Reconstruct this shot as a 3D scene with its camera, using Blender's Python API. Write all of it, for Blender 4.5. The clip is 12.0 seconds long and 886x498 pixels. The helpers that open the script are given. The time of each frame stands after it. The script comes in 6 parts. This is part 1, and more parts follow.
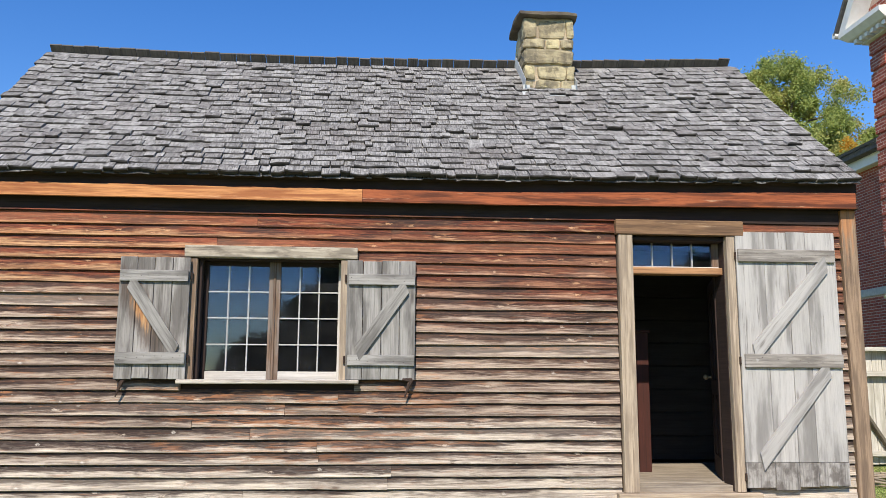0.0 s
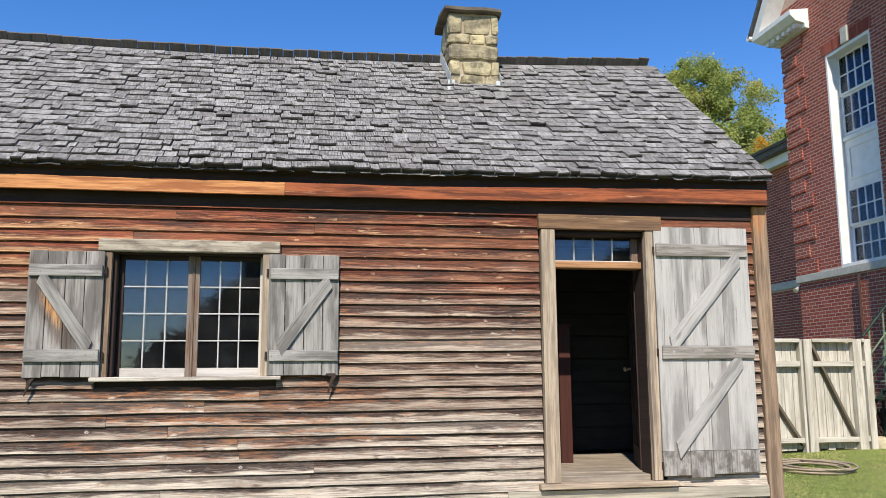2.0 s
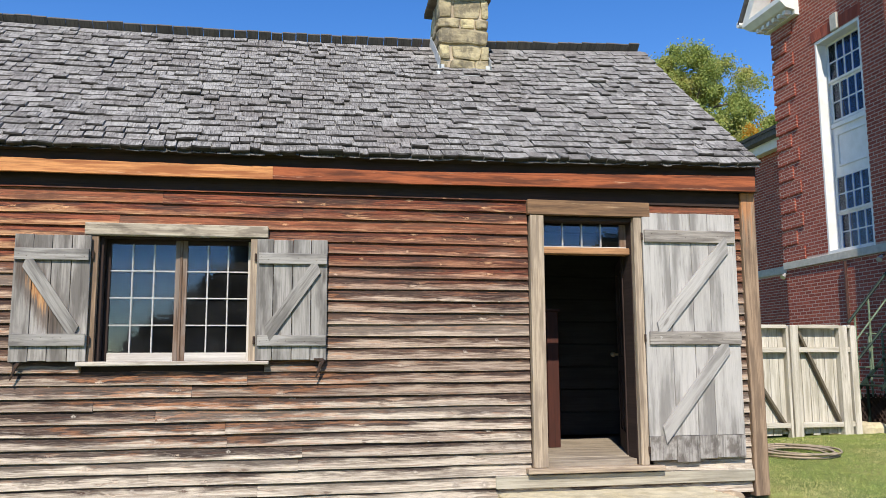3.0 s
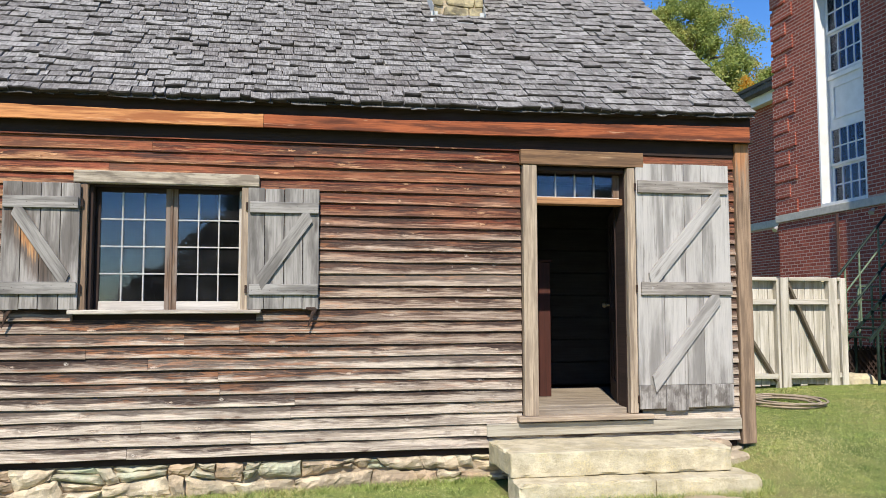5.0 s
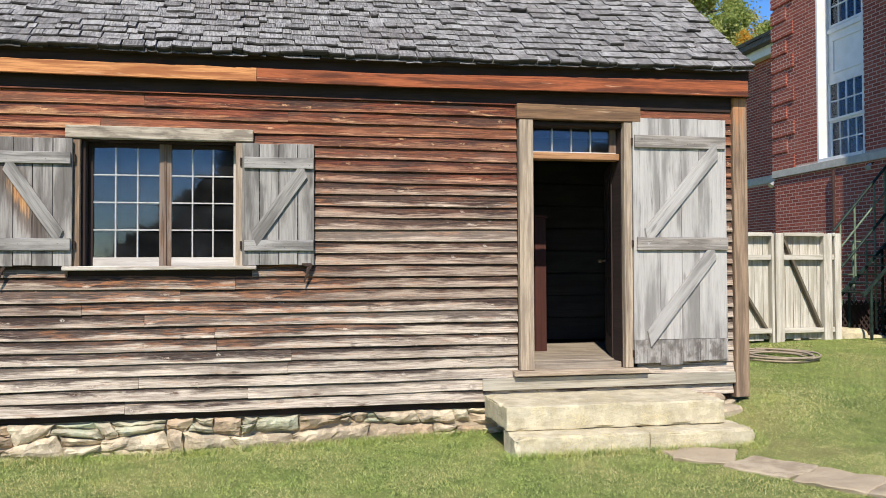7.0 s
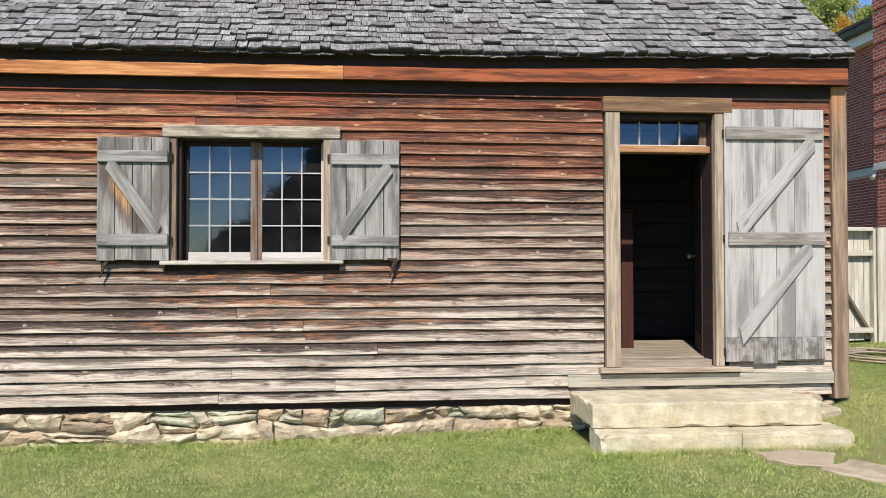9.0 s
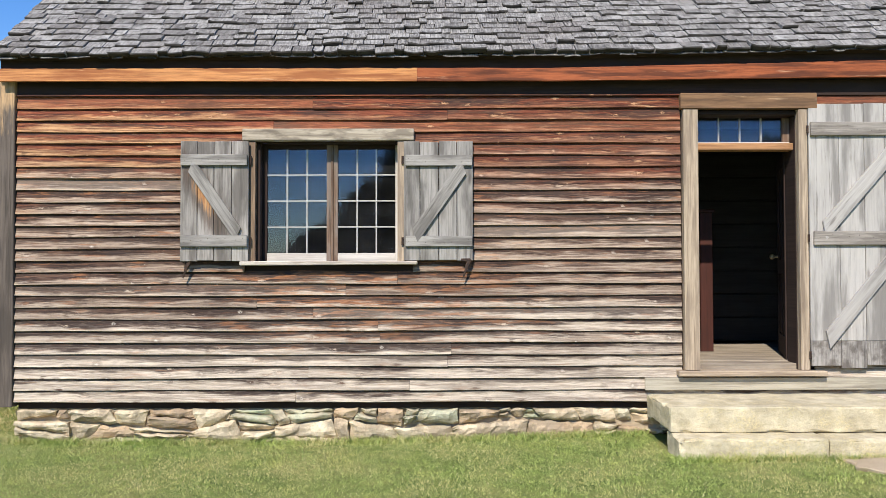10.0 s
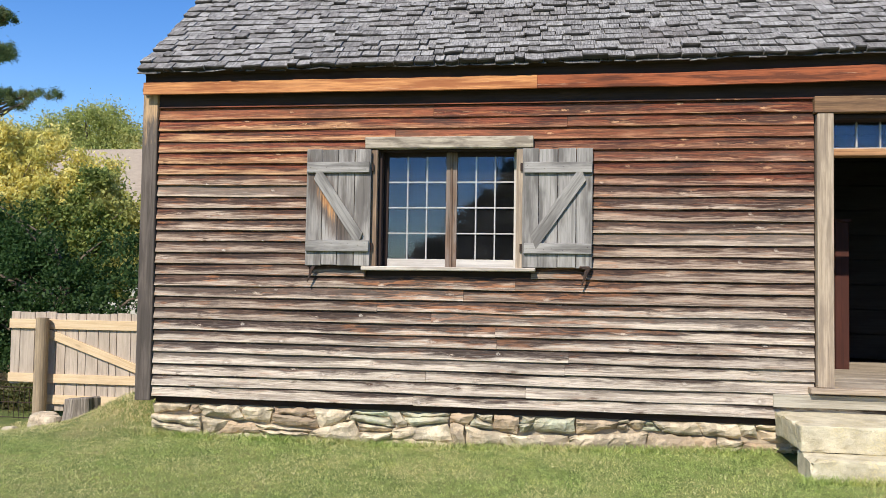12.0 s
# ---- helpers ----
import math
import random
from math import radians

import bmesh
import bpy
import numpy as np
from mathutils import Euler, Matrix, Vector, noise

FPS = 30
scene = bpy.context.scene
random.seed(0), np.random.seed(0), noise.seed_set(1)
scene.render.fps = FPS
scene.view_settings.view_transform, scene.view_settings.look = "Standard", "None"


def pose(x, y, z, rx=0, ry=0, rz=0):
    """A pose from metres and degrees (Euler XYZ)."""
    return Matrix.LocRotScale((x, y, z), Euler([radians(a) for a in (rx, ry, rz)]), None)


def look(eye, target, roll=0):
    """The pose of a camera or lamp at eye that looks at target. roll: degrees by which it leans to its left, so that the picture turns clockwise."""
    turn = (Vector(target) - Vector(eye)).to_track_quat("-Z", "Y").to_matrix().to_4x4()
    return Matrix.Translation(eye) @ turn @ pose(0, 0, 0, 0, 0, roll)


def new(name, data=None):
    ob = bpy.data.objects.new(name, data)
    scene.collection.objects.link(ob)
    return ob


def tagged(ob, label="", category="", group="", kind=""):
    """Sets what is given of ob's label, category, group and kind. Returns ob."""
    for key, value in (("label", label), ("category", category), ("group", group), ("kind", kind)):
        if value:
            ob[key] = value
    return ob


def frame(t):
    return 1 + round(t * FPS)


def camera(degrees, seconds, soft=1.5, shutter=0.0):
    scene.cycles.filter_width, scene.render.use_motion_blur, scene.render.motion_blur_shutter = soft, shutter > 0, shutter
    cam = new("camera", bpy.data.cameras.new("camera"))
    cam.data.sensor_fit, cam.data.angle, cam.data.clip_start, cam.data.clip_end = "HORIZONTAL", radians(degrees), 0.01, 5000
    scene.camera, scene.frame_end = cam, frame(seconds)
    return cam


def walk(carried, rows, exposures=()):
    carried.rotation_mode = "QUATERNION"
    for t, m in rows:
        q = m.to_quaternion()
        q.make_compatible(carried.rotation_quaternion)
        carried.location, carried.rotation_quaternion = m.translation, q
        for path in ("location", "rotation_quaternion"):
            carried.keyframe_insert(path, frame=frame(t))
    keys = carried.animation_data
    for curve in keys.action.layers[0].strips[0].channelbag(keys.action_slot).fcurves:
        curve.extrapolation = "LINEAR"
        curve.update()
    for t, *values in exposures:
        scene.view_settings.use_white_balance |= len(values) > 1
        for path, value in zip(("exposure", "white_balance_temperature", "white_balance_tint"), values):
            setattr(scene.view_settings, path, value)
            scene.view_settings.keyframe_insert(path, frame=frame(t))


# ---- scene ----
cam = camera(56.3, 12.0, soft=0.8)
PATH = [
    (0, (-2.244, -7.632, 1.683), (-2.093, -5.663, 1.996), 0.3),
    (0.5, (-2.241, -7.627, 1.674), (-2.042, -5.661, 1.984), 0.2),
    (1, (-2.232, -7.622, 1.672), (-1.985, -5.662, 1.985), -0.0),
    (1.5, (-2.22, -7.622, 1.674), (-1.928, -5.668, 1.986), -0.2),
    (2, (-2.216, -7.617, 1.674), (-1.89, -5.667, 1.976), -0.4),
    (2.5, (-2.211, -7.612, 1.674), (-1.869, -5.662, 1.962), -0.4),
    (4.5, (-2.199, -7.595, 1.657), (-1.831, -5.638, 1.839), 0.0),
    (5, (-2.196, -7.584, 1.647), (-1.826, -5.624, 1.801), -0.1),
    (5.5, (-2.197, -7.583, 1.646), (-1.817, -5.623, 1.767), -0.1),
    (6, (-2.197, -7.579, 1.637), (-1.805, -5.619, 1.726), -0.2),
    (6.5, (-2.193, -7.57, 1.636), (-1.8, -5.61, 1.699), -0.2),
    (8.5, (-2.207, -7.555, 1.635), (-1.955, -5.572, 1.673), -0.2),
    (9, (-2.205, -7.56, 1.627), (-2.023, -5.569, 1.668), -0.1),
    (9.5, (-2.206, -7.56, 1.602), (-2.111, -5.563, 1.652), -0.2),
    (10, (-2.194, -7.559, 1.58), (-2.192, -5.56, 1.635), -0.1),
    (10.5, (-2.185, -7.557, 1.551), (-2.257, -5.559, 1.616), -0.0),
    (11, (-2.179, -7.551, 1.543), (-2.325, -5.558, 1.616), 0.3),
    (11.5, (-2.182, -7.556, 1.528), (-2.402, -5.57, 1.609), 0.7),
    (12, (-2.202, -7.573, 1.532), (-2.481, -5.595, 1.614), 0.9),
]
walk(cam, [(t, look(eye, target, roll)) for t, eye, target, roll in PATH])

# ---- light ----
SUN_AZ, SUN_EL = 15.5, 44.5  # degrees left of the facade's normal, and above the horizon
sun_way = Vector((-math.sin(radians(SUN_AZ)) * math.cos(radians(SUN_EL)), -math.cos(radians(SUN_AZ)) * math.cos(radians(SUN_EL)), math.sin(radians(SUN_EL))))
sun = new("sun", bpy.data.lights.new("sun", "SUN"))
scene.view_settings.exposure = 0.22
sun.data.energy, sun.data.angle, sun.data.color = 5.0, radians(0.55), (1.0, 0.91, 0.78)
sun.matrix_world = look(sun_way * 60, (0, 0, 0))
world = bpy.data.worlds.new("sky")
scene.world = world
world.use_nodes = True
wn = world.node_tree.nodes
sky = wn.new("ShaderNodeTexSky")
sky.sky_type, sky.sun_disc = "NISHITA", False
sky.sun_elevation, sky.sun_rotation = radians(SUN_EL), radians(180 + SUN_AZ)
sky.air_density, sky.dust_density, sky.ozone_density = 1.0, 0.0, 1.6
vivid = wn.new("ShaderNodeHueSaturation")
vivid.inputs["Saturation"].default_value = 1.38
vivid.inputs["Hue"].default_value = 0.513
world.node_tree.links.new(sky.outputs[0], vivid.inputs["Color"])
world.node_tree.links.new(vivid.outputs[0], wn["Background"].inputs[0])
wn["Background"].inputs[1].default_value = 0.155

# ---- helpers for meshes ----
rnd = random.Random(7)


def mesh_ob(name, bm, material, parent=None, label=""):
    me = bpy.data.meshes.new(name)
    bm.to_mesh(me)
    bm.free()
    me.materials.append(material)
    ob = new(name, me)
    if parent is not None:
        ob.parent = parent
    if label:
        ob["label"] = label
    return ob


part = mesh_ob


def empty(name, x=0, y=0, z=0, label="", category="", group="", kind=""):
    ob = new(name)
    ob.location = (x, y, z)
    ob.empty_display_size = 0.1
    return tagged(ob, label, category, group, kind)


def grain_uv(bm, faces, axis, shift):
    """Along u the grain in metres, along v the other way across the face."""
    uv = bm.loops.layers.uv.verify()
    for f in faces:
        n = f.normal
        others = [a for a in range(3) if a != axis]
        across = others[0] if abs(n[others[0]]) < abs(n[others[1]]) else others[1]
        for l in f.loops:
            l[uv].uv = (l.vert.co[axis] + shift, l.vert.co[across] + shift * 0.37)


def add_box(bm, lo, hi, axis=0, bevel=0.004, rough=0.0, turn=None):
    """A box from lo to hi, its grain along axis, with broken edges; turn: a matrix laid on it last."""
    made = bmesh.ops.create_cube(bm, size=1.0)["verts"]
    for v in made:
        for a in range(3):
            v.co[a] = lo[a] + (v.co[a] + 0.5) * (hi[a] - lo[a])
            if rough:
                v.co[a] += rnd.uniform(-rough, rough)
    faces = list({f for v in made for f in v.link_faces})
    if bevel:
        edges = list({e for v in made for e in v.link_edges})
        out = bmesh.ops.bevel(bm, geom=edges, offset=bevel, segments=1, affect="EDGES", profile=0.5)
        made = list({v for v in made if v.is_valid} | set(out["verts"]))
        faces = list({f for v in made for f in v.link_faces})
    for f in faces:
        f.normal_update()
    grain_uv(bm, faces, axis, rnd.uniform(0, 40))
    if turn is not None:
        bmesh.ops.transform(bm, matrix=turn, verts=made)
    return made


def plank(name, lo, hi, axis, material, parent=None, label="", bevel=0.004, rough=0.0, turn=None):
    bm = bmesh.new()
    add_box(bm, lo, hi, axis, bevel, rough, turn)
    return mesh_ob(name, bm, material, parent, label)


def raw_mesh(name, verts, faces, material, parent=None, label=""):
    me = bpy.data.meshes.new(name)
    me.from_pydata(verts, [], faces)
    me.materials.append(material)
    ob = new(name, me)
    if parent is not None:
        ob.parent = parent
    if label:
        ob["label"] = label
    return ob


def rod(bm, a, b, r0, r1, sides=8):
    a, b = Vector(a), Vector(b)
    way = b - a
    m = Matrix.Translation((a + b) / 2) @ way.to_track_quat("Z", "Y").to_matrix().to_4x4()
    bmesh.ops.create_cone(bm, cap_ends=True, segments=sides, radius1=r0, radius2=r1, depth=way.length, matrix=m)


def smooth(a, b, t):
    u = min(1.0, max(0.0, (t - a) / (b - a)))
    return u * u * (3 - 2 * u)


# ---- materials ----
class Shader:
    def __init__(self, name):
        self.material = bpy.data.materials.new(name)
        self.material.use_nodes = True
        self.tree = self.material.node_tree
        self.bsdf = self.tree.nodes["Principled BSDF"]
        self.bsdf.inputs["Specular IOR Level"].default_value = 0.25

    def add(self, kind, *ins):
        n = self.tree.nodes.new(kind)
        for i, v in enumerate(ins):
            self.feed(n.inputs[i], v)
        return n

    def feed(self, socket, v):
        if v is None:
            return
        if isinstance(v, bpy.types.NodeSocket):
            self.tree.links.new(v, socket)
        elif isinstance(v, (tuple, list)) and len(v) == 3 and socket.type == "RGBA":
            socket.default_value = (*v, 1.0)
        else:
            socket.default_value = v

    def math(self, op, a, b=None, clamp=False):
        n = self.add("ShaderNodeMath", a, b)
        n.operation, n.use_clamp = op, clamp
        return n.outputs[0]

    def step(self, value, lo, hi, to_lo=0.0, to_hi=1.0):
        n = self.add("ShaderNodeMapRange", value, lo, hi, to_lo, to_hi)
        n.interpolation_type = "SMOOTHSTEP"
        return n.outputs[0]

    def mix(self, fac, a, b, blend="MIX"):
        n = self.tree.nodes.new("ShaderNodeMix")
        n.data_type, n.blend_type = "RGBA", blend
        self.feed(n.inputs[0], fac)
        self.feed(n.inputs[6], a)
        self.feed(n.inputs[7], b)
        return n.outputs[2]

    def noise(self, vector, scale, detail=4.0, rough=0.55):
        n = self.tree.nodes.new("ShaderNodeTexNoise")
        self.feed(n.inputs["Vector"], vector)
        n.inputs["Scale"].default_value, n.inputs["Detail"].default_value, n.inputs["Roughness"].default_value = scale, detail, rough
        return n.outputs[0]

    def tree_colour(self, vector, scale):
        n = self.tree.nodes.new("ShaderNodeTexNoise")
        self.feed(n.inputs["Vector"], vector)
        n.inputs["Scale"].default_value = scale
        return n.outputs[1]

    def cells(self, vector, scale, feature="F1"):
        n = self.tree.nodes.new("ShaderNodeTexVoronoi")
        n.feature = feature
        self.feed(n.inputs["Vector"], vector)
        n.inputs["Scale"].default_value = scale
        return n

    def stretch(self, vector, x, y, z=1.0):
        n = self.add("ShaderNodeVectorMath", vector, (x, y, z))
        n.operation = "MULTIPLY"
        return n.outputs[0]

    def uv(self):
        return self.tree.nodes.new("ShaderNodeTexCoord").outputs["UV"]

    def place(self):
        return self.tree.nodes.new("ShaderNodeNewGeometry").outputs["Position"]

    def island(self):
        return self.tree.nodes.new("ShaderNodeNewGeometry").outputs["Random Per Island"]

    def each(self):
        return self.tree.nodes.new("ShaderNodeObjectInfo").outputs["Random"]

    def split(self, vector):
        return self.add("ShaderNodeSeparateXYZ", vector).outputs

    def bump(self, height, strength=0.4, distance=0.004):
        n = self.tree.nodes.new("ShaderNodeBump")
        n.inputs["Strength"].default_value, n.inputs["Distance"].default_value = strength, distance
        self.feed(n.inputs["Height"], height)
        self.feed(self.bsdf.inputs["Normal"], n.outputs[0])

    def done(self, colour, rough=0.85):
        self.feed(self.bsdf.inputs["Base Color"], colour)
        self.feed(self.bsdf.inputs["Roughness"], rough)
        return self.material


def weathered(name, light, dark, stain, stain_amount=0.35, vary=0.3, knots=0.5, rough=0.85, grain_scale=34.0, soft=0.6, spread=(2.2, 8.0), figure=0.0, rust=None, top=None):
    """Old wood: grain along u, dark streaks, knots and stains."""
    s = Shader(name)
    uv = s.uv()
    each = s.each()
    grain = s.math("ADD", s.math("MULTIPLY", s.noise(s.stretch(uv, 0.9, grain_scale), 1.0, 8.0, 0.72), 0.65), s.math("MULTIPLY", s.noise(s.stretch(uv, 2.5, grain_scale * 3.2), 1.0, 5.0, 0.7), 0.35))
    fine = s.noise(s.stretch(uv, 5.0, 230.0), 1.0, 3.0, 0.6)
    blot = s.noise(s.stretch(uv, *spread), 1.0, 5.0, 0.58)
    col = s.mix(s.step(grain, 0.43, 0.545), s.mix(soft * 0.85, dark, light), light)
    col = s.mix(s.math("MULTIPLY", s.step(grain, 0.44, 0.37), 0.9), col, dark)
    blot = s.math("ADD", blot, s.math("MULTIPLY", s.math("SUBTRACT", grain, 0.5), 0.35))
    col = s.mix(s.math("MULTIPLY", s.step(blot, 0.45, 0.61), stain_amount), col, s.mix(0.25, stain, col))
    col = s.mix(s.math("MULTIPLY", s.step(fine, 0.57, 0.67), 0.35), col, s.mix(0.6, col, (0.02, 0.018, 0.015)))
    if figure:
        ring = s.math("SINE", s.math("MULTIPLY", s.noise(s.stretch(uv, 1.1, 11.0), 1.0, 1.5, 0.45), 60.0))
        col = s.mix(s.math("MULTIPLY", s.step(ring, 0.2, -1.0), figure), col, s.mix(0.7, col, dark))
        worn = s.step(s.noise(s.stretch(uv, 0.9, 14.0), 1.0, 6.0, 0.68), 0.54, 0.62)
        col = s.mix(s.math("MULTIPLY", worn, figure), col, s.mix(0.85, col, (0.04, 0.022, 0.016)))
        bare = s.step(s.noise(s.stretch(uv, 1.6, 26.0), 1.0, 6.0, 0.68), 0.60, 0.66)
        col = s.mix(s.math("MULTIPLY", bare, 0.6), col, s.mix(0.5, light, (0.80, 0.62, 0.42)))
    if rust:
        # iron stain that ran down from one old fixing
        x, y, z = s.split(s.place())
        dx = s.math("ADD", x, 4.36)
        dz = s.math("SUBTRACT", z, 2.27)
        off = s.math("ADD", dx, s.math("MULTIPLY", dz, 0.42))
        far = s.math("SQRT", s.math("ADD", s.math("MULTIPLY", s.math("MULTIPLY", off, off), 9.0), s.math("MULTIPLY", dz, dz)))
        torn = s.math("ADD", far, s.math("MULTIPLY", s.math("SUBTRACT", s.noise(s.stretch(uv, 3.0, 34.0), 1.0, 6.0, 0.68), 0.5), 0.75))
        col = s.mix(s.math("MULTIPLY", s.step(torn, 0.50, 0.26), 0.8), col, s.mix(s.step(grain, 0.4, 0.6), (0.045, 0.032, 0.026), (0.15, 0.105, 0.08)))
        col = s.mix(s.math("MULTIPLY", s.step(torn, 0.22, 0.06), 0.85), col, s.mix(s.step(grain, 0.42, 0.56), (0.30, 0.10, 0.035), rust))
    if top:
        z = s.split(s.place())[2]
        up = s.step(s.math("ADD", z, s.math("MULTIPLY", s.noise(s.stretch(uv, 3.0, 22.0), 1.0, 4.0, 0.6), 1.6)), 3.7, 4.1)
        col = s.mix(s.math("MULTIPLY", up, 0.9), col, s.mix(s.step(grain, 0.4, 0.55), s.mix(0.5, top, dark), top))
    if knots:
        cell = s.cells(s.stretch(uv, 1.9, 6.0), 1.0)
        spot = s.step(cell.outputs["Distance"], 0.04, 0.13, 1.0, 0.0)
        chance = s.step(s.split(cell.outputs["Color"])[0], 0.5, 0.53)
        col = s.mix(s.math("MULTIPLY", s.math("MULTIPLY", spot, chance), knots), col, s.mix(0.6, dark, (0.05, 0.03, 0.02)))
    col = s.mix(s.math("MULTIPLY", each, vary), col, s.mix(0.5, col, dark))
    s.bump(s.math("ADD", grain, s.math("MULTIPLY", fine, 0.5)), 0.5, 0.004)
    return s.done(col, rough)


def clapboard_wood():
    """Boards bleached pale along their butts, dark above, redder where the eaves have sheltered them."""
    s = Shader("weathered_clapboard_wood")
    uv = s.uv()
    u, v, _ = s.split(uv)
    x, y, z = s.split(s.place())
    each = s.each()
    low = s.noise(s.stretch(s.place(), 0.7, 1.0, 2.2), 1.0, 3.0, 0.55)
    # knots bend the grain round them
    warp = s.add("ShaderNodeVectorMath", uv, s.stretch(s.tree_colour(uv, 14.0), 0.03, 0.010, 0.0)).outputs[0]
    cell = s.cells(s.stretch(warp, 4.6, 15.0), 1.0)
    near = cell.outputs["Distance"]
    pick = s.split(cell.outputs["Color"])
    chance = s.step(pick[0], 0.45, 0.47)
    swirl = s.math("MULTIPLY", s.math("MULTIPLY", s.step(near, 0.04, 0.55, 1.0, 0.0), chance), 0.013)
    flow = s.add("ShaderNodeVectorMath", uv, s.add("ShaderNodeCombineXYZ", 0.0, swirl, 0.0).outputs[0]).outputs[0]
    grain = s.math("ADD", s.math("MULTIPLY", s.noise(s.stretch(flow, 1.4, 46.0), 1.0, 7.0, 0.70), 0.6), s.math("MULTIPLY", s.noise(s.stretch(flow, 4.0, 150.0), 1.0, 5.0, 0.7), 0.4))
    fac = s.step(grain, 0.425, 0.57)
    fine = s.noise(s.stretch(uv, 8.0, 260.0), 1.0, 3.0, 0.6)
    # growth rings cut slantwise: long flames
    ring = s.math("SINE", s.math("MULTIPLY", s.noise(s.stretch(flow, 1.5, 15.0), 1.0, 2.5, 0.5), 70.0))
    wave = s.noise(s.stretch(flow, 1.6, 10.0), 1.0, 5.0, 0.60)
    blotch = s.noise(s.stretch(flow, 2.6, 30.0), 1.0, 6.0, 0.66)
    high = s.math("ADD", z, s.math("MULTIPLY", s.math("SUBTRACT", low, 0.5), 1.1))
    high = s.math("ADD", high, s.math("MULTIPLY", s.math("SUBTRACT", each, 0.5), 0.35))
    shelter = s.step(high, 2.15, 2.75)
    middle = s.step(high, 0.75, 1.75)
    # how far the bleached part climbs up each board
    edge = s.math("ADD", s.step(s.math("ADD", z, s.math("MULTIPLY", s.math("SUBTRACT", low, 0.5), 1.2)), 0.40, 1.05, 0.082, 0.038), s.math("MULTIPLY", s.math("SUBTRACT", wave, 0.5), 0.19))
    edge = s.math("ADD", edge, s.math("MULTIPLY", s.math("SUBTRACT", each, 0.5), 0.03))
    edge = s.math("ADD", edge, s.math("MULTIPLY", s.math("SUBTRACT", grain, 0.5), 0.07))
    edge = s.math("ADD", edge, s.math("ADD", s.step(x, -3.6, -5.2, 0.0, 0.004), s.math("MULTIPLY", s.step(x, -2.2, -0.8, 0.0, 0.022), s.step(z, 2.3, 1.7))))
    pale = s.step(s.math("ADD", s.math("SUBTRACT", edge, v), s.math("MULTIPLY", s.math("SUBTRACT", s.noise(s.stretch(flow, 2.2, 60.0), 1.0, 6.0, 0.66), 0.5), 0.055)), -0.020, 0.018)
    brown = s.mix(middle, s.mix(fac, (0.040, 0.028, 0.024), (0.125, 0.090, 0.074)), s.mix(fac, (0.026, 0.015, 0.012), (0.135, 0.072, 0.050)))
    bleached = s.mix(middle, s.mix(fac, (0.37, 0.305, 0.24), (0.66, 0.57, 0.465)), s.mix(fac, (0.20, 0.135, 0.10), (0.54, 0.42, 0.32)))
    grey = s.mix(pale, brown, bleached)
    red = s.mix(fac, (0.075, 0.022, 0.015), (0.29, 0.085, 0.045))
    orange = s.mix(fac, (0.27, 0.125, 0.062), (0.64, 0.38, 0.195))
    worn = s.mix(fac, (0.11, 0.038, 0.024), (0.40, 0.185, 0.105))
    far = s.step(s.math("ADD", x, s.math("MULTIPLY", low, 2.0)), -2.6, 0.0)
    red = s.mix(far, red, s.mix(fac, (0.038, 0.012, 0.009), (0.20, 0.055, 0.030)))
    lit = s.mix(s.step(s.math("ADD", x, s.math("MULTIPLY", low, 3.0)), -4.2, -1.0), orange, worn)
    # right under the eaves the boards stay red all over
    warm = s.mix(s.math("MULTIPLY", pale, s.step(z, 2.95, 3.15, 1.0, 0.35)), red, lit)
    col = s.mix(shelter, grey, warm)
    # warm patches where the old surface still holds
    zone = s.math("MULTIPLY", s.math("MULTIPLY", s.step(x, -4.6, -3.4), s.step(x, -0.9, -2.0)), s.math("MULTIPLY", s.step(z, 0.7, 1.05), s.step(z, 1.95, 1.5)))
    patch = s.step(s.math("ADD", blotch, s.math("MULTIPLY", zone, 0.075)), 0.565, 0.635)
    patch = s.math("MULTIPLY", patch, s.step(x, -1.2, -2.6, 0.7, 1.2), True)
    col = s.mix(s.math("MULTIPLY", patch, s.step(z, 0.7, 1.5, 0.30, 0.72)), col, s.mix(0.7, col, (0.50, 0.205, 0.085)))
    # soot-dark streaks along the upper part
    black = s.step(s.noise(s.stretch(flow, 1.0, 17.0), 1.0, 6.0, 0.64), 0.485, 0.57)
    col = s.mix(s.math("MULTIPLY", black, s.mix(pale, (0.9, 0.9, 0.9), (0.42, 0.42, 0.42))), col, s.mix(0.8, col, (0.045, 0.032, 0.028)))
    pale_ring = s.step(ring, 0.62, 1.0)
    col = s.mix(s.math("MULTIPLY", pale_ring, 0.09), col, s.mix(shelter, s.mix(middle, (0.62, 0.55, 0.46), (0.50, 0.36, 0.26)), (0.60, 0.30, 0.14)))
    col = s.mix(s.math("MULTIPLY", s.step(ring, -0.6, -1.0), 0.14), col, s.mix(0.75, col, (0.05, 0.03, 0.024)))
    # knots: a pale or dark heart, a dark lower rim
    rim = s.step(s.math("ADD", near, s.math("MULTIPLY", s.noise(s.stretch(uv, 22.0, 60.0), 1.0, 4.0, 0.6), 0.5)), 0.32, 0.58, 1.0, 0.0)
    heart = s.step(s.math("ADD", near, s.math("MULTIPLY", s.noise(s.stretch(uv, 60.0, 90.0), 1.0, 3.0, 0.6), 0.42)), 0.28, 0.40, 1.0, 0.0)
    core = s.mix(s.step(pick[1], 0.38, 0.45), (0.10, 0.055, 0.038), s.mix(shelter, (0.62, 0.50, 0.39), (0.66, 0.36, 0.19)))
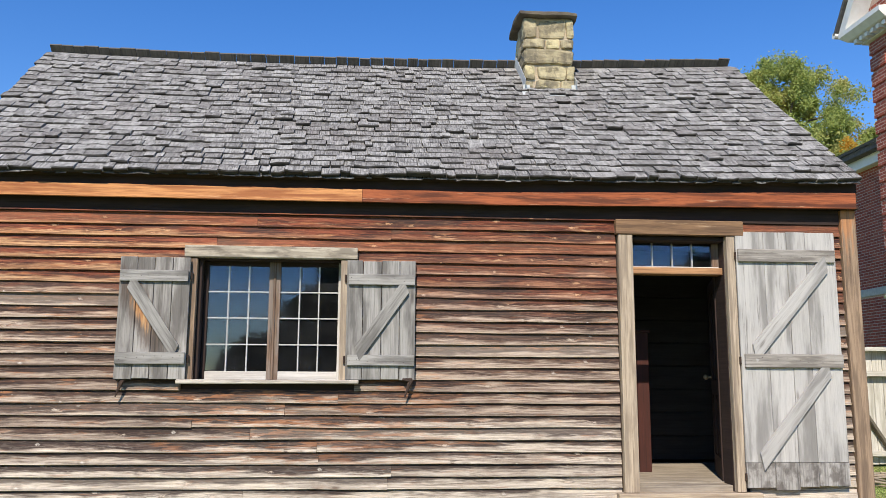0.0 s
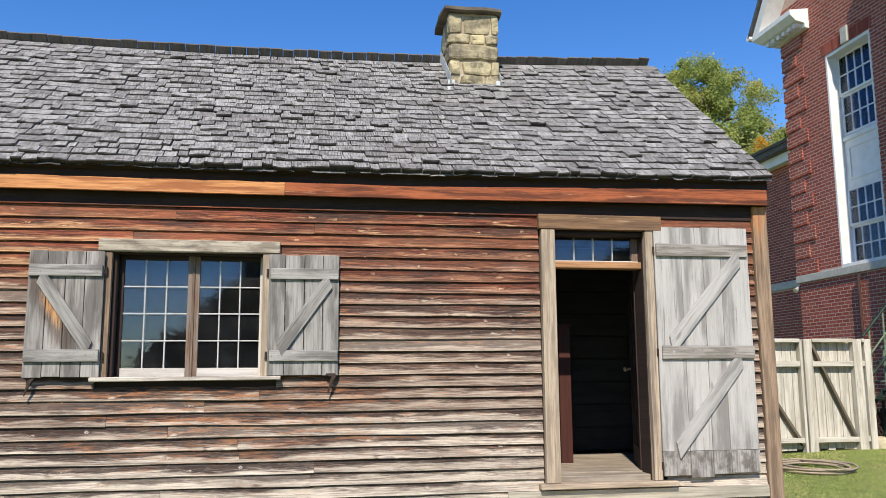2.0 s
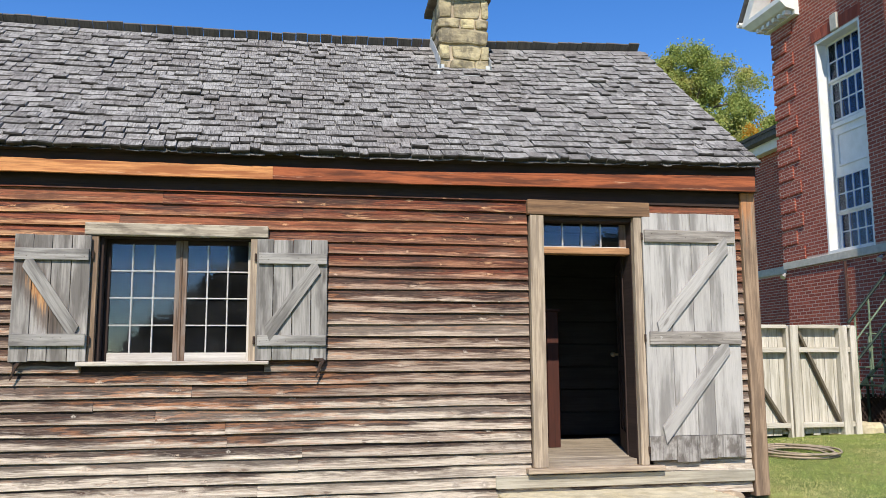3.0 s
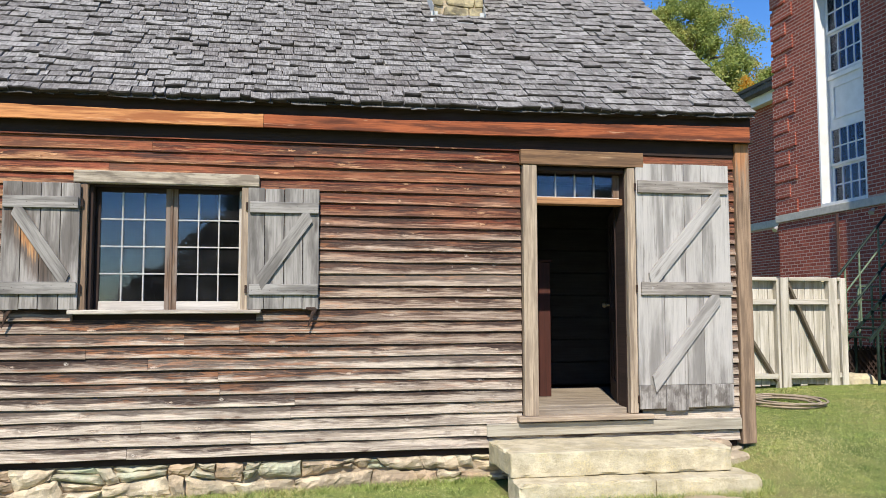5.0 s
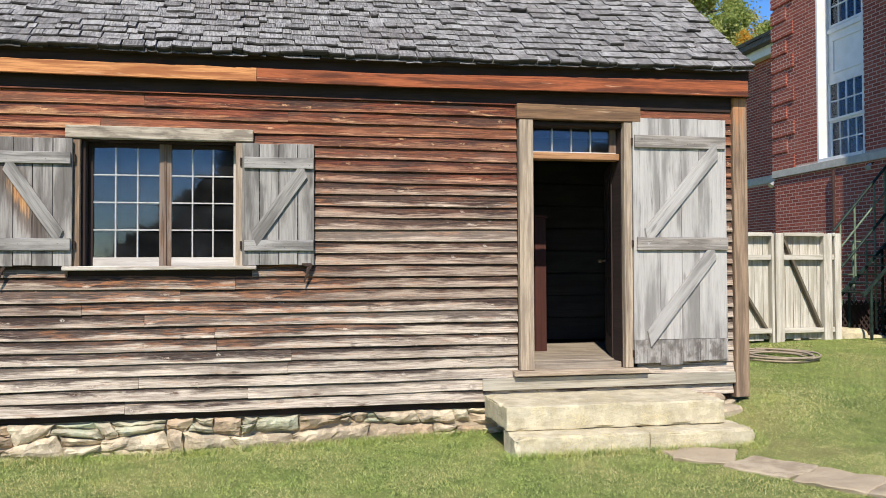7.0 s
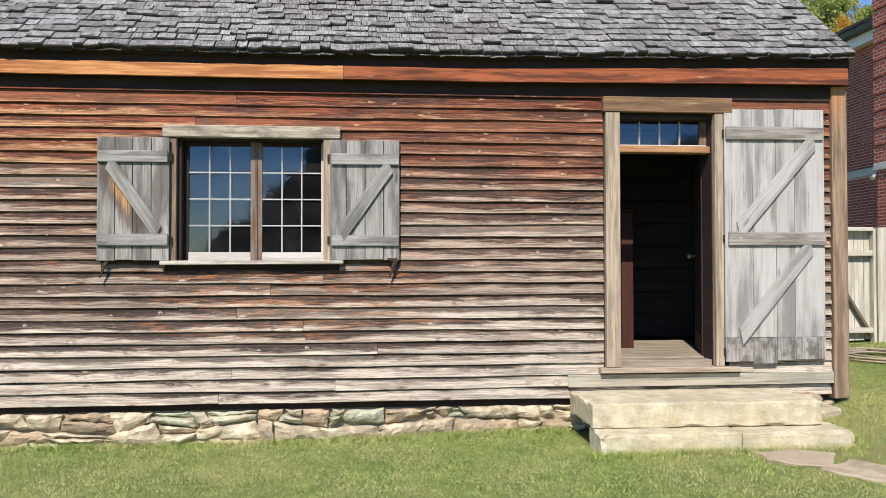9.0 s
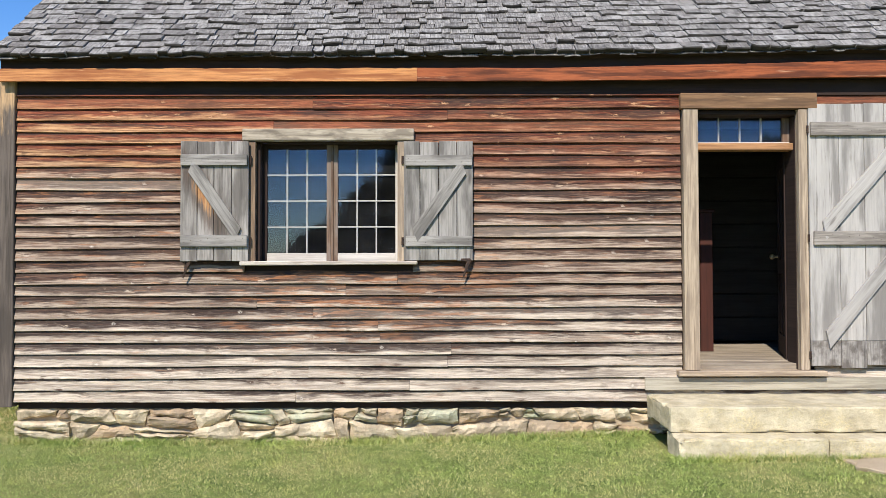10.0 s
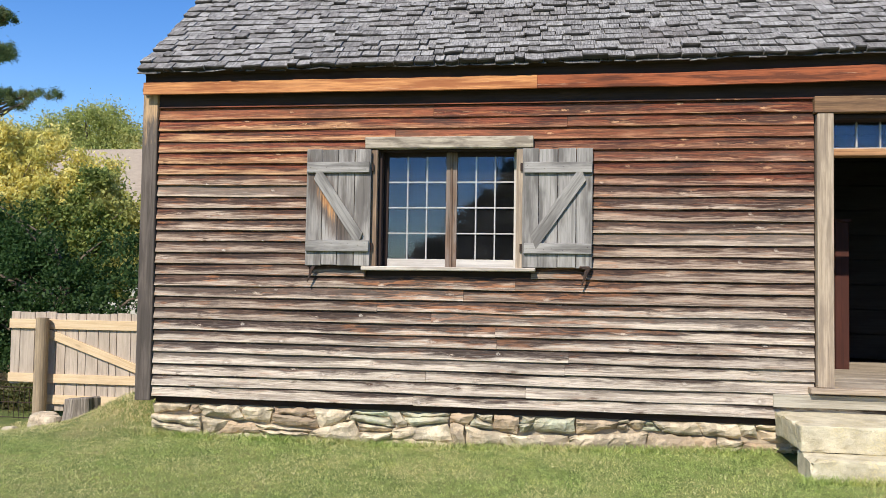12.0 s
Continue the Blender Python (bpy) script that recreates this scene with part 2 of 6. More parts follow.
    col = s.mix(s.math("MULTIPLY", s.math("MULTIPLY", rim, chance), 0.60), col, s.mix(0.7, col, (0.055, 0.034, 0.026)))
    col = s.mix(s.math("MULTIPLY", s.math("MULTIPLY", heart, chance), 0.85), col, core)
    # raised grain with painted highlight flecks, mostly low on the boards
    shine = s.step(s.noise(s.stretch(flow, 3.2, 70.0), 1.0, 5.0, 0.64), 0.56, 0.64)
    col = s.mix(s.math("MULTIPLY", shine, s.math("MULTIPLY", s.step(v, 0.085, 0.02), 0.55)), col, s.mix(shelter, s.mix(middle, (0.80, 0.71, 0.60), (0.66, 0.55, 0.44)), (0.70, 0.42, 0.23)))
    crack = s.step(s.noise(s.stretch(flow, 1.2, 95.0), 1.0, 4.0, 0.6), 0.62, 0.66)
    col = s.mix(s.math("MULTIPLY", crack, 0.75), col, s.mix(0.8, col, (0.025, 0.018, 0.015)))
    # every board has weathered to its own tone
    col = s.mix(s.math("MULTIPLY", s.step(each, 0.55, 1.0), 0.45), col, s.mix(0.6, col, (0.040, 0.028, 0.024)))
    col = s.mix(s.math("MULTIPLY", s.step(each, 0.28, 0.0), 0.22), col, s.mix(shelter, (0.62, 0.53, 0.43), (0.40, 0.17, 0.085)))
    col = s.mix(s.math("MULTIPLY", s.step(fine, 0.54, 0.64), 0.5), col, s.mix(0.65, col, (0.03, 0.022, 0.018)))
    # small sound knots bleached white, with a dark check and a run below
    dot = s.cells(s.add("ShaderNodeVectorMath", s.stretch(uv, 7.0, 10.5), s.stretch(s.tree_colour(uv, 45.0), 0.22, 0.22, 0.0)).outputs[0], 1.0)
    who = s.split(dot.outputs["Color"])
    some = s.math("MULTIPLY", s.step(who[0], 0.66, 0.67), s.step(v, 0.095, 0.07))
    close = s.math("ADD", dot.outputs["Distance"], s.math("MULTIPLY", s.math("SUBTRACT", s.noise(s.stretch(uv, 40.0, 75.0), 1.0, 4.0, 0.65), 0.5), 0.42))
    close = s.math("ADD", close, s.math("MULTIPLY", who[2], 0.10))
    col = s.mix(s.math("MULTIPLY", s.math("MULTIPLY", s.step(close, 0.46, 0.22), some), 0.5), col, s.mix(0.6, col, (0.05, 0.032, 0.025)))
    col = s.mix(s.math("MULTIPLY", s.math("MULTIPLY", s.step(close, 0.17, 0.06), some), 0.7), col, s.mix(shelter, (0.80, 0.72, 0.62), (0.70, 0.40, 0.22)))
    col = s.mix(s.math("MULTIPLY", s.math("MULTIPLY", s.step(close, 0.09, 0.05), some), s.step(who[1], 0.45, 0.5)), col, (0.035, 0.025, 0.02))
    s.bump(s.math("ADD", grain, s.math("MULTIPLY", fine, 0.6)), 0.8, 0.005)
    return s.done(col, 0.86)


def shingle_wood(name, per_object):
    """Split shingles: silver grain down the slope, dark checks, soot and lichen."""
    s = Shader(name)
    uv = s.uv()
    who = s.each() if per_object else s.island()
    grain = s.math("ADD", s.math("MULTIPLY", s.noise(s.stretch(uv, 4.0, 60.0), 1.0, 7.0, 0.74), 0.6), s.math("MULTIPLY", s.noise(s.stretch(uv, 9.0, 150.0), 1.0, 4.0, 0.7), 0.4))
    blot = s.noise(s.place(), 1.1, 4.0, 0.6)
    spot = s.noise(s.place(), 13.0, 5.0, 0.66)
    col = s.mix(s.step(grain, 0.38, 0.60), (0.060, 0.057, 0.054), (0.41, 0.396, 0.372))
    col = s.mix(s.step(who, 0.0, 0.5, 0.55, 0.0), col, s.mix(0.75, col, (0.085, 0.076, 0.071)))
    col = s.mix(s.step(who, 0.62, 1.0, 0.0, 0.30), col, (0.52, 0.507, 0.48))
    col = s.mix(s.math("MULTIPLY", s.step(blot, 0.48, 0.66), 0.40), col, s.mix(0.6, col, (0.15, 0.118, 0.105)))
    col = s.mix(s.math("MULTIPLY", s.step(spot, 0.50, 0.61), 0.72), col, s.mix(0.75, col, (0.055, 0.052, 0.05)))
    lichen = s.noise(s.place(), 26.0, 4.0, 0.6)
    col = s.mix(s.math("MULTIPLY", s.step(lichen, 0.60, 0.70), 0.4), col, (0.48, 0.48, 0.45))
    check = s.step(s.noise(s.stretch(uv, 2.0, 95.0), 1.0, 3.0, 0.6), 0.62, 0.67)
    col = s.mix(s.math("MULTIPLY", check, 0.8), col, (0.03, 0.028, 0.026))
    s.bump(s.math("ADD", grain, s.math("MULTIPLY", spot, 0.6)), 0.9, 0.008)
    return s.done(col, 0.9)


def stone(name, a, b, c, per_object=True, moss=0.0, layered=0.4, soot=0.0, lichen=None):
    s = Shader(name)
    p = s.place()
    who = s.each() if per_object else s.island()
    big = s.noise(p, 5.0, 5.0, 0.6)
    fine = s.noise(p, 45.0, 5.0, 0.7)
    layer = s.noise(s.stretch(p, 5.0, 5.0, 40.0), 1.0, 4.0, 0.6)
    col = s.mix(s.step(big, 0.35, 0.65), a, b)
    col = s.mix(s.step(who, 0.45, 1.0), col, s.mix(0.75, col, c))
    col = s.mix(s.math("MULTIPLY", s.step(layer, 0.52, 0.66), layered), col, s.mix(0.5, col, (0.07, 0.055, 0.045)))
    col = s.mix(s.math("MULTIPLY", s.step(fine, 0.55, 0.7), 0.45), col, s.mix(0.5, col, (0.10, 0.085, 0.07)))
    if lichen:
        crust = s.math("MULTIPLY", s.step(s.noise(p, 2.6, 3.0, 0.6), 0.44, 0.58), s.step(s.noise(p, 60.0, 5.0, 0.7), 0.47, 0.57))
        col = s.mix(s.math("MULTIPLY", crust, 0.6), col, lichen)
    if soot:
        grime = s.math("ADD", s.noise(p, 6.5, 6.0, 0.68), s.math("MULTIPLY", s.noise(p, 1.6, 2.0, 0.5), 0.35))
        col = s.mix(s.math("MULTIPLY", s.step(grime, 0.62, 0.76), soot), col, s.mix(0.25, (0.085, 0.075, 0.062), col))
    if moss:
        green = s.step(s.noise(p, 1.9, 3.0, 0.5), 0.54, 0.64)
        col = s.mix(s.math("MULTIPLY", green, moss), col, (0.42, 0.52, 0.36))
    s.bump(s.math("ADD", s.math("MULTIPLY", big, 1.5), fine), 0.8, 0.012)
    return s.done(col, 0.92)


def brick(name, per_object):
    s = Shader(name)
    p = s.place()
    who = s.each() if per_object else s.island()
    fine = s.noise(p, 60.0, 4.0, 0.65)
    col = s.mix(who, (0.235, 0.052, 0.034), (0.37, 0.094, 0.058))
    col = s.mix(s.step(who, 0.97, 0.98), col, (0.24, 0.075, 0.05))
    col = s.mix(s.math("MULTIPLY", s.step(fine, 0.45, 0.7), 0.2), col, (0.22, 0.07, 0.05))
    col = s.mix(s.math("MULTIPLY", s.step(s.noise(p, 0.9, 3.0), 0.5, 0.7), 0.25), col, (0.33, 0.16, 0.12))
    s.bump(fine, 0.4, 0.004)
    return s.done(col, 0.85)


def plain(name, a, b, scale=8.0, rough=0.6, metal=0.0, bump=0.2):
    s = Shader(name)
    p = s.place()
    n = s.noise(p, scale, 5.0, 0.6)
    s.bsdf.inputs["Metallic"].default_value = metal
    s.bump(n, bump, 0.004)
    return s.done(s.mix(s.step(n, 0.3, 0.7), a, b), rough)


def leaf(name, a, b, c):
    s = Shader(name)
    who = s.island()
    col = s.mix(who, a, b)
    col = s.mix(s.step(s.noise(s.place(), 0.55, 3.0), 0.48, 0.64), col, c)
    s.bsdf.inputs["Subsurface Weight"].default_value = 0.0
    out = s.tree.nodes["Material Output"]
    thin = s.tree.nodes.new("ShaderNodeBsdfTranslucent")
    s.feed(thin.inputs[0], col)
    both = s.tree.nodes.new("ShaderNodeMixShader")
    both.inputs[0].default_value = 0.45
    s.tree.links.new(s.bsdf.outputs[0], both.inputs[1])
    s.tree.links.new(thin.outputs[0], both.inputs[2])
    s.tree.links.new(both.outputs[0], out.inputs[0])
    return s.done(col, 0.6)


def glass():
    s = Shader("old_window_glass")
    out = s.tree.nodes["Material Output"]
    fres = s.tree.nodes.new("ShaderNodeFresnel")
    fres.inputs[0].default_value = 1.6
    clear = s.tree.nodes.new("ShaderNodeBsdfTransparent")
    clear.inputs[0].default_value = (0.86, 0.9, 0.9, 1)
    gloss = s.tree.nodes.new("ShaderNodeBsdfGlossy")
    gloss.inputs["Roughness"].default_value = 0.0
    gloss.inputs["Color"].default_value = (0.62, 0.74, 1.0, 1)
    bump = s.tree.nodes.new("ShaderNodeBump")
    bump.inputs["Strength"].default_value, bump.inputs["Distance"].default_value = 0.05, 0.01
    s.feed(bump.inputs["Height"], s.noise(s.place(), 3.5, 2.0))
    s.feed(gloss.inputs["Normal"], bump.outputs[0])
    dust = s.tree.nodes.new("ShaderNodeBsdfDiffuse")
    dust.inputs[0].default_value = (0.6, 0.6, 0.6, 1)
    film = s.tree.nodes.new("ShaderNodeMixShader")
    s.feed(film.inputs[0], s.step(s.noise(s.place(), 5.0, 4.0), 0.3, 0.8, 0.004, 0.018))
    s.tree.links.new(clear.outputs[0], film.inputs[1])
    s.tree.links.new(dust.outputs[0], film.inputs[2])
    both = s.tree.nodes.new("ShaderNodeMixShader")
    s.feed(both.inputs[0], fres.outputs[0])
    s.tree.links.new(film.outputs[0], both.inputs[1])
    s.tree.links.new(gloss.outputs[0], both.inputs[2])
    s.tree.links.new(both.outputs[0], out.inputs[0])
    return s.material


def turf():
    s = Shader("mown_grass_ground")
    p = s.place()
    big = s.noise(p, 0.7, 4.0, 0.6)
    mid = s.noise(p, 4.5, 5.0, 0.65)
    fine = s.noise(s.stretch(p, 1.0, 1.0, 1.0), 70.0, 4.0, 0.7)
    col = s.mix(s.step(mid, 0.35, 0.68), (0.13, 0.18, 0.045), (0.25, 0.28, 0.085))
    col = s.mix(s.math("MULTIPLY", s.step(big, 0.45, 0.66), 0.65), col, (0.38, 0.33, 0.14))
    col = s.mix(s.math("MULTIPLY", s.step(fine, 0.5, 0.7), 0.55), col, (0.035, 0.05, 0.016))
    s.bump(fine, 0.9, 0.03)
    return s.done(col, 0.95)


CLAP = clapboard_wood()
GREY = weathered("silver_grey_wood", (0.53, 0.507, 0.477), (0.17, 0.157, 0.145), (0.12, 0.111, 0.102), 0.85, 0.4, 0.5, 0.85, 22.0, 0.9, (0.7, 5.0))
SHUTTERWOOD = weathered("darker_silver_wood", (0.43, 0.41, 0.38), (0.12, 0.11, 0.10), (0.075, 0.068, 0.062), 0.95, 0.75, 0.5, 0.85, 26.0, 0.6, (1.2, 7.0))
GREY_WARM = weathered("grey_wood_with_rust_stain", (0.40, 0.375, 0.345), (0.10, 0.09, 0.08), (0.075, 0.065, 0.058), 0.95, 0.6, 0.5, 0.85, 26.0, 0.6, (1.2, 7.0), rust=(0.62, 0.36, 0.16))
LINTEL = weathered("lichened_grey_wood", (0.50, 0.435, 0.34), (0.13, 0.105, 0.08), (0.12, 0.098, 0.078), 0.85, 0.3, 0.4, 0.9, 26.0, 0.6, (4.0, 12.0))
JAMB = weathered("bleached_tan_wood", (0.53, 0.428, 0.315), (0.15, 0.105, 0.072), (0.19, 0.145, 0.11), 0.85, 0.25, 0.5, 0.85, 30.0, 0.6, (1.2, 14.0))
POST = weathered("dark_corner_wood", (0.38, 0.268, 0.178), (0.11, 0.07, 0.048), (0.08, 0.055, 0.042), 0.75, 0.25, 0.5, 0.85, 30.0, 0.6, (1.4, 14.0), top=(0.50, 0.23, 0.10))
FASCIA_A = weathered("orange_fascia_wood", (0.68, 0.32, 0.125), (0.26, 0.085, 0.036), (0.24, 0.066, 0.026), 0.95, 0.2, 0.9, 0.8, 26.0, 0.6, (1.1, 16.0), figure=0.2)
FASCIA_B = weathered("red_fascia_wood", (0.40, 0.118, 0.048), (0.11, 0.030, 0.016), (0.045, 0.02, 0.015), 0.95, 0.2, 0.9, 0.8, 24.0, 0.5, (1.6, 16.0), figure=0.2)
# Near-black wood: shade of eaves, recesses and room is put in its colour.
SHADEWOOD = weathered("shade_dark_wood", (0.048, 0.030, 0.025), (0.022, 0.015, 0.012), (0.018, 0.013, 0.011), 0.5, 0.3, 0.3)
REDDOOR = weathered("dark_red_painted_wood", (0.085, 0.028, 0.02), (0.045, 0.017, 0.013), (0.03, 0.015, 0.012), 0.4, 0.2, 0.0, 0.6)
FLOORWOOD = weathered("worn_floor_wood", (0.40, 0.34, 0.265), (0.17, 0.14, 0.11), (0.16, 0.125, 0.095), 0.7, 0.4, 0.2, 0.8, 24.0, 0.6, (2.0, 8.0))
FENCE = weathered("mossy_fence_wood", (0.66, 0.635, 0.57), (0.30, 0.27, 0.20), (0.26, 0.235, 0.165), 0.65, 0.4, 0.5, 0.85, 24.0, 0.7, (1.2, 12.0))
NEWWOOD = weathered("fresh_pine_wood", (0.72, 0.56, 0.36), (0.52, 0.36, 0.20), (0.42, 0.27, 0.15), 0.3, 0.2, 0.4)
GATEWOOD = weathered("grey_gate_wood", (0.54, 0.45, 0.36), (0.30, 0.25, 0.20), (0.25, 0.20, 0.16), 0.4, 0.6, 0.3)
POLE = weathered("treated_pole_wood", (0.42, 0.32, 0.21), (0.18, 0.14, 0.095), (0.12, 0.10, 0.07), 0.4, 0.2, 0.2)
SHINGLE = shingle_wood("grey_shingle_wood", True)
SHINGLE_FAR = shingle_wood("grey_shingle_wood_joined", False)
# End grain, darkened further for the shade under each butt.
SHINGLE_END = stone("shaded_end_grain", (0.060, 0.056, 0.052), (0.030, 0.028, 0.026), (0.095, 0.09, 0.084), False)
FOUND = stone("foundation_sandstone", (0.78, 0.67, 0.48), (0.58, 0.47, 0.325), (0.46, 0.32, 0.205), True, 0.0, 0.4, 0.55)
FOUND_GREEN = stone("algae_green_sandstone", (0.54, 0.55, 0.40), (0.52, 0.45, 0.32), (0.62, 0.53, 0.385), True, 0.35, 0.35, 0.4)
MORTAR = stone("lime_mortar", (0.58, 0.48, 0.34), (0.32, 0.255, 0.18), (0.44, 0.36, 0.26))
CHIMSTONE = stone("chimney_sandstone", (0.50, 0.425, 0.265), (0.25, 0.21, 0.135), (0.70, 0.60, 0.34), True, 0.0, 0.25, 0.8)
STEPSTONE = stone("pale_step_stone", (0.68, 0.61, 0.435), (0.50, 0.435, 0.295), (0.58, 0.505, 0.31), True, 0.0, 0.15, 0.22, (0.70, 0.60, 0.34))
FLAG = stone("flagstone", (0.53, 0.44, 0.31), (0.35, 0.28, 0.19), (0.47, 0.38, 0.26), True, 0.0, 0.0)
BRICK = brick("red_brick", True)
BRICK_FAR = brick("red_brick_joined", False)
BRICKMORTAR = plain("brick_mortar", (0.54, 0.40, 0.325), (0.42, 0.30, 0.245), 20.0, 0.9)
WHITE = plain("white_painted_wood", (0.78, 0.78, 0.76), (0.70, 0.70, 0.67), 5.0, 0.5)
CONCRETE = plain("limestone_band", (0.50, 0.48, 0.42), (0.40, 0.385, 0.33), 9.0, 0.85)
IRON = plain("rusty_black_iron", (0.035, 0.028, 0.025), (0.085, 0.05, 0.035), 60.0, 0.6, 0.4)
GREENIRON = plain("green_painted_iron", (0.03, 0.055, 0.042), (0.012, 0.02, 0.017), 10.0, 0.5, 0.2)
LEAD = plain("grey_lead_flashing", (0.56, 0.58, 0.58), (0.44, 0.46, 0.47), 12.0, 0.55, 0.1)
COPPER = plain("green_copper_sheet", (0.36, 0.52, 0.44), (0.28, 0.43, 0.36), 6.0, 0.6)
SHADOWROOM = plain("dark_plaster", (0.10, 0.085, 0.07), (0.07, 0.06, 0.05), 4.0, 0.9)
GLASS = glass()
PUTTY = plain("white_worn_putty_paint", (0.60, 0.585, 0.55), (0.38, 0.36, 0.335), 30.0, 0.6)
GRASS = turf()

# ---- the ground ----
def ground_z(x, y):
    z = 0.02 + 0.075 * smooth(-3.6, 0.0, x) + 0.27 * smooth(1.5, 2.6, x) * smooth(-1.5, 0.1, y)
    z += 0.10 * smooth(3, 8, x) * smooth(0, 5, y)
    z += 0.30 * math.exp(-(((x + 6.55) / 0.5) ** 2) - ((y - 0.75) / 0.5) ** 2)
    z -= 0.40 * smooth(-6.9, -8.7, x) * smooth(-0.8, 1.7, y)
    return z + 0.012 * noise.noise(Vector((x * 0.9, y * 0.9, 3.0)))


def build_ground():
    near_x = [-15 + 0.3 * i for i in range(101)]
    near_y = [-12 + 0.3 * i for i in range(81)]
    xs = [-3000, -800, -200, -60, -28, -19] + near_x + [19, 28, 60, 200, 800, 3000]
    ys = [-3000, -800, -200, -60, -28, -17] + near_y + [16, 26, 60, 200, 800, 3000]
    verts = [(x, y, ground_z(x, y)) for y in ys for x in xs]
    w = len(xs)
    faces = [(j * w + i, j * w + i + 1, (j + 1) * w + i + 1, (j + 1) * w + i) for j in range(len(ys) - 1) for i in range(w - 1)]
    ob = raw_mesh("ground", verts, faces, GRASS)
    for p in ob.data.polygons:
        p.use_smooth = True
    return tagged(ob, "mown lawn with green and dry yellow patches", "ground", kind="structure")


build_ground()

# ---- the old house: walls ----
LEFT, RIGHT, BACK = -6.10, 2.23, 5.0
DOOR_X0, DOOR_X1, DOOR_Z0, DOOR_Z1 = 0.13, 1.05, 0.72, 3.05
WIN_X0, WIN_X1, WIN_Z0, WIN_Z1 = -3.90, -2.55, 1.68, 2.77
EAVE_Y, EAVE_Z, RIDGE_Y = -0.168, 3.522, 2.50


def lift(x):
    """The old frame has settled: the eaves climb a little to one end."""
    return 0.004 * (x + 2.0) if x < -2.0 else 0.062 * ((x + 2.0) / 4.3) ** 1.5


def fascia_rise(x, upper):
    """The fascia lies level for most of its length and widens towards the far end."""
    return (0.072 if upper else 0.035) * max(0.0, (x + 1.2) / 3.4)


def ridge_z(x):
    u = (x + 2.0) / 4.3
    return 5.645 + 0.055 * u + 0.10 * u * u


wall_front = tagged(new("wall_front"), "old house front wall clad in weathered brown clapboards", "wall", kind="structure")
bm = bmesh.new()
for lo, hi in (
    ((LEFT, 0.03, 0.40), (WIN_X0, 0.24, 3.40)),
    ((WIN_X1, 0.03, 0.40), (DOOR_X0, 0.24, 3.40)),
    ((DOOR_X1, 0.03, 0.40), (RIGHT, 0.24, 3.40)),
    ((WIN_X0, 0.03, 0.40), (WIN_X1, 0.24, WIN_Z0)),
    ((WIN_X0, 0.03, WIN_Z1), (WIN_X1, 0.24, 3.40)),
    ((DOOR_X0, 0.03, DOOR_Z1), (DOOR_X1, 0.24, 3.40)),
    ((DOOR_X0, 0.03, 0.40), (DOOR_X1, 0.24, DOOR_Z0 - 0.12)),
):
    add_box(bm, lo, hi, 0, 0)
part("wall_core", bm, SHADEWOOD, wall_front)

PITCH = 0.1071
ROWS_OF_BOARDS = 26


def clapboard(x0, x1, z, seed, flat=False):
    """One tapered board, its butt at height z at the middle of the house, a little bowed."""
    r = random.Random(seed)
    bm = bmesh.new()
    uv = bm.loops.layers.uv.verify()
    n = max(2, int((x1 - x0) / 0.22))
    shift, tilt, ph = r.uniform(0, 60), r.uniform(-0.003, 0.003), r.uniform(0, 9)
    rows = []
    for i in range(n + 1):
        x = x0 + (x1 - x0) * i / n
        w = 0.0035 * math.sin(ph + x * 1.7) + 0.002 * math.sin(ph * 3 + x * 5.3) + r.uniform(-0.0012, 0.0012)
        zb = z + w + tilt * (i / n - 0.5)
        out = -0.011 + 0.005 * math.sin(ph * 2 + x * 2.1) + r.uniform(-0.001, 0.001)
        prof = ((0.028, zb + 0.003), (out + 0.004, zb), (out, zb + 0.004), (0.014, zb + 0.118), (0.028, zb + 0.118))
        rows.append([(bm.verts.new((x, y, zz)), zz - zb) for y, zz in prof])
    for a, b in zip(rows, rows[1:]):
        for k in range(4):
            f = bm.faces.new((a[k][0], b[k][0], b[k + 1][0], a[k + 1][0]))
            f.smooth = False
            for l, (vert, v) in zip(f.loops, (a[k], b[k], b[k + 1], a[k + 1])):
                l[uv].uv = (vert.co.x + shift, v)
    for end in (rows[0], rows[-1]):
        f = bm.faces.new([vert for vert, _ in end])
        for l in f.loops:
            l[uv].uv = (l.vert.co.x + shift, l.vert.co.z - z)
    bmesh.ops.recalc_face_normals(bm, faces=bm.faces)
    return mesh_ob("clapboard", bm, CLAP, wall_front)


def build_clapboards():
    r = random.Random(21)
    for k in range(ROWS_OF_BOARDS):
        z = 0.40 + PITCH * k
        spans = [(LEFT + 0.01, -0.01)]
        if z < 0.60:
            spans = [(LEFT + 0.01, RIGHT - 0.02)]
        elif z < 3.2:
            spans.append((1.20, RIGHT - 0.015))
        if z + 0.10 > WIN_Z0 - 0.02 and z < 2.86:
            spans = [(LEFT + 0.01, -4.0), (-2.46, -0.01)] + spans[1:]
        for x0, x1 in spans:
            cuts = [x0]
            while x1 - cuts[-1] > 4.2:
                cut = cuts[-1] + r.uniform(2.2, 4.4)
                if x1 - cut < 0.5:
                    break
                cuts.append(cut)
            cuts.append(x1)
            for j in range(len(cuts) - 1):
                clapboard(cuts[j] + 0.0012, cuts[j + 1] - 0.0012, z, k * 97 + j * 13 + int(x0 * 10) % 50)


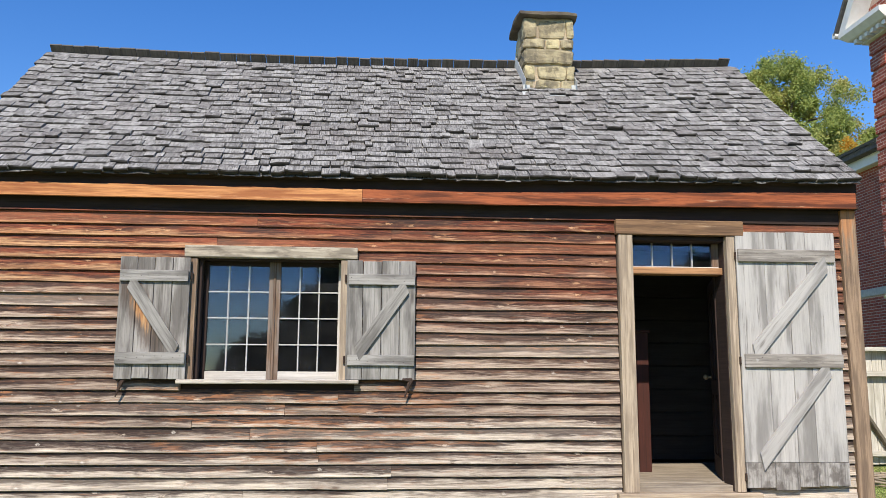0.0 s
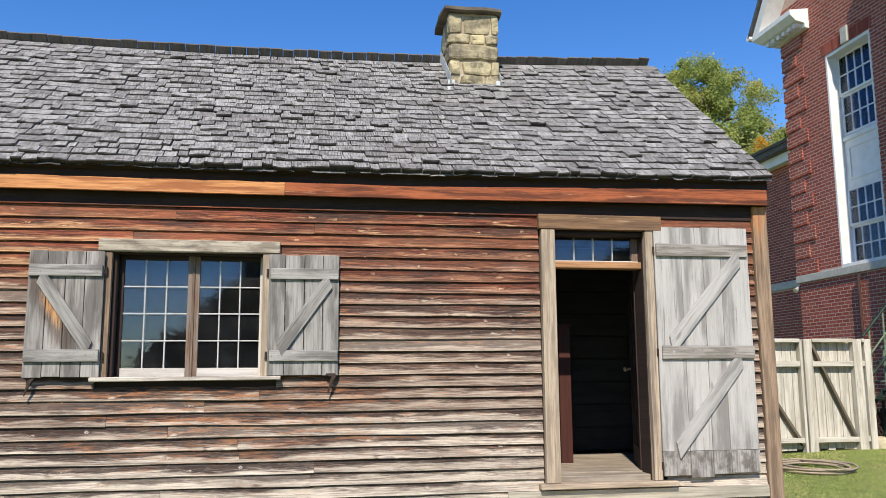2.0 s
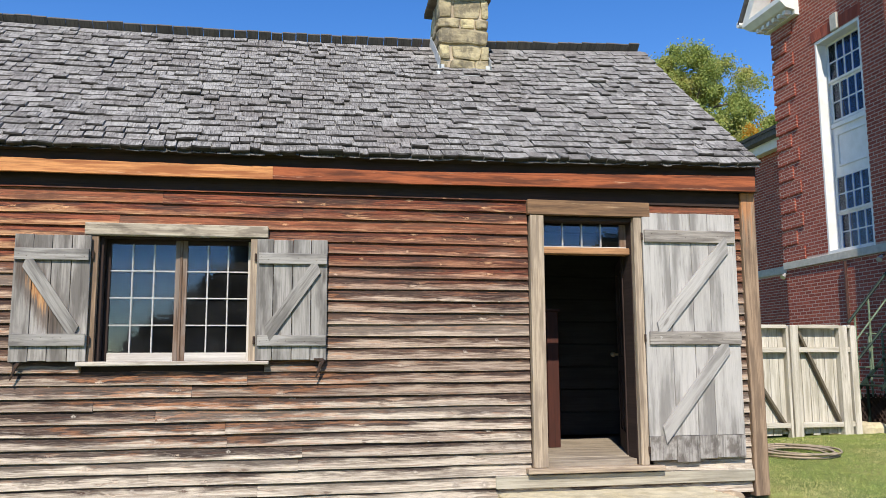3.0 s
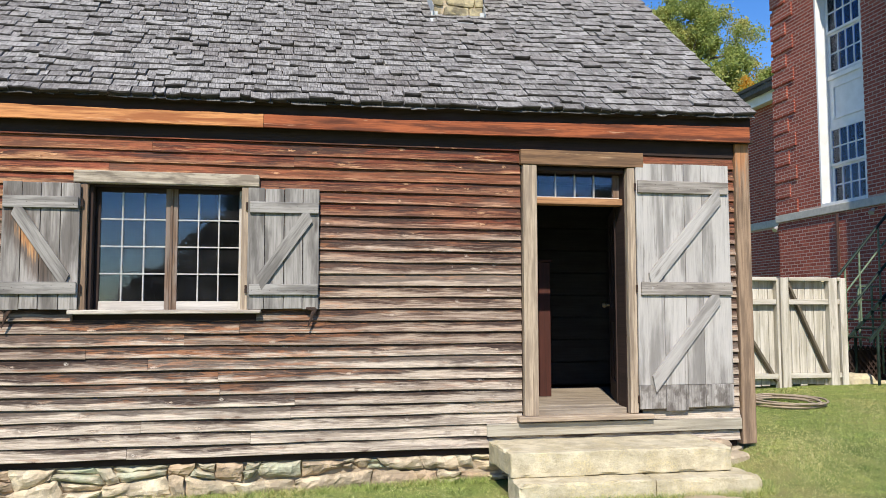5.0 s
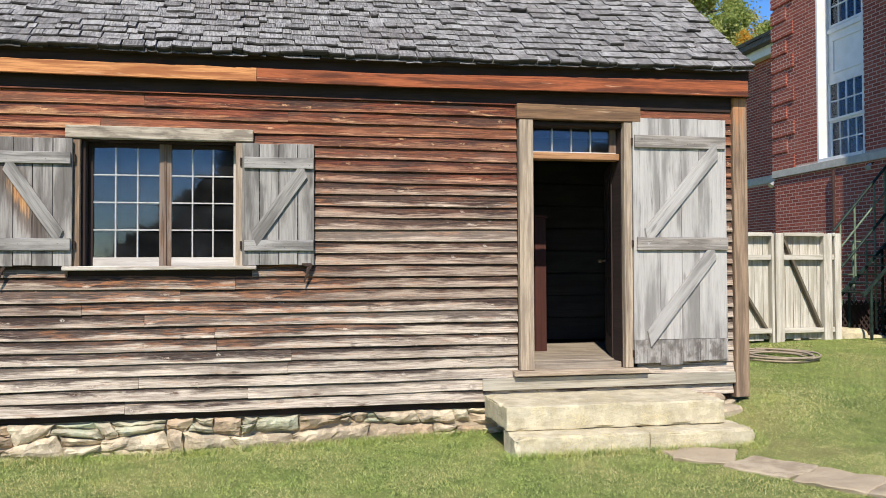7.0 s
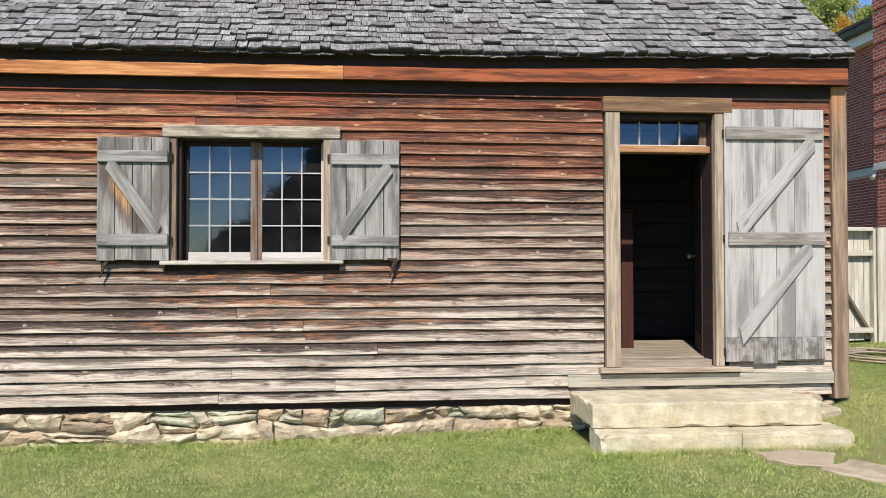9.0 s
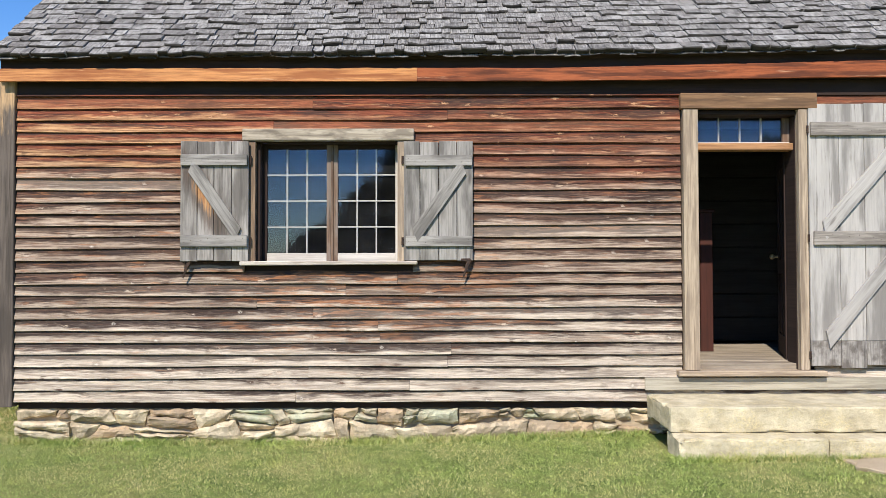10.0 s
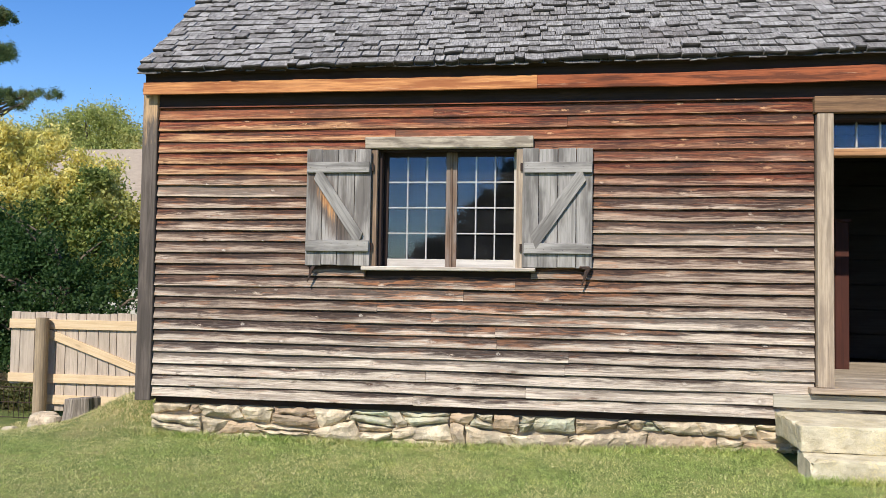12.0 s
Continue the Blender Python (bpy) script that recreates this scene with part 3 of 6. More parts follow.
def side_wall(name, x0, x1):
    """A gable wall: posts, sheathing and lap boards seen edge-on."""
    ob = tagged(new(name), "gable wall of the old house in dark weathered boards", "wall", kind="structure")
    bm = bmesh.new()
    outline = [(0.24, 0.40), (BACK, 0.40), (BACK, 3.38), (RIDGE_Y, 5.55), (0.24, 3.38)]
    front = [bm.verts.new((x0, y, z)) for y, z in outline]
    back = [bm.verts.new((x1, y, z)) for y, z in outline]
    bm.faces.new(front)
    bm.faces.new(list(reversed(back)))
    for i in range(5):
        bm.faces.new((front[i], front[(i + 1) % 5], back[(i + 1) % 5], back[i]))
    bmesh.ops.recalc_face_normals(bm, faces=bm.faces)
    grain_uv(bm, bm.faces, 1, 0.0)
    part("sheathing", bm, SHADEWOOD, ob)
    return ob


side_wall("wall_left", LEFT, LEFT + 0.16)
side_wall("wall_right", RIGHT - 0.16, RIGHT)
wall_back = tagged(plank("wall_back", (LEFT + 0.16, BACK - 0.16, 0.40), (RIGHT - 0.16, BACK, 3.40), 0, SHADEWOOD, bevel=0), "plain dark back wall of the room", "wall", kind="structure")

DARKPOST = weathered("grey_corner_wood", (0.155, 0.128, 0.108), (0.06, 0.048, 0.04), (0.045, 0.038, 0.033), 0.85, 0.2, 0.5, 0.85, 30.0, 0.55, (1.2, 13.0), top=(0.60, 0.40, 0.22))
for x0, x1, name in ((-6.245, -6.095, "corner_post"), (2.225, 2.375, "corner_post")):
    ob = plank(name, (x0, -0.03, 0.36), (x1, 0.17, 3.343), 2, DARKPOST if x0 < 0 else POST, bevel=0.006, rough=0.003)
    tagged(ob, "weathered square corner post of the old house", "post", "corner posts", "structure")

# fascia, soffit and frieze
for x0, x1, material, label in ((-6.205, -2.42, FASCIA_A, "orange-brown weathered fascia board under the eaves"), (-2.417, 2.34, FASCIA_B, "dark red-brown fascia board under the eaves")):
    bm = bmesh.new()
    n = 16
    rim = []
    for i in range(n + 1):
        x = x0 + (x1 - x0) * i / n
        lo, hi = 3.306 + fascia_rise(x, False) + rnd.uniform(-0.002, 0.002), 3.424 + fascia_rise(x, True) + rnd.uniform(-0.004, 0.004)
        rim.append([bm.verts.new(p) for p in ((x, -0.118, lo + 0.002), (x, -0.118, hi - 0.004), (x, -0.114, hi), (x, -0.088, hi), (x, -0.088, lo), (x, -0.115, lo))])
    for a, b in zip(rim, rim[1:]):
        for k in range(6):
            bm.faces.new((a[k], b[k], b[(k + 1) % 6], a[(k + 1) % 6]))
    bm.faces.new(rim[0])
    bm.faces.new(rim[-1])
    bmesh.ops.recalc_face_normals(bm, faces=bm.faces)
    grain_uv(bm, bm.faces, 0, 3.0 if x0 < -4 else 17.0)
    tagged(mesh_ob("fascia", bm, material), label, "fascia", kind="structure")
# The deep shade under the eaves is put into these boards' colour.
bm = bmesh.new()
add_box(bm, (-6.20, -0.085, 3.35), (2.37, -0.05, 3.535), 0, 0)
for v in bm.verts:
    v.co.z += lift(v.co.x)
tagged(mesh_ob("drip_board", bm, SHADEWOOD), "recessed board behind the fascia top, gap shade in its dark colour", "fascia", kind="structure")
tagged(plank("soffit", (-6.23, -0.086, 3.345), (2.39, 0.238, 3.375), 0, SHADEWOOD, bevel=0), "boxed soffit, eave shade in its dark colour", "soffit", kind="structure")
tagged(plank("frieze", (-6.09, -0.004, 3.195), (2.22, 0.028, 3.343), 0, SHADEWOOD), "frieze board under the soffit, eave shade in its dark colour", "frieze", kind="structure")

build_clapboards()
tagged(plank("bead", (-6.09, -0.016, 3.192), (-0.02, -0.005, 3.206), 0, CLAP, bevel=0.002), "thin worn bead along the top of the clapboards", "trim", kind="structure")

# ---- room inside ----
tagged(plank("ceiling", (LEFT + 0.17, 0.25, 3.30), (RIGHT - 0.17, BACK - 0.17, 3.355), 0, SHADEWOOD, bevel=0), "dark board ceiling of the room", "ceiling", kind="structure")
floor = tagged(plank("floor", (LEFT + 0.17, 0.251, 0.60), (RIGHT - 0.17, BACK - 0.17, 0.715), 0, FLOORWOOD, bevel=0), "worn grey wooden floor of the room", "floor", kind="structure")
for i in range(36):
    y = 0.253 + 0.132 * i
    if i < 14:
        plank("floorboard", (DOOR_X0 - 1.0, y, 0.718), (DOOR_X1 + 0.95, y + 0.129, 0.745), 0, FLOORWOOD, floor, bevel=0.003)


# ---- roof ----
def roof_point(x, s, up=0.0, back=False):
    """A place on the front slope: s from 0 at the eave to 1 at the ridge, up above it."""
    top = ridge_z(x)
    low = EAVE_Z + lift(x)
    y = EAVE_Y + (RIDGE_Y - EAVE_Y) * s
    z = low + (top - low) * s - 0.03 * math.sin(math.pi * s)
    t = (x + 6.245) / 8.6
    x = x - s * (0.13 * (1 - t) + 0.04 * t)
    n = Vector((0, -(top - low), RIDGE_Y - EAVE_Y)).normalized()
    p = Vector((x, y, z)) + n * up
    if back:
        p.y = 2 * RIDGE_Y - p.y
    return p


# The ridge boards' shaded underside is put into a darker wood.
RIDGEWOOD = weathered("shaded_ridge_wood", (0.17, 0.155, 0.14), (0.055, 0.05, 0.045), (0.07, 0.062, 0.056), 0.5, 0.4, 0.3)
ROOF_X0, ROOF_X1, COURSES = -6.22, 2.36, 25
roof = tagged(new("roof"), "steep roof of weathered grey wooden shingles, ridge sagging", "roof", kind="structure")


def build_roof():
    bm = bmesh.new()
    for back in (False, True):
        xs = [ROOF_X0 + 0.03 + (ROOF_X1 - ROOF_X0 - 0.06) * i / 16 for i in range(17)]
        grid = [[[bm.verts.new(roof_point(x, s, up, back)) for s in (0.012, 0.5, 1.0)] for x in xs] for up in (-0.05, -0.012)]
        for g in grid:
            for a, b in zip(g, g[1:]):
                for k in range(2):
                    bm.faces.new((a[k], b[k], b[k + 1], a[k + 1]))
        for i in range(16):
            bm.faces.new((grid[0][i][0], grid[0][i + 1][0], grid[1][i + 1][0], grid[1][i][0]))
        for i in (0, 16):
            for k in range(2):
                bm.faces.new((grid[0][i][k], grid[0][i][k + 1], grid[1][i][k + 1], grid[1][i][k]))
    bmesh.ops.recalc_face_normals(bm, faces=bm.faces)
    grain_uv(bm, bm.faces, 0, 0.0)
    part("roof_deck", bm, SHADEWOOD, roof)
    r = random.Random(5)
    joined_v, joined_f, joined_uv, joined_ends = [], [], [], []
    single = 0
    for back in (False, True):
        for row in range(-1, COURSES - 1):
            x = ROOF_X0 - r.uniform(0.0, 0.04)
            wave = r.uniform(0, 9)
            while x < ROOF_X1 - 0.04:
                w = min(r.choice((0.09, 0.12, 0.14, 0.16, 0.18, 0.2, 0.23)) * r.uniform(0.9, 1.1), ROOF_X1 + 0.02 - x)
                if ROOF_X1 - (x + w) < 0.06:
                    w = ROOF_X1 + 0.02 - x
                s0 = (max(row, 0)) / COURSES + r.uniform(-0.0020, 0.0018) + 0.0035 * math.sin(wave + x * 1.1)
                if row <= 0:
                    s0 = -0.006 + r.uniform(-0.004, 0.004)
                s1 = min(s0 + 2.4 / COURSES, 1.0)
                thick = r.uniform(0.032, 0.050) if row >= 0 else 0.008
                base = 0.014 if row >= 0 else -0.006
                gap = r.choice((0.001, 0.0015, 0.002, 0.003, 0.005, 0.008))
                curl = r.choice((0, 0, 0.004, 0.008, 0.012, 0.018)) * r.random()
                cup = r.uniform(-0.006, 0.011)
                lean = r.uniform(-0.005, 0.005)
                if row > 0 and r.random() < 0.03:
                    s0 += r.uniform(0.006, 0.012)
                xa, xb = x + gap, x + w - gap
                skew = r.uniform(-0.004, 0.004)
                j0, j1 = r.uniform(-0.0028, 0.0028), r.uniform(-0.0028, 0.0028)
                cols = 4 if w > 0.13 else 3
                pts, uvs = [], []
                off = r.uniform(0, 50)
                for i in range(cols + 1):
                    f = i / cols
                    bow = cup * (4 * (f - 0.5) ** 2 - 0.4) + lean * (f - 0.5) * 2
                    nick = r.uniform(-0.0010, 0.0010) + (r.uniform(0.002, 0.004) if r.random() < 0.06 else 0.0)
                    sb = s0 + j0 * (1 - f) + j1 * f + nick
                    xx = xa + (xb - xa) * f
                    lift_up = curl + bow + r.uniform(-0.002, 0.002)
                    # underside, face of the butt, its worn upper edge, the back, tucked under the next course
                    for ss, up, slide in ((s1, 0.0, skew), (sb + 0.0052, base - 0.004 + lift_up * 0.8, 0), (sb, base + thick * 0.74 + lift_up, 0), (sb + 0.0018, base + thick + lift_up, 0), (sb + 0.035, base + thick * 0.86 + lift_up * 0.5, 0), (s1, 0.004, skew)):
                        pts.append(roof_point(xx + slide, min(ss, 1.0), up, back))
                        uvs.append((ss * 3.4 + off, xx + off))
                faces = []
                for i in range(cols):
                    for k in range(5):
                        faces.append((6 * i + k, 6 * i + 6 + k, 6 * i + 7 + k, 6 * i + 1 + k))
                faces.append((0, 1, 2, 3, 4, 5))
                faces.append(tuple(6 * cols + k for k in (5, 4, 3, 2, 1, 0)))
                if back:
                    faces = [tuple(reversed(f)) for f in faces]
                # butt faces take the end grain with shade in its colour
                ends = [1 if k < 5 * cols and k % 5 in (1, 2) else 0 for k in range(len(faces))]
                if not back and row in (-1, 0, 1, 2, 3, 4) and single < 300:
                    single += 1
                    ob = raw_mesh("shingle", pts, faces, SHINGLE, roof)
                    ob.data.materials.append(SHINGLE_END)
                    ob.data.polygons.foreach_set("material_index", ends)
                    layer = ob.data.uv_layers.new()
                    for l in ob.data.loops:
                        layer.data[l.index].uv = uvs[l.vertex_index]
                else:
                    n = len(joined_v)
                    joined_v += pts
                    joined_uv += uvs
                    joined_ends += ends
                    joined_f += [tuple(n + i for i in f) for f in faces]
                x += w
    ob = raw_mesh("shingles", joined_v, joined_f, SHINGLE_FAR, roof)
    ob["kind"] = "stuff"
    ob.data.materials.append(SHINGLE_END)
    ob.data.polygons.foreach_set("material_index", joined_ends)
    layer = ob.data.uv_layers.new()
    flat = [c for l in ob.data.loops for c in joined_uv[l.vertex_index]]
    layer.data.foreach_set("uv", flat)
    # ridge boards: short lapped shingles laid along the ridge, standing proud on the far side
    x = ROOF_X0 + 0.02
    while x < ROOF_X1 - 0.05:
        w = min(r.uniform(0.12, 0.2), ROOF_X1 - x)
        bm = bmesh.new()
        top = ridge_z(x + w / 2)
        lean = r.uniform(-1.2, 1.2)
        add_box(bm, (x - 0.13 * (1 - (x + 6.245) / 8.6) - 0.034, -0.012, -0.105 + r.uniform(-0.006, 0.006)), (x - 0.13 * (1 - (x + 6.245) / 8.6) - 0.038 + w, 0.012, 0.085 + r.uniform(-0.008, 0.008)), 2, 0.002, 0.0, None)
        m = Matrix.Translation((0, RIDGE_Y - 0.0, top + 0.03)) @ Matrix.Rotation(radians(50 + lean), 4, "X")
        bmesh.ops.transform(bm, matrix=m, verts=bm.verts)
        part("ridge_shingle", bm, RIDGEWOOD, roof)
        x += w


build_roof()

# ---- window ----
FASCIA_STILE = weathered("brown_stile_wood", (0.22, 0.145, 0.10), (0.06, 0.042, 0.033), (0.30, 0.265, 0.235), 0.6, 0.2, 0.2)
PUTTY_WOOD = weathered("worn_white_sash_paint", (0.66, 0.62, 0.56), (0.36, 0.32, 0.27), (0.26, 0.21, 0.17), 0.4, 0.2, 0.1)
SILLWOOD = weathered("bleached_sill_wood", (0.68, 0.62, 0.53), (0.24, 0.19, 0.15), (0.20, 0.155, 0.12), 0.75, 0.2, 0.3, 0.85, 24.0, 0.6, (2.0, 12.0))
SASH_Y = 0.13


def pane(parent, x0, x1, y, z0, z1, name="pane", axis="y"):
    bm = bmesh.new()
    if axis == "y":
        add_box(bm, (x0, y, z0), (x1, y + 0.003, z1), 0, 0)
    else:
        add_box(bm, (y, x0, z0), (y + 0.003, x1, z1), 1, 0)
    ob = part(name, bm, GLASS, parent)
    ob.visible_shadow = False
    return ob


def build_window():
    win = empty("window_1", -3.22, 0.1, WIN_Z0, "old twelve-light double casement window in the clapboard wall", "window", kind="structure")
    to_local = Matrix.Translation((3.22, -0.1, -WIN_Z0))

    def piece(name, lo, hi, axis, material, parent=win, label="", **more):
        return plank(name, lo, hi, axis, material, parent, label, turn=to_local if parent is win else None, **more)

    piece("casing", (-3.955, -0.03, 1.67), (-3.898, 0.03, 2.772), 2, POST)
    piece("casing", (-2.60, -0.035, 1.67), (-2.535, 0.03, 2.772), 2, JAMB)
    # Reveals and head: the recess shade is in their dark colour.
    piece("reveal", (-3.90, 0.032, 1.67), (-3.865, 0.24, 2.79), 2, SHADEWOOD)
    piece("reveal", (-2.585, 0.032, 1.67), (-2.55, 0.24, 2.79), 2, SHADEWOOD)
    piece("head", (-3.864, 0.032, 2.765), (-2.586, 0.24, 2.80), 0, SHADEWOOD)
    piece("window_sill", (-4.03, -0.085, 1.642), (-2.42, 0.125, 1.675), 0, SILLWOOD, label="pale weathered window sill", bevel=0.006, rough=0.006)
    # a wide lintel board, weathered pale
    lint = plank("lintel", (-4.015, -0.05, 2.775), (-2.448, 0.012, 2.885), 0, LINTEL, win, "pale lichened lintel board", bevel=0.006, rough=0.004, turn=to_local)
    for n, (x0, x1) in enumerate(((-3.862, -3.228), (-3.204, -2.588))):
        sash = part("sash", bmesh.new(), PUTTY, win)
        gx0, gx1, gz0, gz1 = x0 + 0.04, x1 - 0.04, 1.755, 2.725
        y0, y1 = SASH_Y, SASH_Y + 0.04
        # Lintel and reveal shade is put into the left stile and top rails.
        for lo, hi, axis, material, name in (
            ((x0, y0, 1.677), (gx0, y1, 2.763), 2, SHADEWOOD if n == 0 else FASCIA_STILE, "stile"),
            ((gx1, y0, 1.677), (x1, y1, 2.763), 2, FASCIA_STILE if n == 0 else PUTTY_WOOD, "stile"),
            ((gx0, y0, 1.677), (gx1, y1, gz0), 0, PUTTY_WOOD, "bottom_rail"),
            ((gx0, y0, gz1), (gx1, y1, 2.763), 0, SHADEWOOD, "top_rail"),
        ):
            plank(name, lo, hi, axis, material, sash, turn=to_local, bevel=0.002)
        pw, ph = (gx1 - gx0) / 3, (gz1 - gz0) / 4
        for i in (1, 2):
            plank("muntin", (gx0 + pw * i - 0.006, y0 + 0.004, gz0), (gx0 + pw * i + 0.006, y1 - 0.004, gz1), 2, PUTTY, sash, turn=to_local, bevel=0.002)
        for j in (1, 2, 3):
            plank("muntin", (gx0, y0 + 0.002, gz0 + ph * j - 0.006), (gx1, y1 - 0.006, gz0 + ph * j + 0.006), 0, PUTTY, sash, turn=to_local, bevel=0.002)
        for i in range(3):
            for j in range(4):
                pane(sash, gx0 + pw * i + 3.22 + 0.003, gx0 + pw * (i + 1) + 3.22 - 0.003, y0 - 0.1 + 0.02, gz0 + ph * j - WIN_Z0 + 0.003, gz0 + ph * (j + 1) - WIN_Z0 - 0.003)
    plank("mullion", (-3.226, SASH_Y - 0.012, 1.677), (-3.206, SASH_Y + 0.05, 2.763), 2, FASCIA_STILE, win, "brown worn centre post", turn=to_local)


build_window()


# ---- shutters and the batten door ----
def batten_leaf(name, x0, x1, z0, z1, cuts, battens, braces, y_back, thick, material, label, category, group="", ragged=0.0, patch=None, batten=None):
    """Boards side by side, battens nailed across, braces between: front faces towards -y."""
    base = empty(name, (x0 + x1) / 2, y_back, z0, label, category, group)
    loc = Matrix.Translation((-(x0 + x1) / 2, -y_back, -z0))
    xs = [x0, *cuts, x1]
    yf = y_back - thick
    for a, b in zip(xs, xs[1:]):
        low = z0 + rnd.uniform(0, ragged)
        off = rnd.uniform(-0.002, 0.002)
        if patch:
            plank("board", (a + 0.0015, yf + off, patch), (b - 0.0015, y_back, z1 + rnd.uniform(-0.006, 0.004)), 2, material, base, bevel=0.003, turn=loc)
            plank("lower_board", (a + 0.0015, yf + off - 0.004, low), (b - 0.0015, y_back, patch - 0.002), 2, GREY_DARK, base, "darker rotted board end", bevel=0.003, rough=0.002, turn=loc)
        else:
            plank("board", (a + 0.0028, yf + off, low), (b - 0.0028, y_back, z1 + rnd.uniform(-0.006, 0.004)), 2, material, base, bevel=0.003, turn=loc)
    for bx0, bx1, bz0, bz1 in battens:
        ob = plank("batten", (bx0, yf - 0.028, bz0), (bx1, yf - 0.0025, bz1), 0, batten or material, base, bevel=0.004, rough=0.0015, turn=loc)
        bm = bmesh.new()
        for a, b in zip(xs, xs[1:]):
            for f in (0.3, 0.7):
                p = loc @ Vector((a + (b - a) * f, yf - 0.0285, bz0 + (bz1 - bz0) * rnd.uniform(0.3, 0.75)))
                rod(bm, p, p + Vector((0, -0.002, 0)), 0.0034, 0.0025, 6)
        part("nails", bm, IRON, ob)["kind"] = "stuff"
    for (ax, az), (bx, bz), wide in braces:
        way = Vector((bx - ax, 0, bz - az))
        turn = loc @ Matrix.Translation((ax, yf - 0.003, az)) @ Matrix.Rotation(-math.atan2(way.z, way.x), 4, "Y")
        bm = bmesh.new()
        add_box(bm, (0, -0.025, -wide / 2), (way.length, 0, wide / 2), 0, 0.0)
        # ends cut level with the battens
        lean = math.atan2(way.z, way.x)
        for v in bm.verts:
            v.co.x += v.co.z / math.tan(lean) if abs(math.sin(lean)) > 0.1 else 0
        bmesh.ops.transform(bm, matrix=turn, verts=bm.verts)
        part("brace", bm, SHUTTERWOOD if material is GREY_WARM else material, base)
    return base, loc


GREY_DARK = weathered("rotted_dark_grey_wood", (0.44, 0.415, 0.385), (0.06, 0.052, 0.047), (0.075, 0.058, 0.048), 0.9, 0.5, 0.6, 0.85, 20.0, 0.6, (6.0, 9.0))


def hinge(base, loc, x, y, z, side):
    bm = bmesh.new()
    rod(bm, loc @ Vector((x, y, z - 0.035)), loc @ Vector((x, y, z + 0.035)), 0.011, 0.011, 8)
    rod(bm, loc @ Vector((x, y + 0.02, z)), loc @ Vector((x + 0.05 * side, y + 0.005, z)), 0.007, 0.007, 6)
    part("hinge", bm, IRON, base)


shutter, loc = batten_leaf("window_shutter", -2.545, -1.912, 1.675, 2.765, (-2.395, -2.225, -2.06), ((-2.525, -1.92, 2.54, 2.64), (-2.525, -1.92, 1.81, 1.905)), (((-2.44, 1.912), (-2.00, 2.535), 0.112),), -0.03, 0.026, SHUTTERWOOD, "silver-grey plank shutter with diagonal brace, open against the wall", "shutter", "window shutters", 0.012)
hinge(shutter, loc, -2.553, -0.045, 2.60, 1)
hinge(shutter, loc, -2.553, -0.045, 1.86, 1)
shutter, loc = batten_leaf("window_shutter", -4.565, -3.945, 1.675, 2.765, (-4.41, -4.26, -4.10), ((-4.555, -3.955, 2.545, 2.645), (-4.555, -3.955, 1.81, 1.915)), (((-4.035, 1.92), (-4.462, 2.545), 0.105),), -0.055, 0.026, GREY_WARM, "grey plank shutter with rust-orange stain, open against the wall", "shutter", "window shutters", 0.012, None, SHUTTERWOOD)
hinge(shutter, loc, -3.935, -0.05, 2.60, -1)
hinge(shutter, loc, -3.935, -0.05, 1.86, -1)


def holdback(x, z, side):
    """A forged catch that keeps the shutter open: pin, bent plate and tail."""
    base = empty("shutter_catch", x, -0.012, z, "rusty forged iron catch holding the shutter open", "catch", "shutter catches")
    bm = bmesh.new()
    rod(bm, (0, 0.03, 0), (0, -0.05, 0), 0.008, 0.007, 8)
    part("pin", bm, IRON, base)
    bm = bmesh.new()
    # a flat leaf that tapers outwards, and a twisted tail hanging from it
    rod(bm, (0.02 * side, -0.086, 0.018), (-0.06, -0.09, 0.03), 0.024, 0.010, 6)
    rod(bm, (0.03, -0.088, 0.03), (0.0, -0.092, -0.02), 0.016, 0.020, 6)
    rod(bm, (0.0, -0.092, -0.015), (-0.018, -0.098, -0.075), 0.019, 0.012, 6)
    rod(bm, (-0.018, -0.098, -0.072), (-0.040, -0.094, -0.135), 0.012, 0.006, 6)
    for v in bm.verts:
        v.co.y = -0.052 + (v.co.y + 0.092) * 0.5
    part("plate", bm, IRON, base)


holdback(-4.50, 1.66, -1)
holdback(-1.965, 1.66, 1)

# ---- doorway ----
BARWOOD = weathered("orange_brown_bar_wood", (0.50, 0.27, 0.13), (0.17, 0.085, 0.045), (0.13, 0.075, 0.045), 0.7, 0.2, 0.4, 0.85, 30.0, 0.6, (1.4, 12.0))
PALE_JAMB = weathered("pale_green_worn_paint", (0.50, 0.52, 0.45), (0.30, 0.31, 0.26), (0.24, 0.20, 0.15), 0.35, 0.2, 0.1)
HEADWOOD = weathered("brown_head_wood", (0.29, 0.17, 0.092), (0.10, 0.06, 0.038), (0.075, 0.048, 0.033), 0.7, 0.2, 0.4, 0.85, 30.0, 0.6, (1.6, 14.0), figure=0.3)
doorway = empty("door_1", 0.6, 0.0, DOOR_Z0, "open doorway with a four-light transom and worn wooden frame", "doorway", kind="structure")
dl = Matrix.Translation((-0.6, 0, -DOOR_Z0))
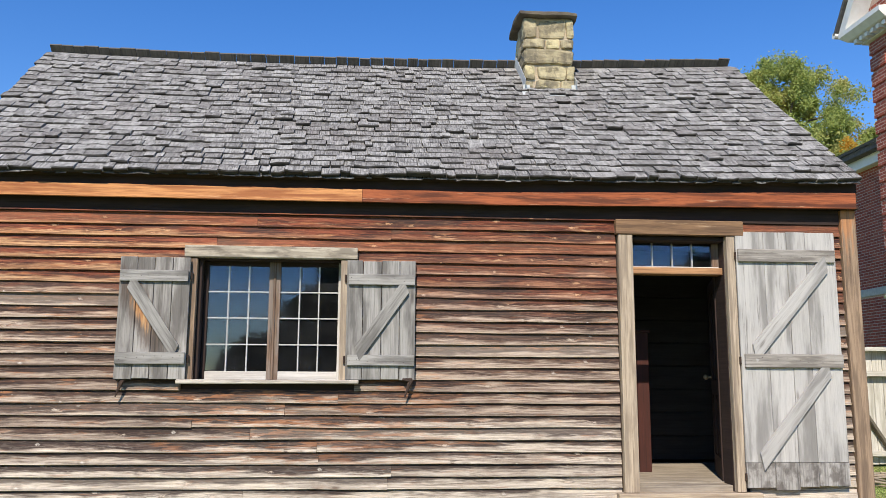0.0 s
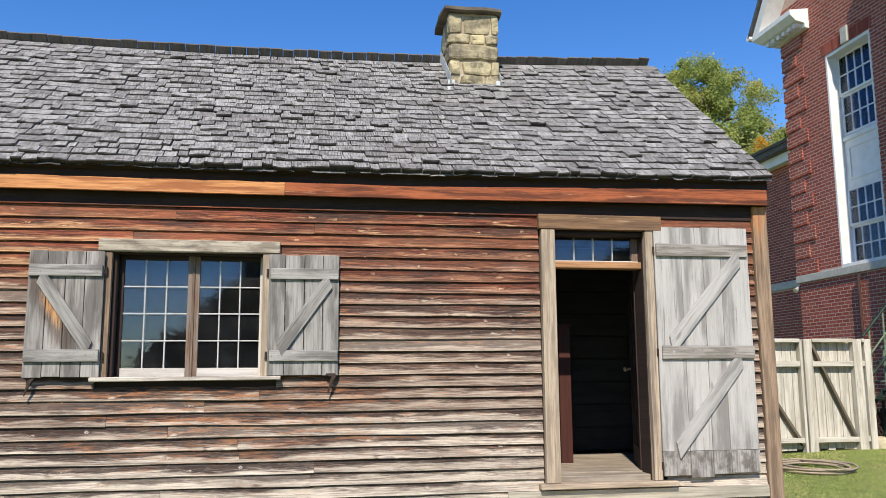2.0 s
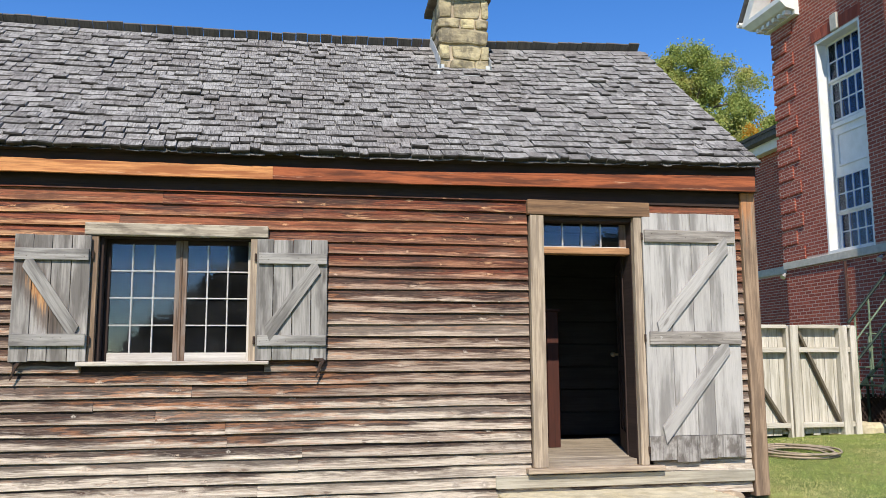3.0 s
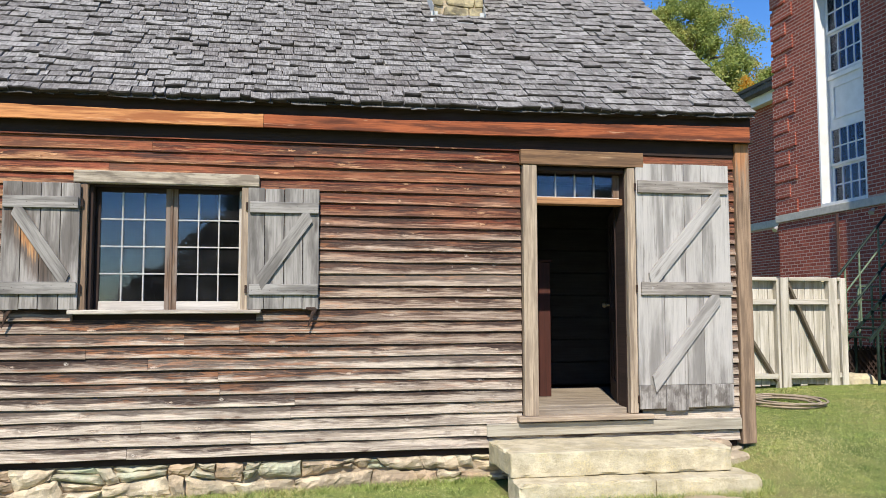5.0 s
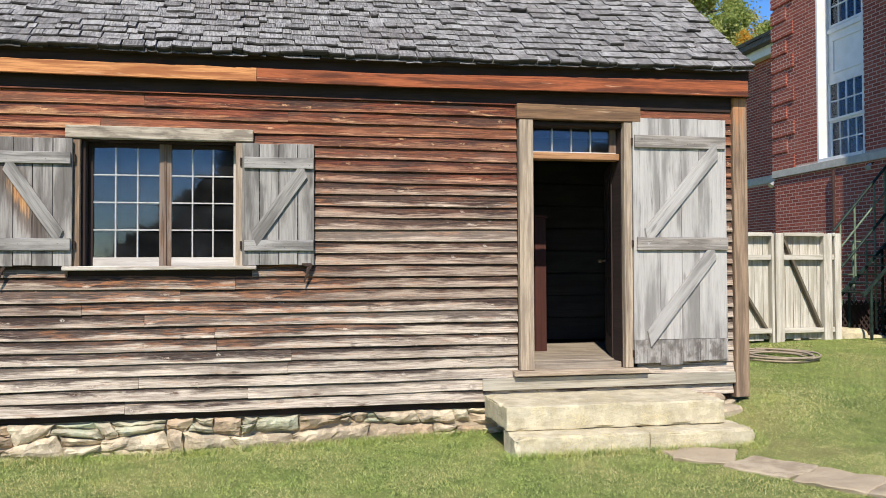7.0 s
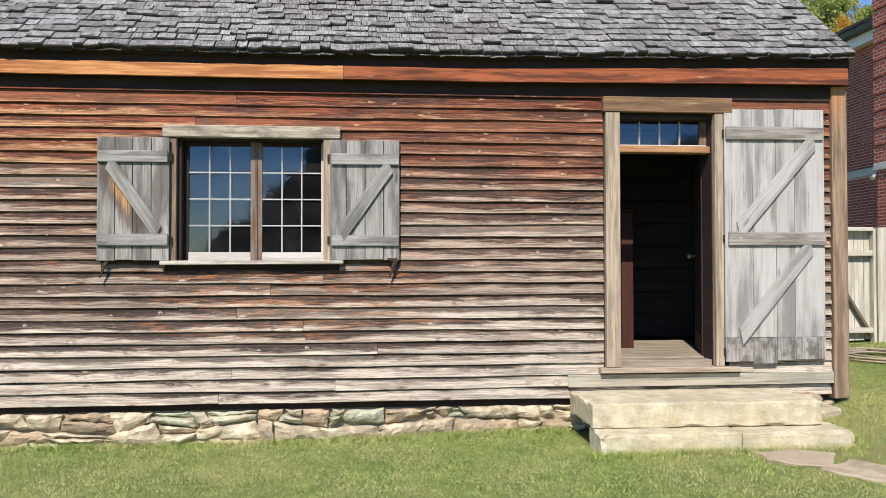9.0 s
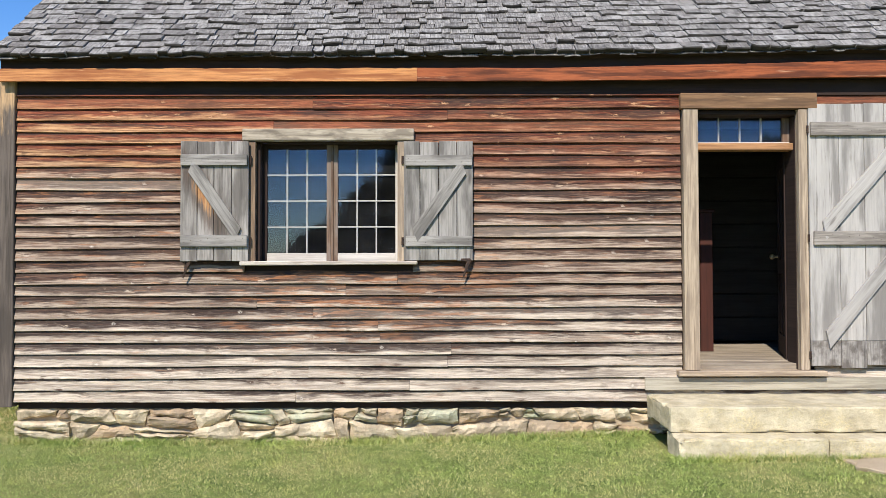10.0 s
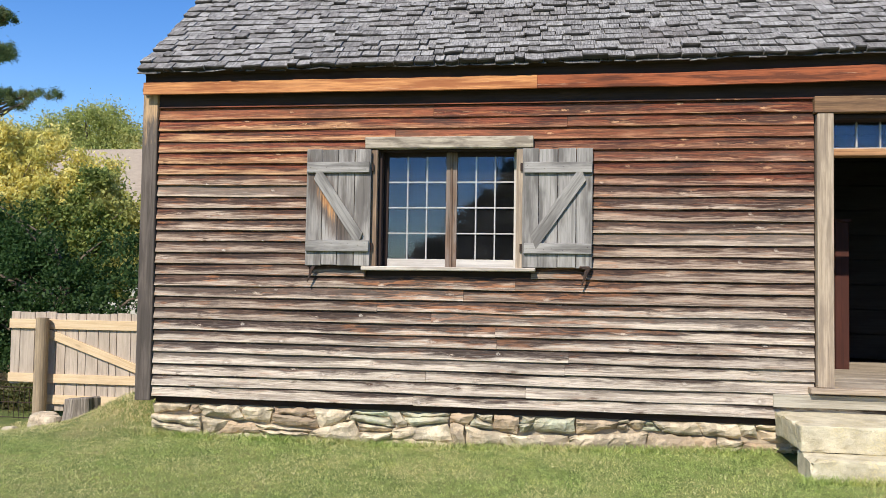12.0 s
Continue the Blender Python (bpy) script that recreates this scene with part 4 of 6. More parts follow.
for name, lo, hi, axis, material, label in (
    ("jamb", (0.005, -0.05, 0.684), (0.14, 0.03, 3.06), 2, JAMB, ""),
    ("jamb", (1.055, -0.05, 0.684), (1.135, 0.03, 3.06), 2, JAMB, ""),
    ("lining", (0.095, 0.031, 0.735), (0.13, 0.25, 3.05), 2, POST, ""),
    ("lining", (1.055, 0.031, 0.735), (1.09, 0.25, 3.05), 2, PALE_JAMB, ""),
    ("head_board", (-0.02, -0.062, 3.062), (1.225, 0.012, 3.205), 0, HEADWOOD, "brown weathered head board"),
    ("head_lining", (0.131, 0.0, 3.015), (1.054, 0.25, 3.05), 0, SHADEWOOD, ""),
    ("transom_bar", (0.131, 0.06, 2.70), (1.054, 0.19, 2.765), 0, BARWOOD, "brown weathered transom bar"),
    ("door_sill", (-0.065, -0.10, 0.635), (1.27, 0.05, 0.682), 0, JAMB, "pale worn door sill"),
    ("threshold", (0.131, 0.051, 0.64), (1.054, 0.25, 0.735), 0, FLOORWOOD, ""),
):
    plank(name, lo, hi, axis, material, doorway, label, bevel=0.005, turn=dl)
sash = plank("transom_rail", (0.132, 0.14, 2.767), (1.053, 0.175, 2.785), 0, PUTTY_WOOD, doorway, turn=dl)
for x0, x1, name, material in ((0.132, 0.19, "transom_stile", FASCIA_A), (0.985, 1.053, "transom_stile", FASCIA_STILE), (0.386, 0.398, "muntin", PUTTY), (0.584, 0.596, "muntin", PUTTY), (0.782, 0.794, "muntin", PUTTY)):
    plank(name, (x0, 0.142, 2.786), (x1, 0.172, 3.012), 2, material, doorway, turn=dl, bevel=0.002)
for x0, x1 in ((0.191, 0.385), (0.399, 0.583), (0.597, 0.781), (0.795, 0.984)):
    pane(doorway, x0 - 0.6, x1 - 0.6, 0.156, 2.787 - DOOR_Z0, 3.011 - DOOR_Z0)

SKIRT = weathered("greenish_grey_board_wood", (0.46, 0.42, 0.335), (0.17, 0.15, 0.115), (0.24, 0.215, 0.165), 0.6, 0.2, 0.4, 0.88, 30.0, 0.6, (1.2, 9.0))
tagged(plank("skirt_board", (-0.36, -0.040, 0.506), (2.215, -0.020, 0.618), 0, SKIRT, bevel=0.004, rough=0.003), "wide greenish-grey board below the door sill", "board", kind="structure")
BATTEN = weathered("grey_batten_wood", (0.40, 0.365, 0.325), (0.13, 0.115, 0.10), (0.10, 0.085, 0.072), 0.8, 0.3, 0.6, 0.85, 30.0, 0.6, (2.0, 16.0))
leafdoor, loc = batten_leaf("batten_door", 1.14, 2.125, 0.69, 3.105, (1.415, 1.645, 1.828), ((1.15, 2.105, 2.812, 2.935), (1.17, 2.125, 1.815, 1.943)), (((1.265, 1.945), (2.015, 2.81), 0.13), ((1.285, 0.96), (1.98, 1.813), 0.125)), -0.03, 0.03, GREY, "tall silver-grey plank door with two diagonal braces, swung open against the wall", "door", "", 0.05, 0.95, BATTEN)
for z in (2.87, 1.88, 0.82):
    hinge(leafdoor, loc, 1.132, -0.06, z, 1)

# the inner door, swung into the room
# Its near-black wood holds the unlit room's shade.
inner = empty("panel_door", 1.045, 0.27, 0.75, "dark panelled inner door standing open into the room", "door")
swing = Matrix.Rotation(radians(-108), 4, "Z")
for name, lo, hi, axis in (
    ("stile", (-0.11, 0.0, 0.0), (0.0, 0.04, 1.96), 2),
    ("stile", (-0.88, 0.0, 0.0), (-0.77, 0.04, 1.96), 2),
    ("rail", (-0.768, 0.0, 0.0), (-0.112, 0.04, 0.20), 0),
    ("rail", (-0.768, 0.0, 0.80), (-0.112, 0.04, 0.95), 0),
    ("rail", (-0.768, 0.0, 1.84), (-0.112, 0.04, 1.96), 0),
    ("stile", (-0.49, 0.0, 0.202), (-0.40, 0.04, 0.798), 2),
    ("stile", (-0.49, 0.0, 0.952), (-0.40, 0.04, 1.838), 2),
    ("panel", (-0.768, 0.012, 0.202), (-0.492, 0.028, 0.798), 2),
    ("panel", (-0.398, 0.012, 0.202), (-0.112, 0.028, 0.798), 2),
    ("panel", (-0.768, 0.012, 0.952), (-0.492, 0.028, 1.838), 2),
    ("panel", (-0.398, 0.012, 0.952), (-0.112, 0.028, 1.838), 2),
):
    plank(name, lo, hi, axis, SHADEWOOD, inner, bevel=0.003, turn=swing)
bm = bmesh.new()
bmesh.ops.create_uvsphere(bm, u_segments=12, v_segments=8, radius=0.028, matrix=swing @ Matrix.Translation((-0.83, -0.055, 0.98)))
rod(bm, swing @ Vector((-0.83, 0, 0.98)), swing @ Vector((-0.83, -0.04, 0.98)), 0.012, 0.012, 8)
part("knob", bm, plain("worn_brass", (0.62, 0.52, 0.33), (0.5, 0.4, 0.22), 30, 0.3, 0.9), inner, "small brass knob")

# A red upright of unknown kind; the cupboard body round it is added.
cup = empty("red_upright", 0.50, 1.08, 0.746, "dark red upright in the room, with an added box body", "cupboard")
plank("front_stile", (0.0, 0.0, 0.0), (0.13, 0.03, 1.45), 2, REDDOOR, cup)
plank("body", (-0.72, 0.032, 0.0), (0.13, 0.42, 1.45), 2, REDDOOR, cup)
plank("cupboard_door", (-0.70, 0.006, 0.05), (-0.006, 0.03, 1.40), 2, REDDOOR, cup)
plank("top", (-0.74, -0.02, 1.452), (0.15, 0.44, 1.48), 0, REDDOOR, cup)
# The room's dimness is put into this board colour.
INSIDE = weathered("room_shade_board", (0.058, 0.056, 0.056), (0.036, 0.034, 0.034), (0.028, 0.026, 0.026), 0.5, 0.4, 0.3)
part_wall = tagged(plank("wall_partition", (LEFT + 0.17, 2.42, 0.746), (RIGHT - 0.17, 2.5, 3.298), 2, INSIDE, bevel=0), "board partition wall inside the room, dimness put in its colour", "wall", kind="structure")
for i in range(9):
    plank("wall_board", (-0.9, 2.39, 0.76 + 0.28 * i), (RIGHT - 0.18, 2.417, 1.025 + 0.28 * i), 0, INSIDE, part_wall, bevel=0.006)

# ---- chimney ----
def rock(bm, lo, hi, r, cuts=2, round_off=0.35, rough=0.01, skew=0.0, grit=0.0):
    """A dressed or rubble stone: a box with worn corners and uneven faces."""
    made = bmesh.ops.create_cube(bm, size=2.0)
    edges = list({e for v in made["verts"] for e in v.link_edges})
    bmesh.ops.subdivide_edges(bm, edges=edges, cuts=cuts, use_grid_fill=True)
    verts = list(bm.verts)
    c = (Vector(lo) + Vector(hi)) / 2
    h = (Vector(hi) - Vector(lo)) / 2
    seed = Vector((r.uniform(0, 90), r.uniform(0, 90), r.uniform(0, 90)))
    small = min(h)
    bend = {(a, b, c): Vector((r.uniform(-1, 1) * skew * min(h.x, h.z * 2), r.uniform(-0.3, 0.3) * skew * h.y, r.uniform(-1, 1) * skew * h.z)) for a in (0, 1) for b in (0, 1) for c in (0, 1)} if skew else None
    for v in verts:
        p = v.co.copy()
        m = max(abs(p.x), abs(p.y), abs(p.z))
        q = p.normalized() * m
        n = sum(1 for a in p if abs(a) > 0.99)
        k = round_off * (0.0 if n <= 1 else 0.35 if n == 2 else 0.55)
        p = p.lerp(q, k)
        w = Vector((c.x + p.x * h.x, c.y + p.y * h.y, c.z + p.z * h.z))
        if n >= 2:
            for a in range(3):
                if abs(v.co[a]) > 0.99:
                    w[a] -= math.copysign(small * 0.16 * round_off, v.co[a])
        if bend:
            f = [(a + 1) / 2 for a in v.co]
            for key, off in bend.items():
                w += off * math.prod(f[i] if key[i] else 1 - f[i] for i in range(3))
        w += noise.noise_vector(w * 6 + seed) * rough
        if grit:
            w += noise.noise_vector(w * 23 + seed) * grit
        v.co = w
    return verts


def build_chimney():
    base = empty("chimney", -0.23, 2.13, 5.0, "squat sandstone chimney with a flat cap slab", "chimney")
    loc = Matrix.Translation((0.23, -2.13, -5.0))
    r = random.Random(11)
    x0, x1, y0, y1 = -0.54, 0.06, 1.79, 2.46
    bm = bmesh.new()
    add_box(bm, (x0 + 0.025, y0 + 0.025, 4.9), (x1 - 0.025, y1 - 0.02, 6.07), 2, 0)
    bmesh.ops.transform(bm, matrix=loc, verts=bm.verts)
    part("mortar_core", bm, MORTAR, base)
    tops = [4.95, 5.14, 5.27, 5.46, 5.66, 5.80, 6.055]
    splits = {0: (0.3, 0.7), 1: (0.2, 0.72), 2: (0.22, 0.85), 3: (0.0, 0.98), 4: (0.42, 0.72), 5: (0.27, 0.86)}
    for k in range(6):
        z0, z1 = tops[k] + 0.008, tops[k + 1] - 0.008
        cut = [0.0] + [c for c in splits[k] if 0.05 < c < 0.95] + [1.0]
        for a, b in zip(cut, cut[1:]):
            for back in (False, True):
                bm = bmesh.new()
                w = x1 - x0
                out = r.uniform(-0.012, 0.016)
                if back:
                    rock(bm, (x0 + w * a + 0.006, y1 - 0.2, z0), (x0 + w * b - 0.006, y1 + out, z1), r, 5, 0.28, 0.016, 0.12, 0.007)
                else:
                    rock(bm, (x0 + w * a + 0.006 - (0.014 if a == 0 else 0), y0 - out, z0), (x0 + w * b - 0.006 + (0.012 if b == 1 else 0), y0 + 0.2, z1), r, 5, 0.28, 0.016, 0.12, 0.007)
                bmesh.ops.transform(bm, matrix=loc, verts=bm.verts)
                part("stone", bm, CHIMSTONE, base)
        for x in (x0, x1):
            bm = bmesh.new()
            out = r.uniform(0.0, 0.02)
            rock(bm, (x - out if x == x0 else x - 0.2, y0 + 0.21, z0), (x + 0.2 if x == x0 else x + out, y1 - 0.21, z1), r, 5, 0.28, 0.016, 0.12, 0.007)
            bmesh.ops.transform(bm, matrix=loc, verts=bm.verts)
            part("stone", bm, CHIMSTONE, base)
    bm = bmesh.new()
    rock(bm, (x0 - 0.09, y0 - 0.075, 6.06), (x1 + 0.055, y1 + 0.09, 6.125), r, 4, 0.4, 0.016)
    bmesh.ops.transform(bm, matrix=loc, verts=bm.verts)
    part("cap_slab", bm, FLAG_DARK, base, "dark weathered cap slab")
    # flashing at the foot
    slope = math.atan2(ridge_z(-0.2) - EAVE_Z - lift(-0.2), RIDGE_Y - EAVE_Y)
    for name, lo, hi in (("flashing", (x0 - 0.03, y0 - 0.03, 5.02), (x0 + 0.05, y0 - 0.014, 5.19)), ("flashing", (x1 - 0.04, y0 - 0.03, 5.02), (x1 + 0.03, y0 - 0.014, 5.20))):
        plank(name, lo, hi, 2, LEAD, base, "pale lead flashing", bevel=0.002, turn=loc)
    bm = bmesh.new()
    add_box(bm, (x0 - 0.05, -0.16, 0.0), (x1 + 0.05, 0.02, 0.006), 0, 0)
    foot = roof_point(-0.2, (y0 - EAVE_Y) / (RIDGE_Y - EAVE_Y), 0.05)
    m = loc @ Matrix.Translation((0, y0 - 0.015, foot.z - 0.012)) @ Matrix.Rotation(slope, 4, "X")
    bmesh.ops.transform(bm, matrix=m, verts=bm.verts)
    part("apron", bm, LEAD, base, "pale lead apron")
    for x in (x0 - 0.012, x1 + 0.006):
        bm = bmesh.new()
        add_box(bm, (x, 0, -0.02), (x + 0.006, 0.95, 0.12), 1, 0)
        m = loc @ Matrix.Translation((0, y0 - 0.03, foot.z)) @ Matrix.Rotation(slope, 4, "X")
        bmesh.ops.transform(bm, matrix=m, verts=bm.verts)
        part("flashing", bm, LEAD, base, "pale lead flashing")


FLAG_DARK = stone("dark_cap_stone", (0.16, 0.135, 0.10), (0.09, 0.075, 0.06), (0.22, 0.19, 0.14))
build_chimney()


# ---- foundation and steps ----
def rubble(bm, quad, front, back, r):
    """A split stone: an uneven front with a broken outline, its top proud of its foot."""
    nx, nz = max(4, int((quad[1][0] - quad[0][0]) / 0.045)), 5
    seed = Vector((r.uniform(0, 90), r.uniform(0, 90), r.uniform(0, 90)))
    tip, turn = r.uniform(0.01, 0.06), r.uniform(-0.025, 0.025)
    grid = []
    for j in range(nz + 1):
        v = j / nz
        line = []
        for i in range(nx + 1):
            u = i / nx
            low = Vector(quad[0]).lerp(Vector(quad[1]), u)
            high = Vector(quad[3]).lerp(Vector(quad[2]), u)
            at = low.lerp(high, v)
            rim = min(min(u, 1 - u) * nx / 1.6, min(v, 1 - v) * nz / 1.3, 1.0)
            q = Vector((at.x, 0.0, at.y))
            jag = noise.noise_vector(q * 13 + seed)
            jag2 = noise.noise_vector(q * 34 + seed)
            step = round(2.2 * noise.noise(Vector((at.x * 4, 0, at.y * 11)) + seed)) * 0.011
            y = front - tip * (v - 0.3) + turn * (u - 0.5) + (1 - rim) * 0.035 + jag.y * 0.012 + jag2.y * 0.005 - step
            line.append(bm.verts.new((at.x + jag.x * 0.026, y, at.y + jag.z * 0.020 + jag2.z * 0.005)))
        grid.append(line)
    for a, b in zip(grid, grid[1:]):
        for i in range(nx):
            bm.faces.new((a[i], a[i + 1], b[i + 1], b[i]))
    ring = grid[0] + [g[-1] for g in grid[1:]] + list(reversed(grid[-1][:-1])) + [g[0] for g in reversed(grid[1:-1])]
    rear = [bm.verts.new((v.co.x, back, v.co.z)) for v in ring]
    for i in range(len(ring)):
        j = (i + 1) % len(ring)
        bm.faces.new((ring[j], ring[i], rear[i], rear[j]))
    bm.faces.new(list(reversed(rear)))
    bmesh.ops.recalc_face_normals(bm, faces=bm.faces)


def build_foundation():
    base = tagged(plank("foundation", (LEFT, 0.10, -0.2), (RIGHT, 0.45, 0.345), 0, MORTAR, bevel=0), "low rubble foundation of pale sandstone with patches of green algae", "foundation", kind="structure")
    # Beam's dark colour holds the shadow gap under the boards.
    sill = tagged(plank("sill_beam", (LEFT + 0.02, 0.07, 0.335), (RIGHT - 0.01, 0.25, 0.42), 0, SHADEWOOD), "dark sill beam on the foundation", "beam", kind="structure")
    r = random.Random(3)
    levels = (-0.12, 0.055, 0.19, 0.33)

    def bed(k, x):
        """Height of a wandering bed joint."""
        if k == 0:
            return levels[0]
        sway = 0.03 if k == 3 else 0.11
        return levels[k] + sway * noise.noise(Vector((x * 1.9, k * 7.3, 0.0))) + 0.35 * sway * noise.noise(Vector((x * 6.0, k * 3.1, 4.0)))

    def lay(quad, k):
        if max(q[1] for q in quad) < ground_z(quad[0][0], 0.05) - 0.03:
            return
        bm = bmesh.new()
        rubble(bm, quad, 0.035 + r.uniform(-0.035, 0.03), 0.2, r)
        green = k == 2 and -4.9 < quad[0][0] < -0.3 and r.random() < 0.45
        mesh_ob("stone", bm, FOUND_GREEN if green else FOUND, base)

    for k in range(3):
        x = LEFT - 0.005
        slant = 0.0
        while x < 2.2:
            w = r.choice((0.13, 0.2, 0.3, 0.38, 0.5, 0.62)) * r.uniform(0.8, 1.2)
            if 2.26 - (x + w) < 0.1:
                w = 2.26 - x
            xa, xb = x + 0.005, x + w - 0.005
            # neighbours share a slanting joint
            nxt = r.uniform(-0.05, 0.05) if x + w < 2.2 else 0.0
            quad = [(xa + slant, bed(k, xa) + 0.013), (xb + nxt, bed(k, xb) + 0.013), (xb - nxt, bed(k + 1, xb) - 0.005), (xa - slant, bed(k + 1, xa) - 0.005)]
            slant = nxt
            if r.random() < 0.35:
                f, g = r.uniform(0.3, 0.7), r.uniform(0.3, 0.7)
                left = (quad[0][0] + (quad[3][0] - quad[0][0]) * f, quad[0][1] + (quad[3][1] - quad[0][1]) * f)
                right = (quad[1][0] + (quad[2][0] - quad[1][0]) * g, quad[1][1] + (quad[2][1] - quad[1][1]) * g)
                lay([quad[0], quad[1], (right[0], right[1] - 0.003), (left[0], left[1] - 0.003)], k)
                lay([(left[0], left[1] + 0.003), (right[0], right[1] + 0.003), quad[2], quad[3]], k)
            else:
                lay(quad, k)
            x += w


build_foundation()


def step_block(name, lo, hi, label, seed, cuts=7):
    r = random.Random(seed)
    bm = bmesh.new()
    mid, half = (Vector(lo) + Vector(hi)) / 2, (Vector(hi) - Vector(lo)) / 2
    verts = rock(bm, lo, hi, r, cuts, 0.05, 0.004, 0.0, 0.003)
    for v in verts:
        near = sorted((half[a] - abs(v.co[a] - mid[a]), a) for a in range(3))
        if near[1][0] < 0.02:
            # broken and worn along the edges
            chip = max(0.0, noise.noise(v.co * 5.0 + Vector((seed, 0, 0))) + 0.6 * noise.noise(v.co * 17.0)) * 0.035
            for d, a in near[:2]:
                v.co[a] -= math.copysign(chip, v.co[a] - mid[a])
        v.co += noise.noise_vector(v.co * 11.0 + Vector((seed, 3, 0))) * 0.004
    return tagged(mesh_ob(name, bm, STEPSTONE), label, "step", "stone steps")


step_block("stone_step", (-0.335, -0.76, 0.262), (1.69, 0.02, 0.468), "thick pale sandstone slab forming the upper doorstep", 4, 30)
step_block("stone_step", (-0.325, -1.01, 0.02), (0.85, -0.62, 0.258), "pale sandstone block forming the lower doorstep", 5, 22)
step_block("stone_step", (0.856, -1.0, 0.02), (1.83, 0.0, 0.254), "shorter pale sandstone block of the lower doorstep", 6, 22)
step_block("stone_support", (-0.10, -0.61, 0.0), (0.85, 0.0, 0.258), "rough stone block carrying the upper doorstep", 7, 8)
for lo, hi, s in (((1.72, -0.14, 0.20), (2.06, 0.06, 0.42), 8), ((1.95, -0.24, 0.15), (2.2, -0.03, 0.31), 9)):
    bm = bmesh.new()
    rock(bm, lo, hi, random.Random(s), 3, 0.7, 0.02)
    tagged(mesh_ob("corner_stone", bm, FOUND), "loose pale foundation stone at the house corner", "stone", "corner stones")
for k, (x, y, w, d, a) in enumerate(((1.20, -1.30, 0.30, 0.34, -35), (1.50, -1.74, 0.36, 0.34, -57), (1.78, -2.20, 0.34, 0.36, -57), (2.06, -2.66, 0.36, 0.34, -55), (1.02, -1.12, 0.12, 0.10, 10))):
    bm = bmesh.new()
    rock(bm, (-w / 1.3, -d / 1.3, -0.05), (w / 1.3, d / 1.3, 0.0), random.Random(40 + k), 5, 0.3, 0.02, 0.25, 0.004)
    bmesh.ops.transform(bm, matrix=pose(x, y, ground_z(x, y) + 0.026, 0, 0, a), verts=bm.verts)
    tagged(mesh_ob("path_flagstone", bm, FLAG), "flat brown-grey flagstone let into the lawn", "flagstone", "path flagstones")


# ---- plank fence beside the house ----
def build_side_fence():
    y = 4.8
    fence = empty("plank_fence", 6.0, y, 0.43, "tall weathered plank fence with mossy foot and diagonal braces", "fence")
    loc = Matrix.Translation((-6.0, -y, -0.43))
    x = 4.6
    while x < 6.97:
        w = rnd.uniform(0.13, 0.16)
        plank("board", (x + 0.004, y + 0.06, 0.46 + rnd.uniform(-0.02, 0.01)), (x + w - 0.004, y + 0.085, 2.185 + rnd.uniform(-0.03, 0.02)), 2, FENCE, fence, turn=loc, bevel=0.003)
        x += w
    for x0, x1 in ((4.52, 4.66), (5.69, 5.735), (5.765, 5.91), (6.645, 6.80), (6.85, 6.965)):
        plank("post", (x0, y - 0.06, 0.40), (x1, y + 0.058, 2.20 + rnd.uniform(-0.02, 0.02)), 2, FENCE, fence, turn=loc, bevel=0.006)
    for z0, z1, dy in ((2.165, 2.225, 0.10), (1.775, 1.86, 0.0), (0.57, 0.65, 0.0)):
        for x0, x1 in ((4.662, 5.688), (5.912, 6.643), (6.802, 6.849)):
            plank("rail", (x0, y - 0.045 - dy * 0.3, z0), (x1, y + 0.055, z1), 0, FENCE, fence, turn=loc, bevel=0.004)
    for (ax, az), (bx, bz) in (((5.93, 2.12), (6.62, 0.62)), ((4.9, 1.75), (5.68, 0.53))):
        way = Vector((bx - ax, 0, bz - az))
        m = loc @ Matrix.Translation((ax, y - 0.02, az)) @ Matrix.Rotation(-math.atan2(way.z, way.x), 4, "Y")
        plank("brace", (0, -0.02, -0.022), (way.length, 0.07, 0.022), 0, FENCE_DARK, fence, turn=m)
    # pale stone cope seen above the boards
    for i in range(20):
        x0 = 4.6 + 0.13 * i
        bm = bmesh.new()
        rock(bm, (x0, y + 0.6, 2.05), (x0 + 0.125, y + 0.85, 2.235 + rnd.uniform(-0.025, 0.025)), random.Random(70 + i), 3, 0.4, 0.02, 0.3, 0.01)
        tagged(mesh_ob("wall_cope_stone", bm, STEPSTONE), "pale rough stone on top of a low wall", "stone", "wall cope stones")
    tagged(plank("garden_wall", (4.6, y + 0.62, 0.2), (7.2, y + 0.83, 2.08), 0, STEPSTONE, bevel=0.01), "low stone garden wall behind the plank fence", "wall", kind="structure")


# Brace edges lie in shadow; that shade is put into this wood.
FENCE_DARK = weathered("shaded_brace_wood", (0.17, 0.145, 0.11), (0.08, 0.068, 0.052), (0.10, 0.09, 0.06), 0.4, 0.3, 0.2)
build_side_fence()


